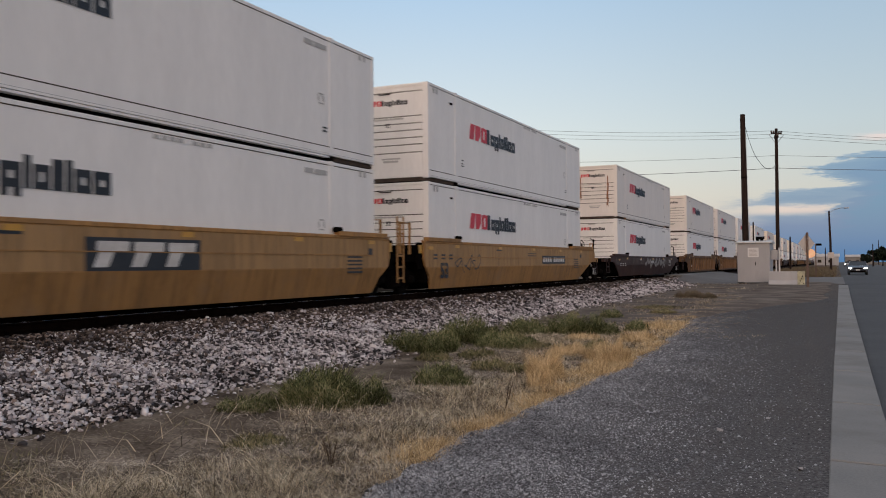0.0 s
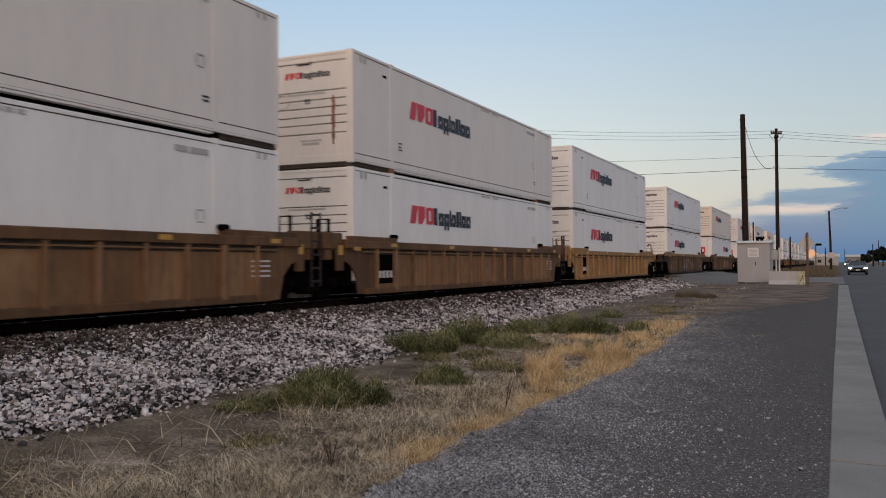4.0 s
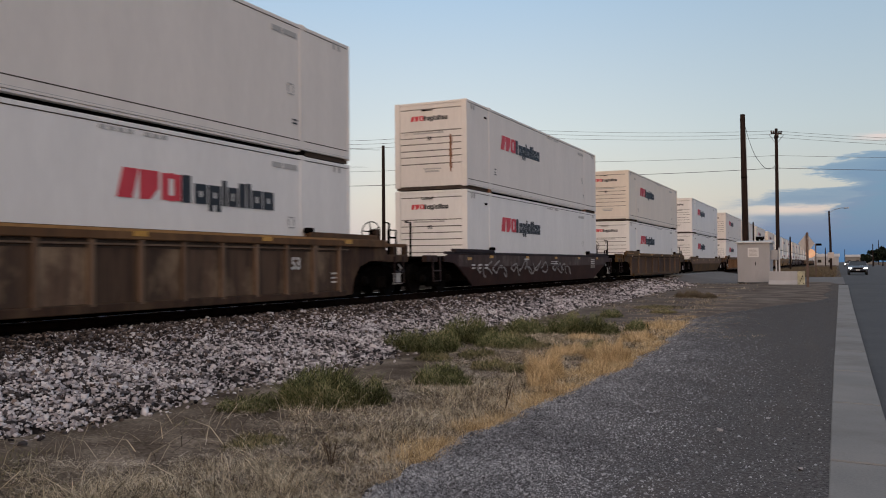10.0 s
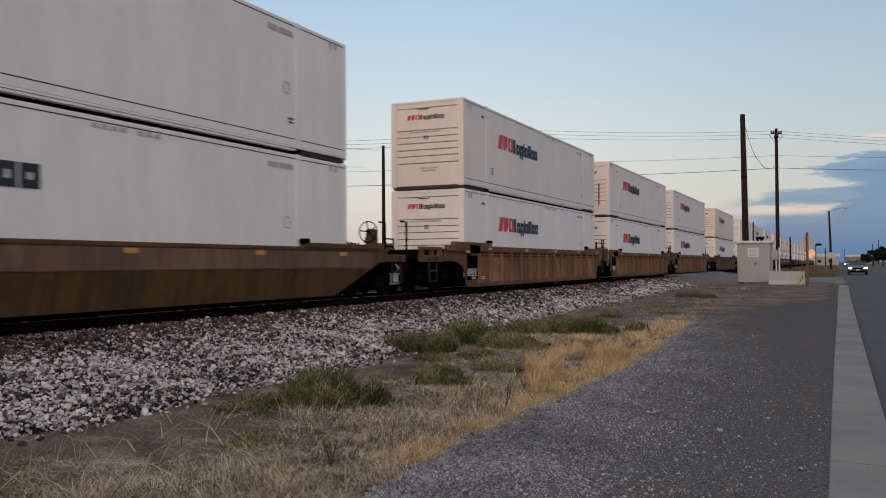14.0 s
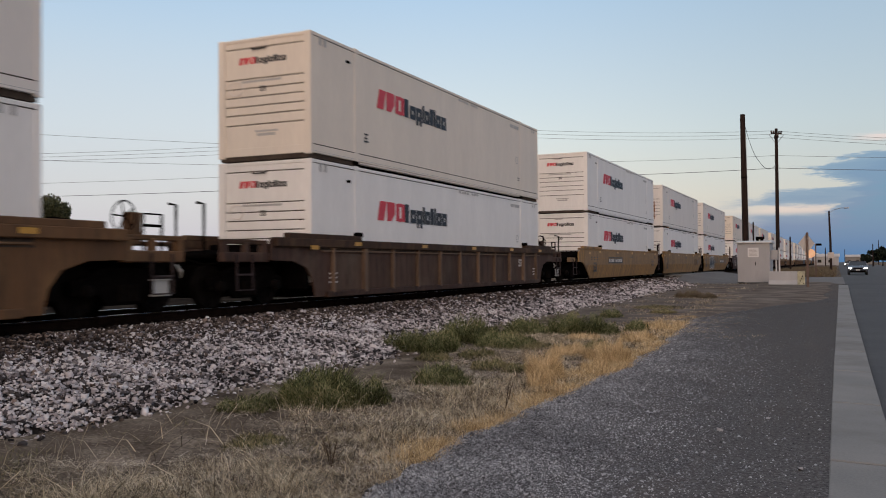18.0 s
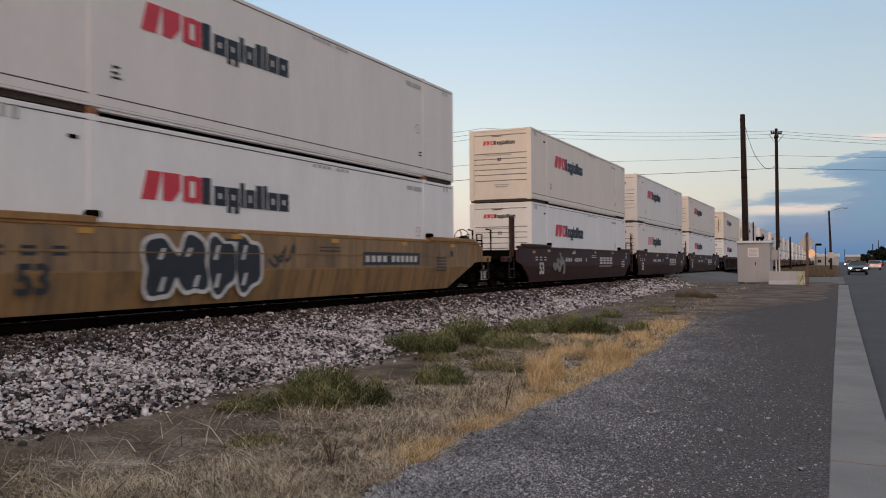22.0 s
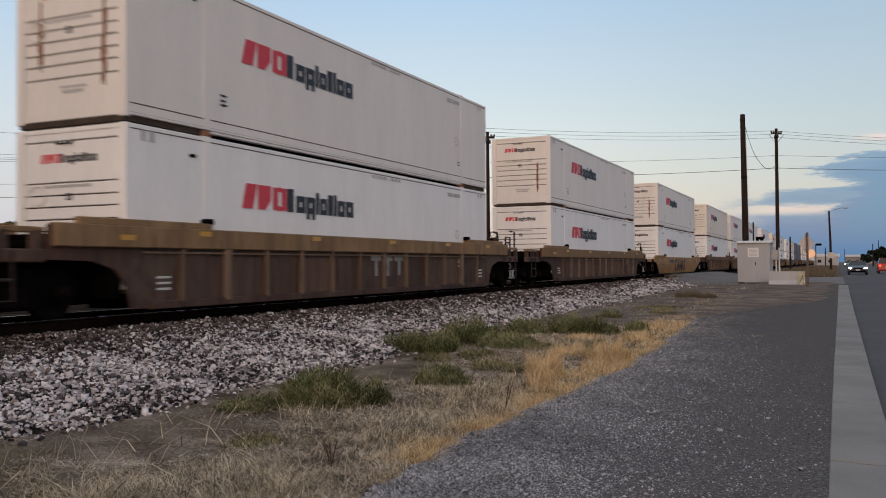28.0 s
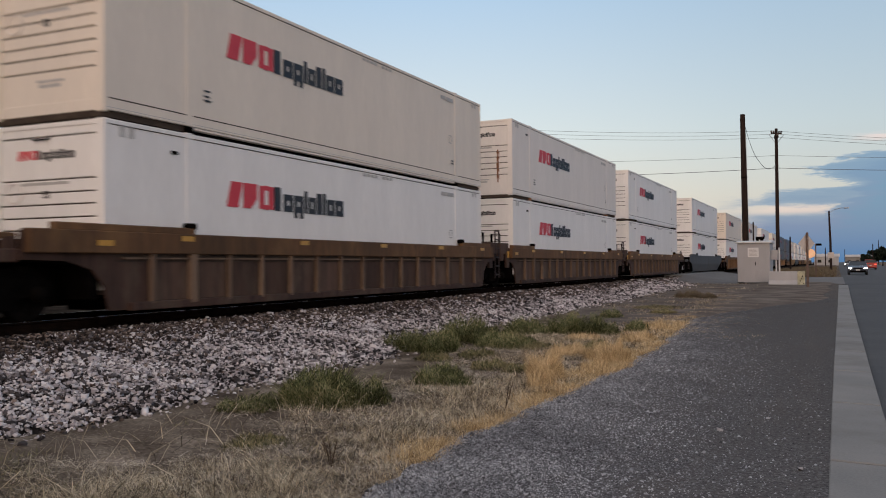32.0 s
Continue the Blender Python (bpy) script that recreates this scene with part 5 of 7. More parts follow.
# place, side, body paint, chord paint, top, ends, words, ribs, pitch, lower box, upper box
UNITS = [
    (-16.25, "smooth", YELLOW, YELLOW, 1.52, "ca", "ochre yellow", 0, 0, {}, {}),
    (3.08, "smooth", YELLOW, YELLOW, 1.52, "aa", "ochre yellow smooth-sided", 0, 0, {}, {}),
    (22.43, "smooth", YELLOW, YELLOW, 1.50, "ac", "scuffed ochre yellow smooth-sided", 0, 0, {}, {}),
    (45.93, "smooth", MAROON, MAROON, 1.22, "cc", "dark maroon, graffitied", 0, 0, {}, dict(mat=PINK, stains=RUST_BOTH, red=RED)),
    (69.44, "ribbed", TAN, TAN, 1.42, "ca", "tan ribbed", 15, 1.02, {}, dict(mat=PINK)),
    (88.66, "ribbed", TAN, TAN, 1.42, "aa", "tan ribbed", 15, 1.02, {}, dict(mat=PINK, stains=RUST_ONE)),
    (107.86, "ribbed", YELLOW, YELLOW, 1.42, "ac", "faded ochre ribbed", 15, 1.02, {}, {}),
    (131.26, "ribbed", BROWN, DUSTYEL, 1.50, "cc", "brown ribbed, graffitied", 15, 1.05, {}, {}),
    (154.68, "ribbed", BROWN, TAN, 1.46, "cc", "weathered brown ribbed, graffitied", 15, 1.05, dict(end="door", logo_at=8.72), dict(mat=CREAM)),
    (178.08, "ribbed", BROWN, TAN, 1.46, "cc", "weathered brown ribbed", 15, 1.05, dict(end="door", logo_at=8.72), dict(mat=PINK)),
    (201.5, "smooth", MAROON, DARKMAR, 1.20, "cc", "dark maroon, graffitied", 0, 0, {}, dict(mat=PINK, stains=RUST_ONE)),
    (225.04, "ribbed", OLIVE, OLIVE, 1.42, "cc", "brown wide-ribbed", 9, 2.06, {}, dict(mat=CREAM)),
    (248.41, "smooth", OLIVE, OLIVE, 1.22, "cc", "dull brown smooth-sided", 0, 0, {}, {}),
    (271.72, "ribbed", TAN, TAN, 1.42, "ca", "dirty tan ribbed", 15, 1.02, {}, dict(mat=PINK)),
    (290.94, "ribbed", TAN, TAN, 1.42, "aa", "dirty tan ribbed", 15, 1.02, {}, dict(mat=PINK, stains=RUST_ONE)),
    (310.16, "ribbed", TAN, TAN, 1.44, "ac", "faded ochre ribbed", 15, 1.02, {}, dict(mat=PINK, stains=STAIN_L)),
    (333.5, "ribbed", GREYBR, BROWN, 1.42, "cc", "grey-brown ribbed", 11, 1.47, {}, dict(mat=CREAM)),
    (357.06, "smooth", DUSTYEL, DUSTYEL, 1.52, "ca", "ochre yellow smooth-sided", 0, 0, {}, {}),
    (376.4, "smooth", DUSTYEL, DUSTYEL, 1.52, "aa", "ochre yellow smooth-sided", 0, 0, {}, dict(mat=PINK, stains=RUST_ONE)),
    (395.73, "smooth", DUSTYEL, YELLOW, 1.52, "ac", "dusty greyish ochre, graffitied", 0, 0, {}, dict(mat=PINK, stains=STAIN_L)),
    (419.32, "smooth", MAROON, MAROON, 1.48, "ca", "maroon smooth-sided, white-marked", 0, 0, {}, dict(mat=CREAM)),
    (438.7, "smooth", MAROON, MAROON, 1.48, "aa", "maroon smooth-sided, white-marked", 0, 0, dict(mat=PINK, red=FADED), dict(mat=PINK, stains=STAIN_L)),
    (458.04, "smooth", MAROON, MAROON, 1.48, "ac", "maroon smooth-sided, white-marked", 0, 0, {}, dict(mat=CREAM, stains=RUST_ONE)),
    (481.1, "ribbed", DARKMAR, BROWN, 1.44, "cc", "dark purple-brown ribbed", 13, 1.16, {}, dict(mat=CREAM, stains=RUST_BOTH)),
    (504.18, "ribbed", GREYBR, CHORDTAN, 1.50, "cc", "grey-brown ribbed", 12, 1.25, {}, dict(mat=PINK, stains=RUST_BOTH)),
    (527.51, "ribbed", GREYBR, CHORDTAN, 1.46, "cc", "grey-brown ribbed", 12, 1.25, {}, dict(mat=PINK, stains=RUST_ONE)),
    (550.89, "smooth", YELLOW, YELLOW, 1.22, "cc", "ochre yellow, graffitied", 0, 0, {}, dict(mat=PINK, stains=RUST_ONE)),
    (574.19, "ribbed", GREYBR, TAN, 1.40, "ca", "dark grey-brown ribbed", 15, 1.02, {}, dict(mat=CREAM)),
    (593.4, "ribbed", GREYBR, TAN, 1.40, "aa", "dark grey-brown ribbed", 15, 1.02, {}, dict(mat=PINK, stains=RUST_ONE)),
    (612.6, "ribbed", GREYBR, TAN, 1.40, "ac", "dark grey-brown ribbed", 15, 1.02, {}, {}),
]
y = 636.0
for k in range(15):
    st, m, c = (("smooth", SLATE, SLATE), ("ribbed", TAN, TAN), ("ribbed", GREYBR, BROWN), ("smooth", YELLOW, YELLOW))[k % 4]
    dark = dict(mat=GREYBOX) if k in (5, 6) else {}
    UNITS.append((round(y, 2), st, m, c, 1.42, "cc", "distant weathered", 15 if st == "ribbed" else 0, 1.02, dark, dark or dict(mat=(WHITE, CREAM, PINK)[k % 3])))
    y += 23.45

CARS = []
for place, style, mat, chord, top, ends, words, ribs, pitch, lower, upper in UNITS:
    far = words.startswith("distant")
    car = well_car(style, mat, chord, top, ends, words, ribs, pitch, far)
    CARS.append(car)
    TRAIN.append((car, place, RAIL))
    for opts, z in ((lower, 0.35), (upper, 0.35 + CH)):
        o = dict(mat=WHITE, lite=far)
        o.update(opts)
        TRAIN.append((container(**o), place, RAIL + z))

# markings that set the cars apart
side_marks(CARS[0], BLACK, 1.52, plate="box")
side_marks(CARS[1], BLACK, 1.52, brand="slab")
side_marks(CARS[2], BLACK, 1.50, plate="box")
swirl(CARS[2], BLACK, 1.6, 3.6, 0.5, 1.2, 1.4245, 21, 0.02, 3)
swirl(CARS[3], GRAFF, 6.6, 13.2, 0.50, 1.16, 1.4245, 3, 0.085, 7, label="pale worn graffiti")
side_marks(CARS[3], WHITEM, 1.22, number=False)
for i in (4, 5, 6):
    part("dark_panel", box_mesh("dark_panel", (1.375, 1.381, 1.0, 1.9, 0.35, 1.15)), DARK, CARS[i])
    part("stencil", box_mesh("stencil", tuple((1.38, 1.384, 1.1 + 0.2 * k, 1.24 + 0.2 * k, 0.5, 0.68) for k in range(4)) + tuple((1.376, 1.381, 15.1, 15.7, 0.6 + 0.1 * k, 0.64 + 0.1 * k) for k in range(4))), WHITEM, CARS[i])
for k in range(5):
    swirl(CARS[7], GRAFF, 6.12 + 1.05 * k, 6.9 + 1.05 * k, 0.30, 1.2, 1.379, 61 + 3 * k, 0.11, 1, label="worn pale sprayed letter")
for k, y in enumerate((1.1, 2.25)):
    part("painted_block", box_mesh("painted_block", ((1.374, 1.379, 0, 0.72, 0, 0.16), (1.374, 1.379, 0.05, 0.7, 0.22, 0.30), (1.374, 1.379, 0, 0.66, 0.36, 0.62))), RIBLIT, CARS[7], "patch of worn tan paint", at=(0, y, 0.36))
for k, c in enumerate("ZENKO"):
    part("painted_letter", text_mesh(c, 0.98), WHITEM, CARS[8], "blocky white painted letter", at=(1.379, 6.2 + 1.05 * k, 0.43))
for k, y in enumerate((12.75, 13.8, 14.85)):
    part("painted_block", box_mesh("painted_block", (1.374, 1.379, 0, 0.4, 0, 0.45)), GRAFF, CARS[8], at=(0, y, 0.45))
for k, y in enumerate((1.2, 2.25)):
    part("painted_block", box_mesh("painted_block", (1.374, 1.379, 0, 0.6, 0, 0.6)), GRAFF, CARS[9], at=(0, y, 0.4))
for i, run in ((8, ((0.0, 15.9),)), (9, ((-1.0, 2.0), (2.4, 15.9))), (11, ((-1.2, 0.4), (2.3, 6.5), (13.5, 15.0)))):
    for a, b in run:
        t = UNITS[i][4]
        part("chord_edge", box_mesh("chord_edge", (1.484, 1.4875, a, b, t - 0.055, t - 0.012)), YELLOW, CARS[i], "worn yellow edge of the top chord")
for i in (7, 8, 9, 16, 24, 25):
    part("number", text_mesh("53", 0.36), WHITEM, CARS[i], at=(1.379, 13.55, 0.75))
    part("stencil", box_mesh("stencil", tuple((1.376, 1.380, a, a + 0.34, 0.42 + 0.1 * k, 0.46 + 0.1 * k) for a in (0.62, 15.15) for k in range(3))), WHITEM, CARS[i])
for y0, y1, n, seed in ((0.5, 3.2, 4, 8), (3.7, 7.9, 5, 18), (8.6, 11.2, 4, 28)):
    swirl(CARS[10], GRAFF, y0, y1, 0.34, 1.02, 1.4245, seed, 0.034, n, label="chalky looping graffiti")
side_marks(CARS[10], WHITEM, 1.20, number=False)
for i in (13, 14, 15):
    part("dark_panel", box_mesh("dark_panel", (1.375, 1.381, 0.02, 0.9, 0.33, 1.2)), DARK, CARS[i])
    part("dark_panel", box_mesh("chord_patch", (1.48, 1.488, 0.02, 0.9, 1.2, 1.44)), DARK, CARS[i])
    part("stencil", box_mesh("stencil", ((1.38, 1.384, 0.06, 0.84, 0.46, 0.49), (1.38, 1.384, 0.06, 0.84, 0.66, 0.69)) + tuple((1.38, 1.384, 0.08 + 0.19 * k, 0.2 + 0.19 * k, 0.51, 0.64) for k in range(4)) + tuple((1.378, 1.384, y, y + 0.34, 0.35 + 0.05 * k, 0.375 + 0.05 * k) for y in (0.4, 1.2) for k in range(2))), WHITEM, CARS[i])
swirl(CARS[15], GRAFF, 1.15, 1.75, 0.65, 1.15, 1.381, 31, 0.05, 2)
for i in (17, 18, 19):
    side_marks(CARS[i], BLACK, 1.52, plate="box" if i != 18 else None, plate_y=3.47 if i == 17 else 10.35, brand=None)
part("brand_block", box_mesh("brand_block", tuple((1.42, 1.4235, 13.1 + 0.55 * k, 13.5 + 0.55 * k, 0.62, 1.12) for k in range(3))), TAN, CARS[18])
# fat white-edged letters, black inside
bubbles(CARS[19], 3.0, 6.2, 0.26, 1.40, 1.4245, 41)
swirl(CARS[19], BLACK, 6.5, 7.4, 0.7, 1.3, 1.4245, 44, 0.035, 3)
for i in (20, 21, 22):
    side_marks(CARS[i], WHITEM, 1.48, plate="plain", brand="wide")
swirl(CARS[20], GRAFF, 2.4, 3.9, 0.4, 1.3, 1.4245, 52, 0.12, 3, label="thick pale graffiti")
side_marks(CARS[24], RIBLIT, 1.5, number=False, brand="faded", stencils=False, smooth=False)
side_marks(CARS[26], BLACK, 1.22, number=False, plate=None)
for k, c in enumerate("CANAS"):
    part("painted_letter", text_mesh(c, 1.15), MAROON, CARS[26], "dark red sprayed letter", at=pose(1.4265, 5.6 + 0.94 * k, 0.32 + 0.03 * (k % 2), -5 + 4 * (k % 2), 0))
part("plate", box_mesh("plate", (1.4205, 1.4245, 3.5, 5.1, 0.83, 1.06)), BLACK, CARS[26])


# ---- poles and wires ----
POLEWOOD = surface("weathered_pole_timber", [(0.014, 0.009, 0.008), (0.035, 0.022, 0.018)], 0.9, 0, 4, 40, 0.4, (3, 3, 0.3), spec=0.15)
WIREM = surface("dark_wire", [(0.03, 0.03, 0.035), (0.05, 0.05, 0.055)], 0.6, 0, 5, 40, 0.02)
CERAMIC = surface("dark_insulator", [(0.05, 0.04, 0.04), (0.09, 0.075, 0.07)], 0.3, 0, 5, 40, 0.02)


def utility_pole(x, y, ztop, r, arm=None, lean=(0, 0), word="dark timber utility pole with a crossarm and insulators", band=False):
    z0 = rise(y) if x > 2 else 0.0
    root = thing("utility_pole", word, "utility pole", "utility poles", at=pose(x, y, z0))
    h = ztop - z0
    part("pole", tube_mesh("pole", [[(0, 0, -0.1), (lean[0] * 0.5, lean[1] * 0.5, h * 0.5), (lean[0], lean[1], h)]], [r, r * 0.88, r * 0.72], 12), POLEWOOD, root)
    if arm:
        a = radians(arm)
        dx, dy = math.cos(a), math.sin(a)
        for k, (w, dz) in enumerate(((0.5, -0.4), (0.45, -0.72))):
            c = part("crossarm", box_mesh("crossarm", (-w, w, -0.06, 0.06, -0.07, 0.07), 0.01), POLEWOOD, root, at=pose(lean[0], lean[1], h + dz, 0, 0, arm + (0 if k == 0 else 70)))
            for s in (-1, -0.55, 0.55, 1):
                part("insulator", lathe_mesh("insulator", ((0, 0.03), (0.05, 0.07), (0.12, 0.07), (0.16, 0.03)), 8), CERAMIC, c, at=pose(s * w * 0.94, 0, 0.07, 0, -90, 0))
        part("brace", tube_mesh("brace", [[(lean[0] + dx * 0.7, lean[1] + dy * 0.7, h - 0.5), (lean[0], lean[1], h - 1.3), (lean[0] - dx * 0.7, lean[1] - dy * 0.7, h - 0.5)]], 0.025, 5), GALV, root)
    if band:
        part("conduit", tube_mesh("conduit", [[(r, 0, 0), (r * 0.8 + lean[0], lean[1] - 0.05, h - 1.5)]], 0.035, 6), GALV, root)
        part("strap", lathe_mesh("strap", ((-0.05, r * 0.95), (0.05, r * 0.95)), 12), DARK, root, at=pose(lean[0] * 0.55, 0, h * 0.62, 0, 90, 0))
    return root


utility_pole(6.05, 65.4, 12.25, 0.24, lean=(-0.13, 0.0), word="thick dark timber stub pole without arms, slightly leaning", band=True)
utility_pole(7.5, 77.0, 12.75, 0.17, arm=40, band=False)
utility_pole(-10.4, 56.7, 10.95, 0.15, arm=20)
utility_pole(-21.9, 54.7, 10.85, 0.15, arm=20)
utility_pole(-22.0, 54.2, 8.5, 0.22, word="thick brown timber stub pole")
utility_pole(-21.4, 61.5, 11.27, 0.17, word="bare dark timber pole")


def wire(points, sag, r=0.014, label="thin dark overhead wire"):
    bm = bmesh.new()
    pts = []
    for a, b in zip(points, points[1:]):
        for i in range(14):
            t = i / 14
            p = Vector(a).lerp(Vector(b), t)
            p.z -= sag * 4 * t * (1 - t)
            pts.append(p)
    pts.append(Vector(points[-1]))
    add_tube(bm, pts, r, 4)
    ob = new("overhead_wire", finish(bm, "overhead_wire"))
    ob.material_slots[0].link = "OBJECT"
    ob.material_slots[0].material = WIREM
    tagged(ob, label, "wire", "overhead wires")


P2, PA, PB = Vector((7.5, 77.0, 0)), Vector((-10.4, 56.7, 0)), Vector((-21.9, 54.7, 0))
PC = Vector((-58, 45.5, 0))
for off, z in ((-0.6, 12.55), (0.1, 12.3), (0.6, 12.02)):
    o = Vector((off * 0.4, off * 0.4, 0))
    wire([P2 + o + Vector((0, 0, z)), PA + o + Vector((0, 0, z - 1.35)), PB + o + Vector((0, 0, z - 1.75)), PC + o + Vector((0, 0, z - 1.75))], 0.25)
    wire([P2 + o + Vector((0, 0, z)), Vector((42, 92, z - 1.3)) + o], 0.5)
for z, r in ((10.5, 0.014), (9.45, 0.024)):
    wire([P2 + Vector((0, 0, z)), PA + Vector((0, 0, z - 1.75)), PB + Vector((0, 0, z - 2.0)), PC + Vector((0, 0, z - 2.2))], 0.15, r)
    wire([P2 + Vector((0, 0, z)), Vector((42, 90, z - 0.4))], 0.3, r)
wire([(5.95, 65.4, 12.0), (6.6, 71.0, 9.4), (7.5, 77.0, 9.8)], 0.5, 0.018, "slack cable between two poles")
wire([(-22, 62, 11.0), (-48, 44, 12.0), (-75, 20, 14.5)], 0.1)
wire([(-22, 60, 9.4), (-48, 44, 9.9), (-75, 20, 11.0)], 0.1)

# ---- signal bungalow, barrier, sign and glow disc by the crossing ----
BUNG = surface("grey_painted_steel", [(0.36, 0.36, 0.37), (0.42, 0.42, 0.43)], 0.6, 0, 1.5, 40, 0.05, (1, 1, 0.3), 0, (0.30, 0.28, 0.26), 0.25)
LID = surface("pale_steel_roof", [(0.55, 0.55, 0.55), (0.63, 0.63, 0.62)], 0.5, 0, 3, 40, 0.05)
WOODP = surface("brown_sign_post", [(0.10, 0.065, 0.05), (0.15, 0.10, 0.08)], 0.8, 0, 5, 40, 0.2)
SIGNBACK = surface("dull_aluminium_sign_back", [(0.46, 0.41, 0.38), (0.55, 0.50, 0.46)], 0.6, 0.0, 6, 40, 0.05)
# emits to stand in for a warm distant glint; not a lamp
GLOWORANGE = surface("orange_glow_sheet", [(0.80, 0.42, 0.22), (0.92, 0.58, 0.36)], 0.4, 0, 3, 40, 0.02, emit=0.3)


def bungalow():
    z0 = rise(57)
    r = thing("signal_bungalow", "grey steel railway signal bungalow on short feet", "equipment cabinet", at=pose(6.25, 56.3, z0 - 0.07, 0, 0, -2))
    part("body", box_mesh("body", (0.1, 2.0, 0, 1.9, 0.16, 2.58), 0.03), BUNG, r)
    part("roof", prism_mesh("roof", ((-0.12, 2.58), (-0.12, 2.66), (0.95, 2.76), (2.02, 2.66), (2.02, 2.58)), -0.02, 2.12, 0.015), LID, r, "pale overhanging roof lid")
    for x in (0.22, 1.88):
        for y in (0.15, 1.75):
            part("foot", box_mesh("foot", (x - 0.09, x + 0.09, y - 0.09, y + 0.09, -0.05, 0.17), 0.01), DARK, r)
    door = part("door", box_mesh("door", (1.09, 1.92, -0.007, 0.002, 0.26, 2.44), 0.003), BUNG, r)
    part("door_handle", box_mesh("door_handle", (1.15, 1.19, -0.06, -0.02, 1.2, 1.42), 0.008), DARK, door)
    s = part("notice", box_mesh("notice", (0.72, 1.36, -0.034, -0.024, 1.72, 2.30)), WHITEM_SIGN, r, "white notice with illegible lines")
    part("notice_line", box_mesh("notice_line", tuple((0.8 + 0.02 * (k % 2), 1.28 - 0.05 * (k % 3), -0.037, -0.033, 1.8 + 0.08 * k, 1.83 + 0.08 * k) for k in range(6))), GREYM, s)
    part("vent", tube_mesh("vent", [[(1.2, 0.9, 2.7), (1.2, 0.9, 2.92)], [(1.45, 0.9, 2.7), (1.45, 0.9, 2.92)], [(1.1, 0.9, 2.92), (1.6, 0.9, 2.92)]], 0.09, 10), DARK, r)
    part("meter_box", box_mesh("meter_box", (2.02, 2.4, 0.5, 0.9, 1.55, 2.15), 0.02), BUNG, r)
    part("conduit", tube_mesh("conduit", [[(2.3, 0.7, 0), (2.3, 0.7, 1.56)], [(2.47, 0.8, 0), (2.47, 0.8, 2.3)]], 0.05, 8), LID, r)


WHITEM_SIGN = surface("white_notice_sheet", [(0.66, 0.66, 0.66), (0.74, 0.74, 0.73)], 0.5, 0, 3, 40, 0.02)
bungalow()


def barrier():
    z0 = rise(53)
    r = thing("concrete_barrier", "pale grey concrete barrier with stained yellow end", "barrier", at=pose(8.35, 53.6, z0, 0, 0, 0))
    prof = ((-0.3, 0), (-0.3, 0.08), (-0.13, 0.30), (-0.08, 0.82), (0.08, 0.82), (0.13, 0.30), (0.3, 0.08), (0.3, 0))
    part("barrier_body", prism_mesh("barrier_body", prof, 0.0, 1.55, 0.02), BUNG, r)
    e = part("barrier_end", prism_mesh("barrier_end", prof, 1.55, 1.95, 0.02), YPAINT, r, "scuffed yellow and white end")
    part("scuff", box_mesh("scuff", tuple((1.62 + 0.06 * k, 1.66 + 0.06 * k, -0.302 - 0.0 * k, -0.02, 0.1 + 0.13 * (k % 4), 0.16 + 0.14 * (k % 4)) for k in range(5)), 0.005), DARK, e)


YPAINT = surface("scuffed_yellow_paint", [(0.40, 0.38, 0.26), (0.52, 0.49, 0.33)], 0.7, 0, 5, 30, 0.1, stain=(0.18, 0.17, 0.15), stain_amount=0.6)
barrier()


def warning_sign():
    z0 = rise(49.6)
    r = thing("warning_sign", "back of a diamond road sign on a brown post", "road sign", at=pose(10.56, 49.6, z0))
    part("post", box_mesh("post", (-0.06, 0.06, -0.05, 0.05, -0.1, 2.95), 0.01), WOODP, r)
    part("plate", box_mesh("plate", (-0.38, 0.38, 0.052, 0.058, -0.38, 0.38), 0.002), SIGNBACK, r, at=pose(0.0, 0, 2.36, 0, 0, 42) @ pose(0, 0, 0, 0, 45, 0))
    part("bolt", box_mesh("bolt", tuple((-0.02, 0.02, -0.06, 0.06, z, z + 0.04) for z in (2.1, 2.6))), GALV, r)


warning_sign()


# slim post with a made-up glowing disc in place of a glint
def glow_disc_post():
    z0 = rise(82)
    r = thing("glow_disc_post", "added glowing orange disc on a slim post, for distant glint", "road sign", at=pose(10.0, 84, z0 + 0.0))
    part("post", tube_mesh("post", [[(0.25, 0, 0), (0.25, 0, 2.95)]], 0.05, 8), WOODP, r)
    part("disc", lathe_mesh("disc", ((-0.01, 0.4), (0.01, 0.4)), 28), GLOWORANGE, r, at=pose(-0.18, -0.08, 2.1, 0, 0, 90))
    part("lamp_box", box_mesh("lamp_box", (0.28, 0.75, -0.12, 0.12, 2.78, 2.98), 0.03), DARK, r)


glow_disc_post()


def street_lamp(x, y, h, arm, word="tall dark street lamp with a curved arm"):
    z0 = rise(y)
    r = thing("street_lamp", word, "street lamp", "street lamps", at=pose(x, y, z0))
    part("pole", tube_mesh("pole", [[(0, 0, -0.1), (-0.05, 0, h * 0.5), (-0.2, 0, h)]], [0.2, 0.17, 0.12], 10), POLEWOOD, r)
    part("arm", tube_mesh("arm", [[(-0.2, 0, h - 0.3), (arm * 0.3, 0, h + 0.2), (arm * 0.7, 0, h + 0.4), (arm, 0, h + 0.38)]], 0.05, 6), GALV, r)
    part("lamp_head", box_mesh("lamp_head", (arm - 0.2, arm + 0.55, -0.16, 0.16, h + 0.3, h + 0.46), 0.05), GALV, r)
    part("sign_plate", box_mesh("sign_plate", (-0.45, 0.45, -0.24, -0.2, 1.9, 2.8), 0.01), SIGNBACK, r)


street_lamp(11.1, 145.8, 9.2, 2.1)
for x, y, h in (((20.8, 262, 6.4), (26.0, 360, 9.6), (15.0, 420, 7.2), (9.0, 260, 5.5))):
    utility_pole(x, y, h, 0.16, word="distant dark utility pole beside the road")
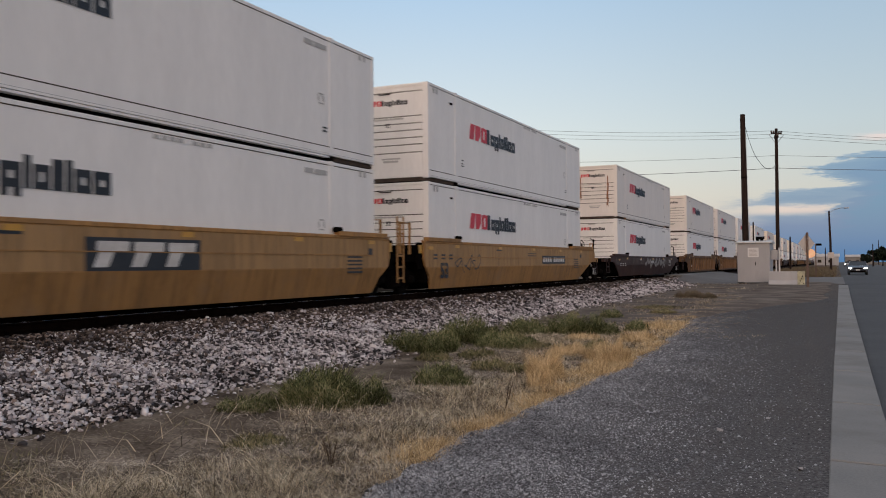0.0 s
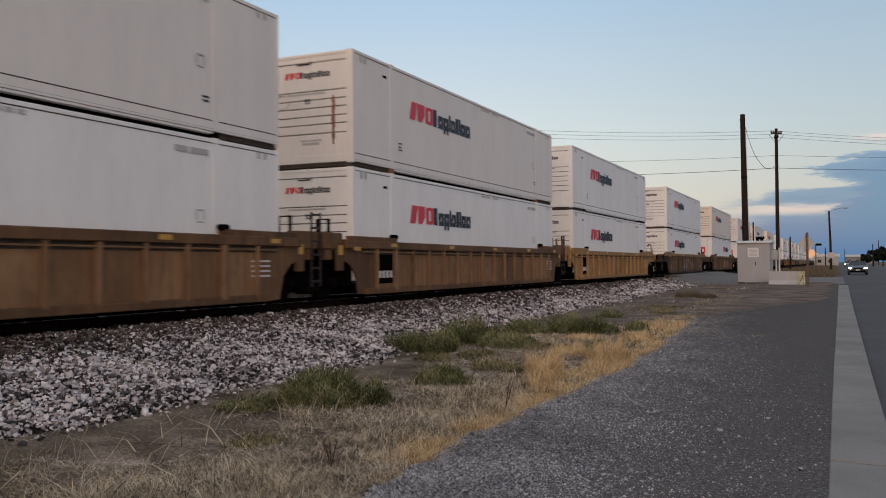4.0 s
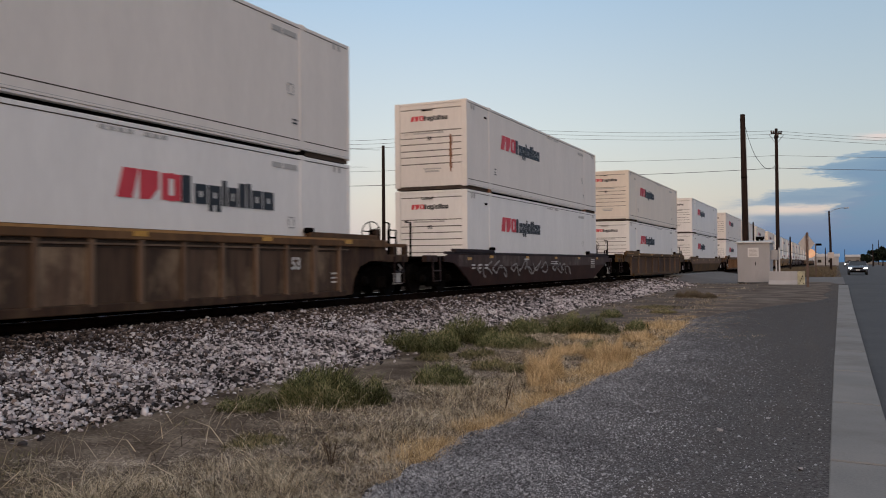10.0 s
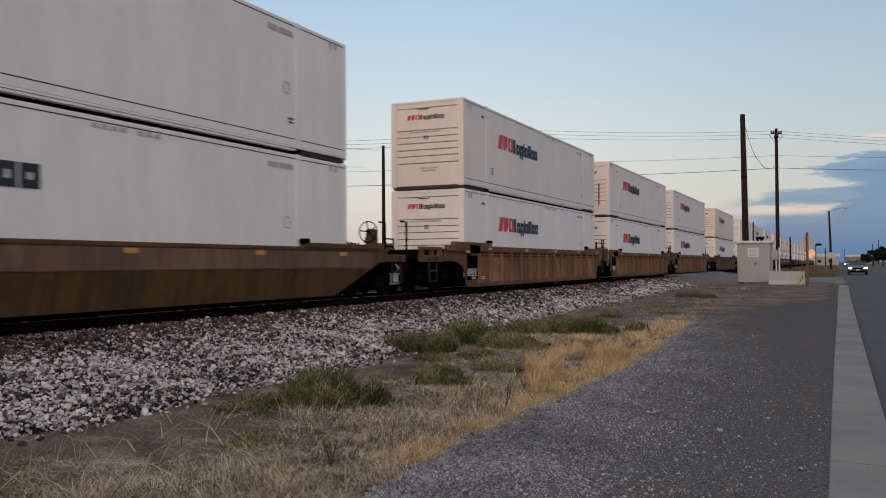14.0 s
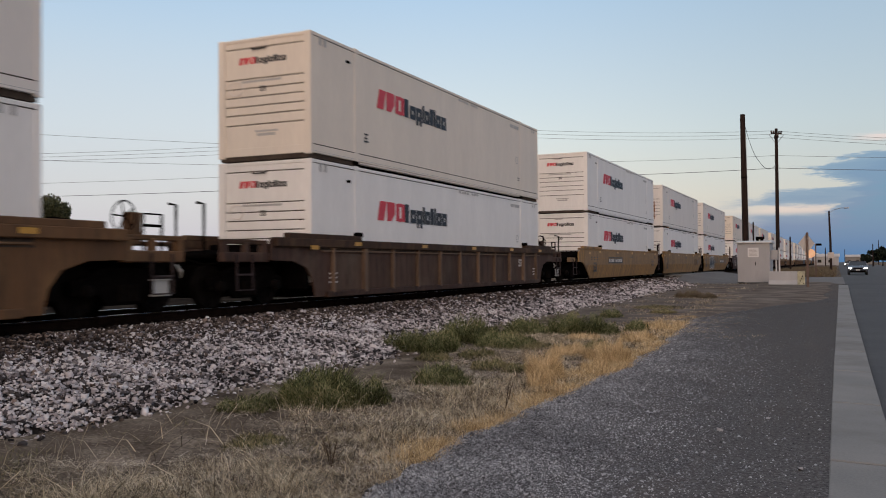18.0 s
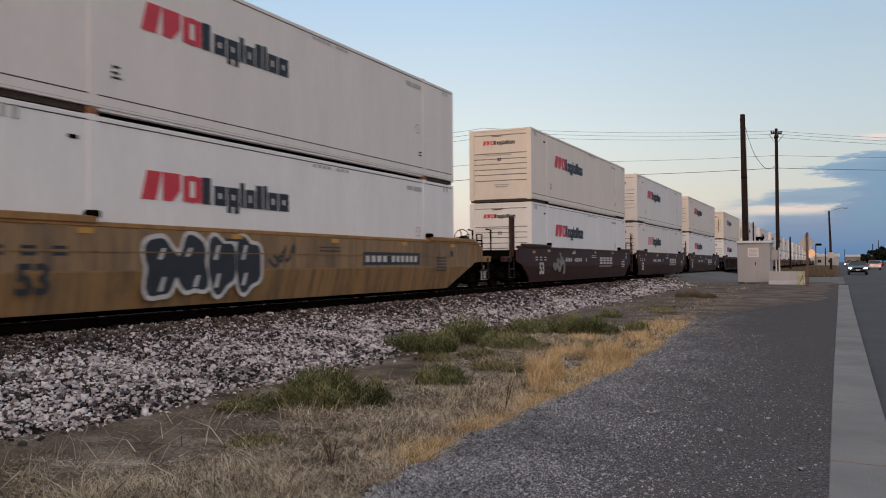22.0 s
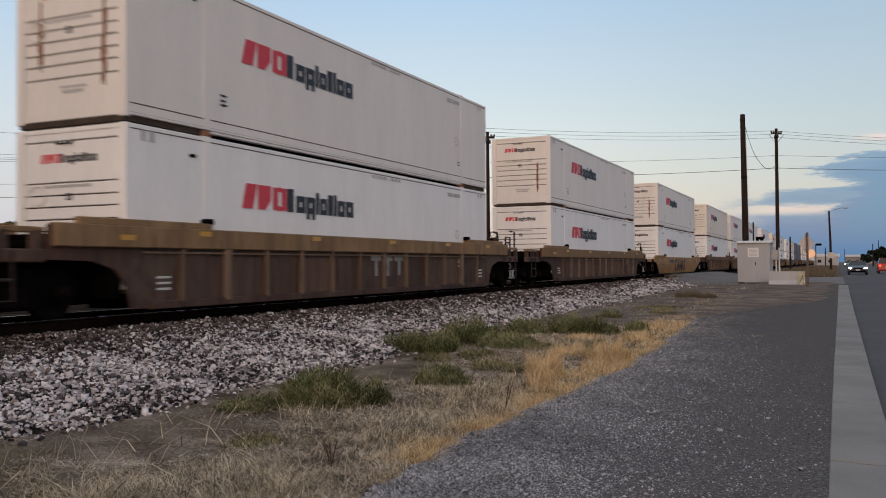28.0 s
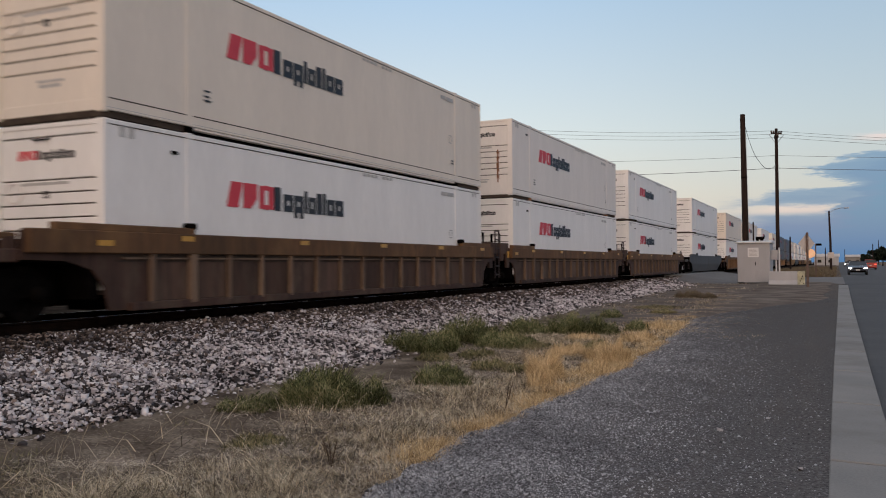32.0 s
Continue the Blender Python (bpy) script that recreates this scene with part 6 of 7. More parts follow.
# slim mast behind the bungalow
utility_pole(4.0, 96.0, 5.8, 0.10, arm=0, word="slim dark signal mast beyond the crossing")
utility_pole(5.1, 150.0, 5.7, 0.16, word="dark timber post beside the track")

# ---- road vehicles ----
CARPAINT = surface("dark_blue_grey_car_paint", [(0.09, 0.105, 0.13), (0.12, 0.135, 0.16)], 0.25, 0.3, 2, 60, 0.02)
REDPAINT = surface("red_car_paint", [(0.30, 0.03, 0.025), (0.36, 0.04, 0.035)], 0.3, 0.1, 2, 60, 0.02)
SILVER = surface("silver_car_paint", [(0.42, 0.42, 0.43), (0.50, 0.50, 0.51)], 0.3, 0.4, 2, 60, 0.02)
TYRE = surface("tyre_rubber", [(0.012, 0.012, 0.012), (0.022, 0.022, 0.022)], 0.9, 0, 8, 60, 0.2)
GLASS = surface("dark_car_glass", [(0.012, 0.015, 0.018), (0.02, 0.024, 0.028)], 0.08, 0, 3, 40, 0.0)
HEADL = surface("lit_headlamp", [(1.0, 0.97, 0.92), (1.0, 0.98, 0.95)], 0.2, 0, 3, 40, 0, emit=9.0)
TAILL = surface("lit_tail_lamp", [(0.8, 0.05, 0.03), (0.9, 0.08, 0.05)], 0.3, 0, 3, 40, 0, emit=2.5)
BARM = surface("pale_plate", [(0.55, 0.55, 0.55), (0.62, 0.62, 0.62)], 0.5, 0, 3, 40, 0.02)


def vehicle(mat, label, tall=1.45, lights=True, suv=False):
    """A car that faces -y, its wheels on z = 0."""
    r = thing("car", label, "car")
    w = 0.9
    hood = 0.95 if not suv else 1.1
    low = ((-2.3, 0.32), (-2.33, 0.62), (-2.2, 0.78), (-1.2, hood), (2.0, hood + 0.06), (2.32, hood - 0.02), (2.35, 0.4), (2.2, 0.28), (-2.1, 0.24))
    part("body", prism_mesh("body", low, -w, w, 0.06), mat, r)
    cab = ((-1.15, hood - 0.02), (-0.35, tall - 0.02), (0.15, tall), (1.2, tall - 0.04) if not suv else (1.9, tall - 0.03), (2.0, hood + 0.03))
    bm = bmesh.new()
    a = [bm.verts.new((-w + 0.04 + (0.16 if z > hood + 0.1 else 0), y, z)) for y, z in cab]
    b = [bm.verts.new((w - 0.04 - (0.16 if z > hood + 0.1 else 0), y, z)) for y, z in cab]
    bm.faces.new(a), bm.faces.new(b[::-1])
    for i in range(len(cab)):
        j = (i + 1) % len(cab)
        bm.faces.new((a[i], b[i], b[j], a[j]))
    bmesh.ops.recalc_face_normals(bm, faces=bm.faces)
    part("cabin_glass", bm, GLASS, r)
    part("roof", box_mesh("car_roof", (-w + 0.2, w - 0.2, -0.38, 1.15 if not suv else 1.85, tall - 0.03, tall + 0.02), 0.02), mat, r)
    for s in (-1, 1):
        part("pillar", tube_mesh("pillar", [[(s * (w - 0.05), -1.15, hood), (s * (w - 0.2), -0.35, tall)]], 0.035, 6), mat, r)
        part("mirror", box_mesh("mirror", (s * (w + 0.1) - 0.09, s * (w + 0.1) + 0.09, -0.85, -0.7, hood, hood + 0.14), 0.03), mat, r)
        part("headlamp", box_mesh("headlamp", (s * 0.68 - 0.15, s * 0.68 + 0.15, -2.36, -2.2, 0.62, 0.75), 0.04), HEADL if lights else GALV, r, "bright white lit headlamp" if lights else "")
        part("tail_lamp", box_mesh("tail_lamp", (s * 0.72 - 0.13, s * 0.72 + 0.13, 2.28, 2.37, 0.78, 0.96), 0.02), TAILL, r, "glowing red tail lamp")
        for y in (-1.45, 1.4):
            t = part("wheel", lathe_mesh("tyre", ((-0.1, 0.2), (-0.11, 0.3), (-0.08, 0.33), (0.08, 0.33), (0.11, 0.3), (0.1, 0.2)), 18), TYRE, r, at=(s * 0.8, y, 0.33))
            part("rim", lathe_mesh("rim", ((-0.105, 0.2), (0.105, 0.2)), 12), GALV, t)
    part("grille", box_mesh("grille", (-0.42, 0.42, -2.345, -2.28, 0.56, 0.72), 0.01), DARK, r)
    part("bumper_intake", box_mesh("bumper_intake", (-0.7, 0.7, -2.335, -2.25, 0.3, 0.46), 0.02), DARK, r)
    part("plate", box_mesh("number_plate", ((-0.18, 0.18, -2.362, -2.34, 0.44, 0.56), (-0.18, 0.18, 2.33, 2.362, 0.6, 0.72))), BARM, r)
    return r


sedan = vehicle(CARPAINT, "dark sedan waiting with bright headlamps on", 1.36)
sedan.matrix_basis = pose(13.84, 97.0, rise(97) + 0.01)
second = vehicle(SILVER, "distant pale car with headlamps on, behind the sedan", 1.5)
second.matrix_basis = pose(14.6, 265, rise(265) + 0.01)
red_suv = vehicle(REDPAINT, "red car driving away with tail lamps lit", 1.68, lights=False, suv=True)
pale_car = vehicle(SILVER, "pale car driving away with tail lamps lit", 1.5, lights=False)

# ---- trees and far growth ----
LEAF = surface("dusty_green_leaves", [(0.032, 0.040, 0.018), (0.075, 0.085, 0.038), (0.13, 0.135, 0.065)], 0.8, 0, 3, 20, 0.1, island=True)
FARLEAF = surface("dark_far_leaves", [(0.010, 0.016, 0.012), (0.022, 0.032, 0.022)], 0.9, 0, 3, 20, 0.1, island=True, spec=0.1)


def leaf_mesh(centres, radii, per, size, seed, mat):
    """Clumps of small leaf blades scattered through uneven balls."""
    rng = np.random.default_rng(seed)
    P = []
    for c, r in zip(centres, radii):
        d = rng.normal(size=(per, 3))
        d /= np.linalg.norm(d, axis=1)[:, None]
        P.append(np.array(c) + d * (rng.random((per, 1)) ** 0.45) * r * np.array([1, 1, 0.85]))
    P = np.concatenate(P)
    n = len(P)
    u = rng.normal(size=(n, 3))
    u /= np.linalg.norm(u, axis=1)[:, None]
    v = np.cross(u, rng.normal(size=(n, 3)))
    v /= np.linalg.norm(v, axis=1)[:, None]
    s = size * rng.uniform(0.6, 1.5, (n, 1))
    q = np.stack([P - u * s, P + v * s * 0.5, P + u * s, P - v * s * 0.5], 1)
    return fast_mesh("crown", q.reshape(-1, 3), np.arange(n * 4).reshape(n, 4), mat)


def tree(x, y, h, spread, seed, mat=LEAF, label="broad dusty green tree", clumps=26, per=620, leaf=0.19, z0=0.0):
    rng = random.Random(seed)
    r = thing("tree", label, "tree", "trees", at=pose(x, y, z0))
    bm = bmesh.new()
    add_tube(bm, [(0, 0, -0.1), (0.1, 0.05, h * 0.25), (0.0, 0.1, h * 0.6)], [h * 0.035, h * 0.028, h * 0.015], 8)
    cs, rs = [], []
    for k in range(clumps):
        a, e = rng.uniform(0, 6.283), rng.uniform(0, 1)
        rad = spread * (0.25 + 0.6 * rng.random()) * (1.05 - 0.55 * abs(e - 0.45))
        c = (rad * math.cos(a), rad * math.sin(a), h * (0.32 + 0.58 * e))
        cs.append(c), rs.append(spread * rng.uniform(0.2, 0.38))
        if k % 3 == 0:
            add_tube(bm, [(0, 0.1, h * 0.3), (c[0] * 0.5, c[1] * 0.5, h * 0.35 + c[2] * 0.25), c], [h * 0.012, h * 0.008, h * 0.003], 5)
    part("trunk", bm, POLEWOOD, r)
    ob = new("crown", leaf_mesh(cs, rs, per, leaf, seed, mat))
    ob.parent = r
    return r


tree(-79.0, 79.0, 10.8, 3.7, 3, clumps=34)
tree(-72.8, 79.5, 8.2, 2.4, 4, clumps=18)
tree(-84.5, 76.5, 7.6, 3.0, 5, clumps=18)
tree(-48.5, 130.0, 12.0, 0.9, 6, FARLEAF, "narrow dark cypress tree", 14, 200, 0.2)
for i, (x, y, h, s) in enumerate(((-62, 205, 11, 7), (-78, 195, 9, 6), (-48, 215, 10, 6), (-95, 185, 10, 7), (-118, 165, 9, 7), (-130, 130, 10, 8), (-30, 240, 10, 7))):
    tree(x, y, h * 0.8, s, 20 + i, FARLEAF, "distant dark tree on the horizon", 14, 110, 0.45)
for i, (x, y, h, s) in enumerate(((22.2, 300, 7.0, 2.2), (24.6, 296, 8.2, 3.4), (20.2, 318, 5.2, 2.0), (28.5, 290, 8.6, 5), (38, 280, 9.0, 6), (23.0, 420, 6.0, 4), (43, 270, 9, 6), (49, 262, 9, 6))):
    tree(x, y, h * 0.72, s * 0.8, 40 + i, FARLEAF, "dark roadside tree in the distance", 18, 120, 0.4, rise(y))


def hedge(x0, y0, x1, y1, n, h, seed, label):
    rng = random.Random(seed)
    cs = [(x0 + (x1 - x0) * t + rng.uniform(-1.5, 1.5), y0 + (y1 - y0) * t + rng.uniform(-1.5, 1.5), h * rng.uniform(0.2, 0.75)) for t in (rng.random() for _ in range(n))]
    me = leaf_mesh(cs, [h * rng.uniform(0.3, 0.55) for _ in cs], 60, 0.28, seed, FARLEAF)
    tagged(new("hedge", me), label, "hedge", kind="stuff")


hedge(-95, -40, -70, 90, 300, 2.3, 91, "low dark scrub along the far field")
hedge(-70, 95, -20, 240, 260, 3.0, 92, "dark scrub far beyond the track")


def far_building(x, y, w, d, h, mat, label):
    r = thing("far_building", label, "building", at=pose(x, y, 0.3))
    part("wall", box_mesh("wall", (0, w, 0, d, -0.3, h), 0.03), mat, r)
    part("roof", prism_mesh("roof", ((-0.4, h), (d / 2, h + 1.2), (d + 0.4, h)), -0.4, w + 0.4), SIGNBACK, r)
    for k in range(int(w // 4)):
        part("window", box_mesh("window", (1.2 + 4 * k, 2.6 + 4 * k, -0.04, 0.02, 1.0, 2.2)), GLASS, r)


far_building(3.5, 380, 9, 8, 3.4, BUNG, "low grey distant building beside the road")
far_building(16, 520, 14, 10, 4.0, CONCRETE, "pale distant low building")

# dark hedge of scrub along the far side of the road and beyond the crossing
SCRUB = surface("dry_scrub", [(0.10, 0.075, 0.05), (0.17, 0.13, 0.085), (0.13, 0.11, 0.06)], 0.95, 0, 1, 20, 0.3, island=True)


# ---- grass ----
STRAW = surface("dry_straw_grass", [(0.05, 0.040, 0.028), (0.15, 0.120, 0.082), (0.53, 0.44, 0.31), (0.78, 0.67, 0.49)], 0.85, 0, 2, 20, 0.0, island=True, spec=0.1)
PALESTRAW = surface("pale_straw", [(0.05, 0.042, 0.030), (0.17, 0.14, 0.095), (0.62, 0.53, 0.385), (0.82, 0.73, 0.56)], 0.85, 0, 2, 20, 0.0, island=True, spec=0.1)
LITTER = surface("grey_grass_litter", [(0.04, 0.033, 0.027), (0.13, 0.108, 0.085), (0.54, 0.47, 0.385), (0.78, 0.70, 0.58)], 0.9, 0, 2, 20, 0.0, island=True, spec=0.1)
GOLD = surface("golden_dry_grass", [(0.20, 0.135, 0.072), (0.50, 0.36, 0.195), (0.74, 0.565, 0.33), (0.86, 0.71, 0.46)], 0.85, 0, 2, 20, 0.0, island=True, spec=0.1)
GREEN = surface("green_weed_blades", [(0.018, 0.025, 0.010), (0.066, 0.082, 0.033), (0.165, 0.182, 0.078), (0.40, 0.375, 0.21)], 0.8, 0, 2, 20, 0.0, vary=0.3, island=True, spec=0.1)
OLIVEGREEN = surface("olive_weed_blades", [(0.030, 0.032, 0.016), (0.12, 0.118, 0.058), (0.27, 0.25, 0.13), (0.42, 0.36, 0.21)], 0.8, 0, 2, 20, 0.0, vary=0.3, island=True, spec=0.1)


def blades(x, y, z, h, w, lean, seed, mat, name, short=False):
    """Bent blades of grass; short ones are a single tapered strip."""
    rng = np.random.default_rng(seed)
    n = len(x)
    a = rng.uniform(0, 6.283, n)
    dx, dy = np.cos(a), np.sin(a)
    b = rng.uniform(0, 6.283, n)
    sx, sy = np.cos(b) * w, np.sin(b) * w
    l = lean * h * rng.uniform(0.2, 1.6, n)
    pts = []
    for t, wd in ((0, 1.0), (1.0, 0.3)) if short else ((0, 1.0), (0.5, 0.8), (1.0, 0.15)):
        px, py, pz = x + dx * l * t * t, y + dy * l * t * t, z + h * t * (1 - 0.25 * t * np.minimum(1.5, l / h))
        pts += [np.stack([px - sx * wd, py - sy * wd, pz], -1), np.stack([px + sx * wd, py + sy * wd, pz], -1)]
    v = np.stack(pts, 1).reshape(-1, 3)
    quads = np.array([[0, 1, 3, 2]] if short else [[0, 1, 3, 2], [2, 3, 5, 4]])
    f = (np.arange(n)[:, None, None] * (4 if short else 6) + quads[None]).reshape(-1, 4)
    return fast_mesh(name, v, f, mat)


def stuff(name, me, label, category="grass"):
    return tagged(new(name, me), label, category, kind="stuff")


def fieldn(x, y, s, k):
    return np.array([noise.noise(Vector((a * s, b * s, k))) for a, b in zip(x, y)])


BARE = ((6.5, 6.0, 0.45, 0.6), (5.5, 11.9, 0.55, 0.9), (6.35, 11.3, 0.7, 0.55), (5.4, 7.6, 0.5, 1.4), (5.9, 24.0, 1.4, 1.8))


def bare(x, y):
    """How bare the ground is: above one inside the open patches of dirt."""
    d = np.zeros(len(x))
    for cx, cy, rx, ry in BARE:
        d = np.maximum(d, 2.0 - np.hypot((x - cx) / rx, (y - cy) / ry))
    return np.clip(d, 0, 1.2)


def verge_points(rng, n, y0, y1, power, lo=0.0, hi=1.0, bias=1.0):
    """Points of the verge, with their share of the way from the bank's toe to the shoulder."""
    y = y0 + (y1 - y0) * rng.random(n) ** power
    e = np.array([verge_edge(v) for v in y])
    t = np.array([toe(v) for v in y])
    u = lo + (hi - lo) * rng.random(n) ** bias
    return t + (e - t) * u, y, u


def lift(x, y):
    return np.array([rise(b) + bumpy(a, b) for a, b in zip(x, y)])


def build_grass():
    rng = np.random.default_rng(11)
    # a mat of broken grey-tan stems lying in all directions
    x, y, u = verge_points(rng, 105000, 3.4, 24, 1.45, 0.12, 1.0, 0.8)
    keep = 0.9 * fieldn(x, y, 1.1, 9.2) + 0.6 * fieldn(x, y, 3.3, 2.1) + 1.1 * (u - 0.45) + rng.uniform(-0.25, 0.25, len(x)) - 0.9 * bare(x, y) > -0.18
    x, y = x[keep], y[keep]
    stuff("grass_litter", blades(x, y, lift(x, y) + rng.uniform(0.0, 0.035, len(x)), rng.uniform(0.008, 0.035, len(x)), rng.uniform(0.0013, 0.0028, len(x)) * (1 + y / 13), 4.0, 18, LITTER, "grass_litter", True), "greyish broken grass litter lying flat")
    # short dry stubble in patches
    x, y, u = verge_points(rng, 72000, 3.4, 24, 1.45, 0.15, 1.0, 0.75)
    keep = fieldn(x, y, 0.9, 2.2) + 0.6 * fieldn(x, y, 2.7, 6.1) + 0.9 * (u - 0.4) + rng.uniform(-0.2, 0.2, len(x)) - 0.8 * bare(x, y) > 0.12
    x, y = x[keep], y[keep]
    stuff("dry_grass", blades(x, y, lift(x, y) - 0.01, rng.uniform(0.03, 0.11, len(x)), rng.uniform(0.0012, 0.0026, len(x)) * (1 + y / 13), 1.5, 12, STRAW, "dry_grass", True), "flattened dry straw-coloured grass on the verge")
    # tangled tufts of straw, each blade leaning out from its tuft
    cx, cy, u = verge_points(rng, 2300, 3.4, 22, 1.4, 0.2, 0.95, 0.7)
    keep = fieldn(cx, cy, 0.75, 3.7) + 0.8 * (u - 0.3) + rng.uniform(-0.2, 0.2, len(cx)) - 0.9 * bare(cx, cy) > 0.30
    cx, cy = cx[keep], cy[keep]
    per = 26
    x = np.repeat(cx, per) + rng.normal(0, 0.10, len(cx) * per)
    y = np.repeat(cy, per) + rng.normal(0, 0.10, len(cx) * per)
    hh = np.repeat(rng.uniform(0.05, 0.15, len(cx)), per) * rng.uniform(0.5, 1.4, len(x))
    stuff("straw_tufts", blades(x, y, lift(x, y) - 0.01, hh, rng.uniform(0.0012, 0.0026, len(x)) * (1 + y / 13), 1.5, 17, PALESTRAW, "straw_tufts"), "tangled pale straw tufts on the verge")
    # low olive growth near the bank
    x, y, u = verge_points(rng, 26000, 3.6, 20, 1.4, 0.05, 0.75, 0.9)
    keep = fieldn(x, y, 0.8, 14.2) + 0.5 * fieldn(x, y, 2.4, 3.1) + rng.uniform(-0.15, 0.15, len(x)) - 0.8 * bare(x, y) > 0.22
    x, y = x[keep], y[keep]
    stuff("low_weeds", blades(x, y, lift(x, y) - 0.01, rng.uniform(0.02, 0.09, len(x)), rng.uniform(0.0014, 0.003, len(x)) * (1 + y / 13), 1.1, 19, OLIVEGREEN, "low_weeds", True), "thin low olive-green growth between the straw")
    # golden band along the shoulder, broadening away from the viewer
    n = 70000
    y = 3.5 + 22 * rng.random(n) ** 1.3
    e = np.array([verge_edge(v) for v in y])
    x = e + 0.06 - np.abs(rng.normal(0, 0.17 + 0.030 * np.clip(y - 6, 0, 9), n))
    keep = fieldn(x, y, 1.3, 5.5) + 0.5 * fieldn(x, y, 4.0, 1.5) + rng.uniform(-0.25, 0.25, n) - 0.5 * np.clip(e - x - 0.3, 0, 2) > -0.06
    x, y = x[keep], y[keep]
    hh = rng.uniform(0.03, 0.17, len(x)) * (0.75 + 0.8 * np.clip(fieldn(x, y, 0.7, 8.1), -0.6, 1))
    stuff("golden_grass", blades(x, y, lift(x, y) - 0.01, hh, rng.uniform(0.001, 0.0022, len(x)) * (1 + y / 12), 0.9, 13, GOLD, "golden_grass", True), "golden dry grass along the shoulder's edge")
    # long bare stalks lying and standing at the near end
    n = 620
    y = 3.4 + 6.5 * rng.random(n) ** 1.2
    x = 5.8 + 2.9 * rng.random(n)
    stuff("dry_stalks", blades(x, y, np.zeros(n), rng.uniform(0.10, 0.42, n), rng.uniform(0.0018, 0.0032, n), 2.0, 14, PALESTRAW, "dry_stalks"), "long bent dry stalks", "stalks")
    # a few thick fallen stalks that cross each other
    n = 46
    y = 4.3 + 2.6 * rng.random(n)
    x = 6.3 + 1.9 * rng.random(n)
    stuff("fallen_stalks", blades(x, y, np.full(n, 0.01), rng.uniform(0.16, 0.46, n), rng.uniform(0.0026, 0.0042, n), 1.8, 23, STRAW, "fallen_stalks"), "thick pale fallen weed stalks", "stalks")
    # straw flecks thinning out over the trodden dirt
    n = 9000
    y = 18 + 22 * rng.random(n) ** 1.5
    x = np.array([verge_edge(v) for v in y]) + rng.normal(-0.4, 0.75, n)
    keep = fieldn(x, y, 0.9, 21.0) + rng.uniform(-0.2, 0.2, n) > 0.08
    x, y = x[keep], y[keep]
    stuff("straw_flecks", blades(x, y, np.array([rise(v) + 0.05 for v in y]), rng.uniform(0.01, 0.05, len(x)), rng.uniform(0.003, 0.007, len(x)), 2.5, 20, GOLD, "straw_flecks", True), "scattered straw flecks on trodden dirt")
    # brown scrub beyond the cross street
    n = 9000
    y = 84 + 150 * rng.random(n) ** 1.6
    x = 2.8 + 9 * rng.random(n)
    stuff("far_scrub", blades(x, y, np.full(n, 0.24), rng.uniform(0.1, 0.4, n), np.full(n, 0.05), 0.8, 15, SCRUB, "far_scrub"), "brown dry scrub beyond the crossing", "scrub")
    n = 7000
    y = 24 + 32 * rng.random(n)
    x = 3.9 + 4.6 * rng.random(n)
    keep = fieldn(x, y, 0.5, 1.4) > 0.24
    x, y = x[keep], y[keep]
    stuff("sparse_grass", blades(x, y, np.array([rise(v) for v in y]), rng.uniform(0.04, 0.14, len(x)), np.full(len(x), 0.008), 1.0, 16, STRAW, "sparse_grass"), "sparse short dry grass on dirt")


build_grass()


def weed(x, y, r, h, n, seed, label="bushy green and straw weed clump", mat=GREEN):
    rng = np.random.default_rng(seed)
    # a third are stalks from the root, the rest small leaves filling a lumpy dome
    k = n // 3
    rad = r * np.sqrt(rng.random(n)) * rng.uniform(0.7, 1.1, n)
    a = rng.uniform(0, 6.283, n)
    bx, by = rad * np.cos(a) * 0.9, rad * np.sin(a) * 1.1
    lump = 0.8 + 0.3 * np.sin(a * 3 + seed) + 0.25 * np.sin(bx * 23 + seed) * np.sin(by * 19)
    dome = h * np.sqrt((1 - (rad / r) ** 2).clip(0.03)) * lump
    bz = dome * rng.random(n) ** 0.55 * 0.92
    hh = rng.uniform(0.025, 0.075, n) * (0.7 + h)
    bz[:k] = -0.01
    hh[:k] = (dome * rng.uniform(0.5, 1.35, n))[:k].clip(0.03)
    if mat is GOLD:
        bz[:] = -0.01
        hh = dome * rng.uniform(0.4, 1.2, n) + 0.02
    fine = 0.5 if mat is GOLD else 0.85
    ob = new("weed_clump", blades(bx, by, bz, hh, rng.uniform(0.0016, 0.0036, n) * (1 + y / 14) * fine, 0.8 * fine, seed, mat, "weed_clump"))
    ob.matrix_basis = pose(x, y, rise(y))
    tagged(ob, label, "weed", "weeds on the verge")


CLUMP = "bushy green and straw weed clump"
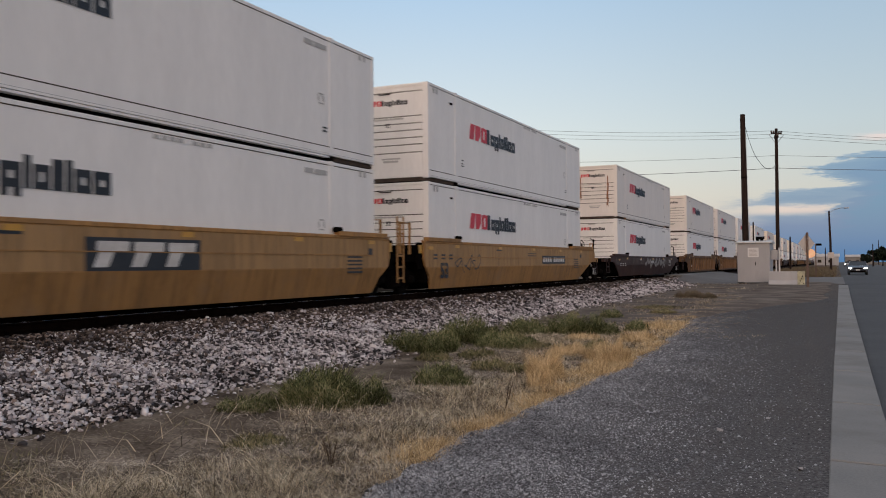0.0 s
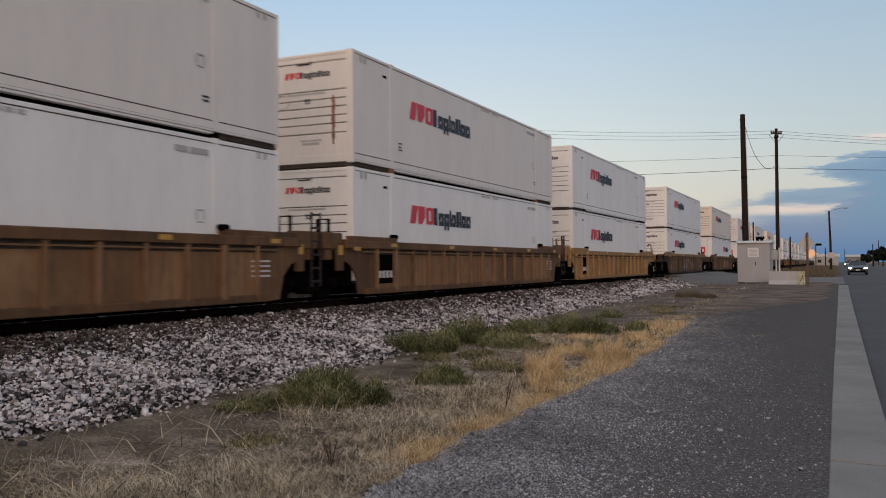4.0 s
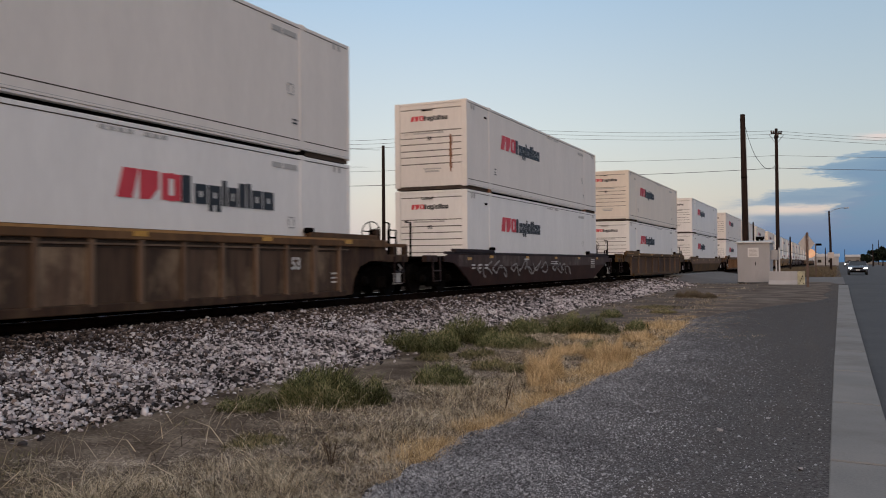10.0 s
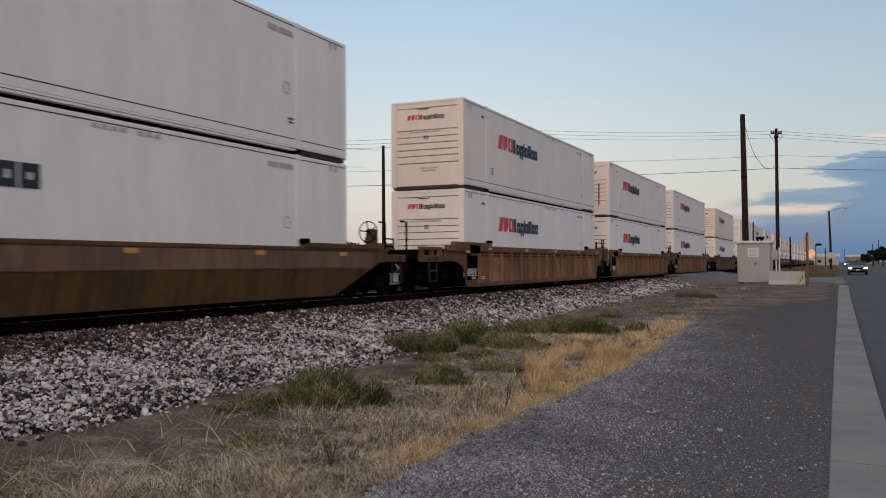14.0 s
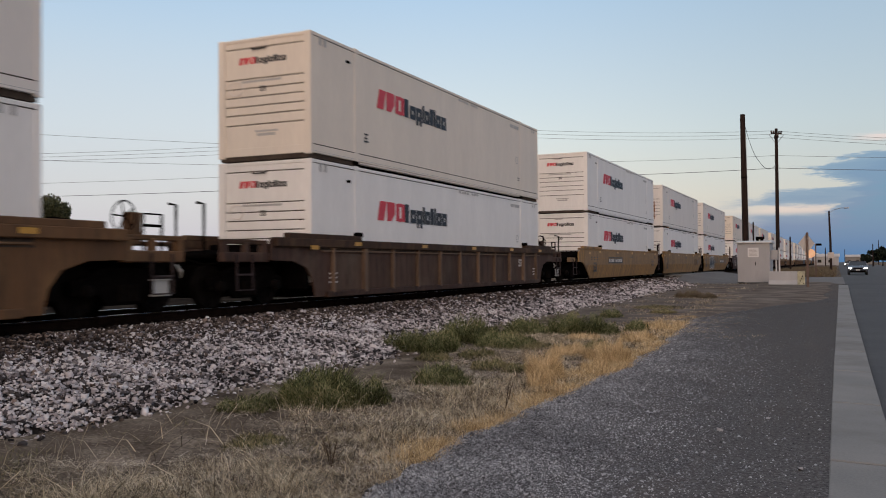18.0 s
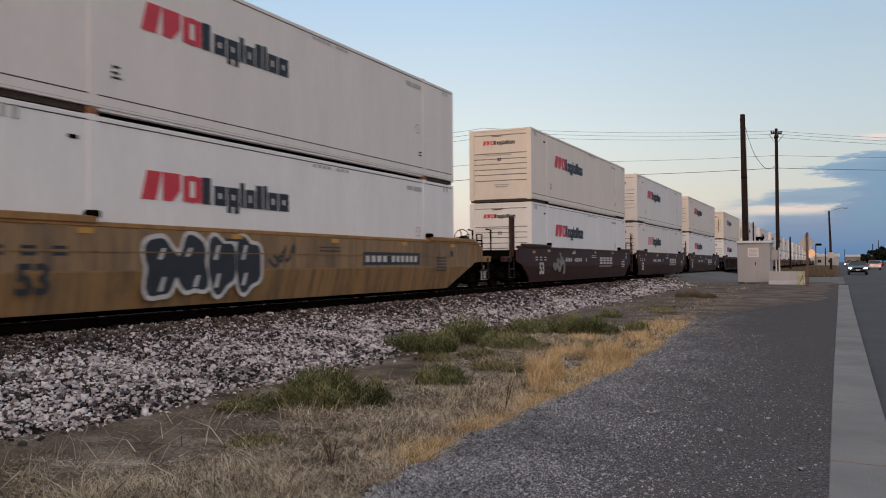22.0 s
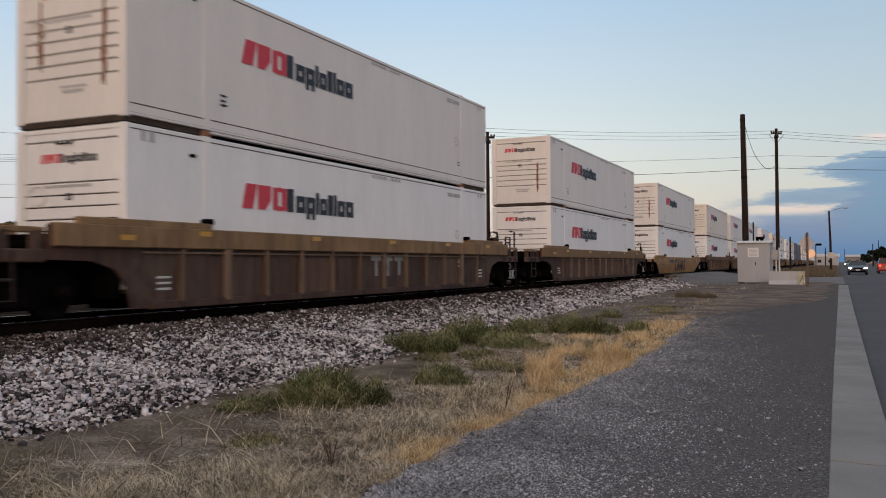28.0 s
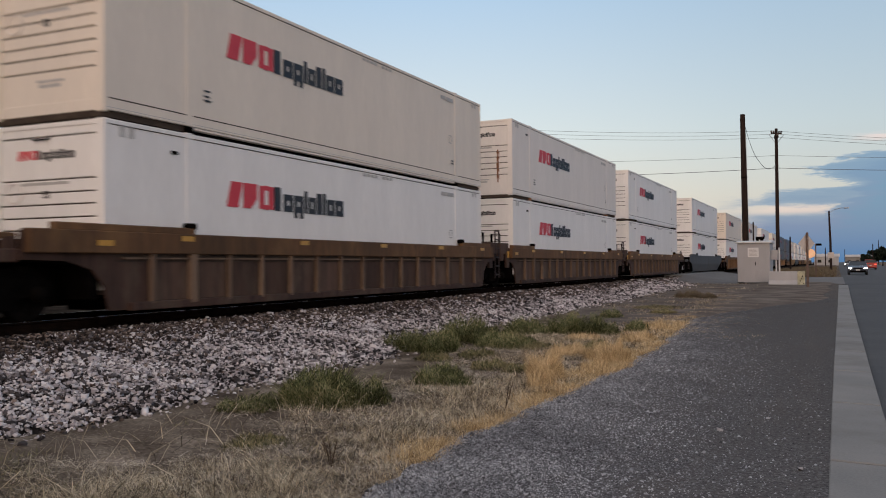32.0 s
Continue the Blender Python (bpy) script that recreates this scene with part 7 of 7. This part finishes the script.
# place, radius, height, blades
for k, (wx, wy, wr, wh, wn) in enumerate((
        (6.58, 8.35, 0.46, 0.42, 7600), (6.92, 8.25, 0.38, 0.40, 5200), (7.15, 8.60, 0.28, 0.28, 2200), (6.22, 7.75, 0.30, 0.18, 2000), (5.95, 7.65, 0.22, 0.12, 900),
        (4.95, 16.50, 0.62, 0.50, 5000), (5.50, 16.15, 0.50, 0.38, 3400), (5.50, 14.00, 0.40, 0.40, 2900), (4.90, 14.20, 0.40, 0.36, 2400), (4.50, 14.50, 0.42, 0.32, 2200), (5.15, 14.9, 0.45, 0.32, 2300), (6.0, 15.6, 0.5, 0.26, 2600), (6.5, 15.3, 0.5, 0.22, 2400),
        (5.55, 18.40, 0.52, 0.38, 3200), (6.0, 18.10, 0.36, 0.28, 1700), (6.45, 18.90, 0.54, 0.46, 4200), (6.95, 18.90, 0.56, 0.44, 4200), (7.42, 18.70, 0.34, 0.28, 1500),
        (5.93, 25.00, 0.40, 0.25, 1400), (7.79, 19.80, 0.33, 0.29, 1900), (7.18, 10.40, 0.40, 0.27, 3000), (7.52, 10.20, 0.24, 0.19, 1200))):
    weed(wx, wy, wr, wh, wn, 70 + k, CLUMP)
for k, (wx, wy, wr, wh) in enumerate(((6.4, 13.6, 0.4, 0.13), (5.9, 12.9, 0.35, 0.12), (6.9, 15.2, 0.4, 0.14), (6.3, 15.9, 0.5, 0.18), (5.9, 16.6, 0.45, 0.2), (7.2, 12.2, 0.35, 0.12), (7.75, 11.9, 0.28, 0.12),
                                     (7.35, 6.2, 0.3, 0.08), (8.0, 15.4, 0.3, 0.2), (6.3, 30.2, 1.0, 0.13), (7.0, 27.6, 0.5, 0.11))):
    weed(wx, wy, wr, wh, 1400, 200 + k, "low patchy green and straw weed", OLIVEGREEN)
for k, (wx, wy, wr, wh, wn) in enumerate(((8.45, 11.05, 0.30, 0.44, 6200), (8.62, 10.3, 0.22, 0.26, 2600), (8.78, 13.4, 0.33, 0.40, 5200), (8.45, 14.1, 0.38, 0.28, 3600), (8.75, 12.4, 0.25, 0.22, 1800),
                                         (7.75, 14.7, 0.48, 0.20, 3200), (8.1, 20.5, 0.40, 0.26, 2400), (8.35, 17.4, 0.45, 0.24, 2600), (7.2, 17.4, 0.5, 0.16, 2000))):
    weed(wx, wy, wr, wh, wn, 300 + k, "feathery golden dry grass tuft", GOLD)


def twig_weed(x, y, h, seed):
    """A bare dead weed: a forked stem with thin side twigs."""
    rng = random.Random(seed)
    r = thing("dead_weed", "bare brown twiggy dead weed on the verge", "weed", "weeds on the verge", at=pose(x, y, rise(y)))
    bm = bmesh.new()
    for k in range(5):
        a, ln = rng.uniform(0, 6.28), h * rng.uniform(0.6, 1.0)
        tip = Vector((math.cos(a) * ln * 0.35, math.sin(a) * ln * 0.35, ln))
        add_tube(bm, [(0, 0, -0.02), tip * 0.5 + Vector((0.01, 0, 0.03)), tip], [0.005, 0.004, 0.0015], 4)
        for q in (0.45, 0.6, 0.78):
            d = Vector((rng.uniform(-1, 1), rng.uniform(-1, 1), 1.2)).normalized() * ln * 0.22
            add_tube(bm, [tip * q, tip * q + d], [0.003, 0.001], 3)
    part("stem", bm, DEADTWIG, r)


DEADTWIG = surface("dead_brown_twig", [(0.045, 0.03, 0.02), (0.10, 0.07, 0.045)], 0.9, 0, 8, 60, 0.2, spec=0.1)
twig_weed(8.72, 8.75, 0.34, 1)
twig_weed(8.40, 5.75, 0.24, 2)
twig_weed(7.75, 13.0, 0.2, 3)
weed(6.05, 39.0, 0.8, 0.32, 1980, 81, "dark tumbled weed clump", SCRUB)
weed(6.85, 38.4, 0.55, 0.25, 1440, 92, "dark tumbled weed clump", SCRUB)


# ---- what moves ----
def motions():
    for ob, place, z in TRAIN:
        walk(ob, [(0, pose(0, place, z)), (SECONDS, pose(0, place - SPEED * SECONDS, z))])
    turn = math.degrees(SPEED / WHEEL_R) / FPS
    first = WHEELSETS[0]
    walk(first, [(i / FPS, pose(0, 0, 0, turn * i)) for i in range(int(SECONDS * FPS) + 1)])
    for w in WHEELSETS[1:]:
        w.rotation_mode = "QUATERNION"
        w.animation_data_create()
        w.animation_data.action = first.animation_data.action
        w.animation_data.action_slot = first.animation_data.action_slot
    away = lambda t, t0, y0, v, x: pose(x, y0 + v * (t - t0), rise(y0 + v * (t - t0)) + 0.01, 0, 0, 180)
    for car, t0, y0, v, x in ((pale_car, 20.0, 118.0, 16.0, 17.2), (red_suv, 29.0, 120.0, 13.0, 16.9)):
        walk(car, [(t, away(t, t0, y0, v, x)) for t in (0, 8, 16, 24, 32)])


motions()
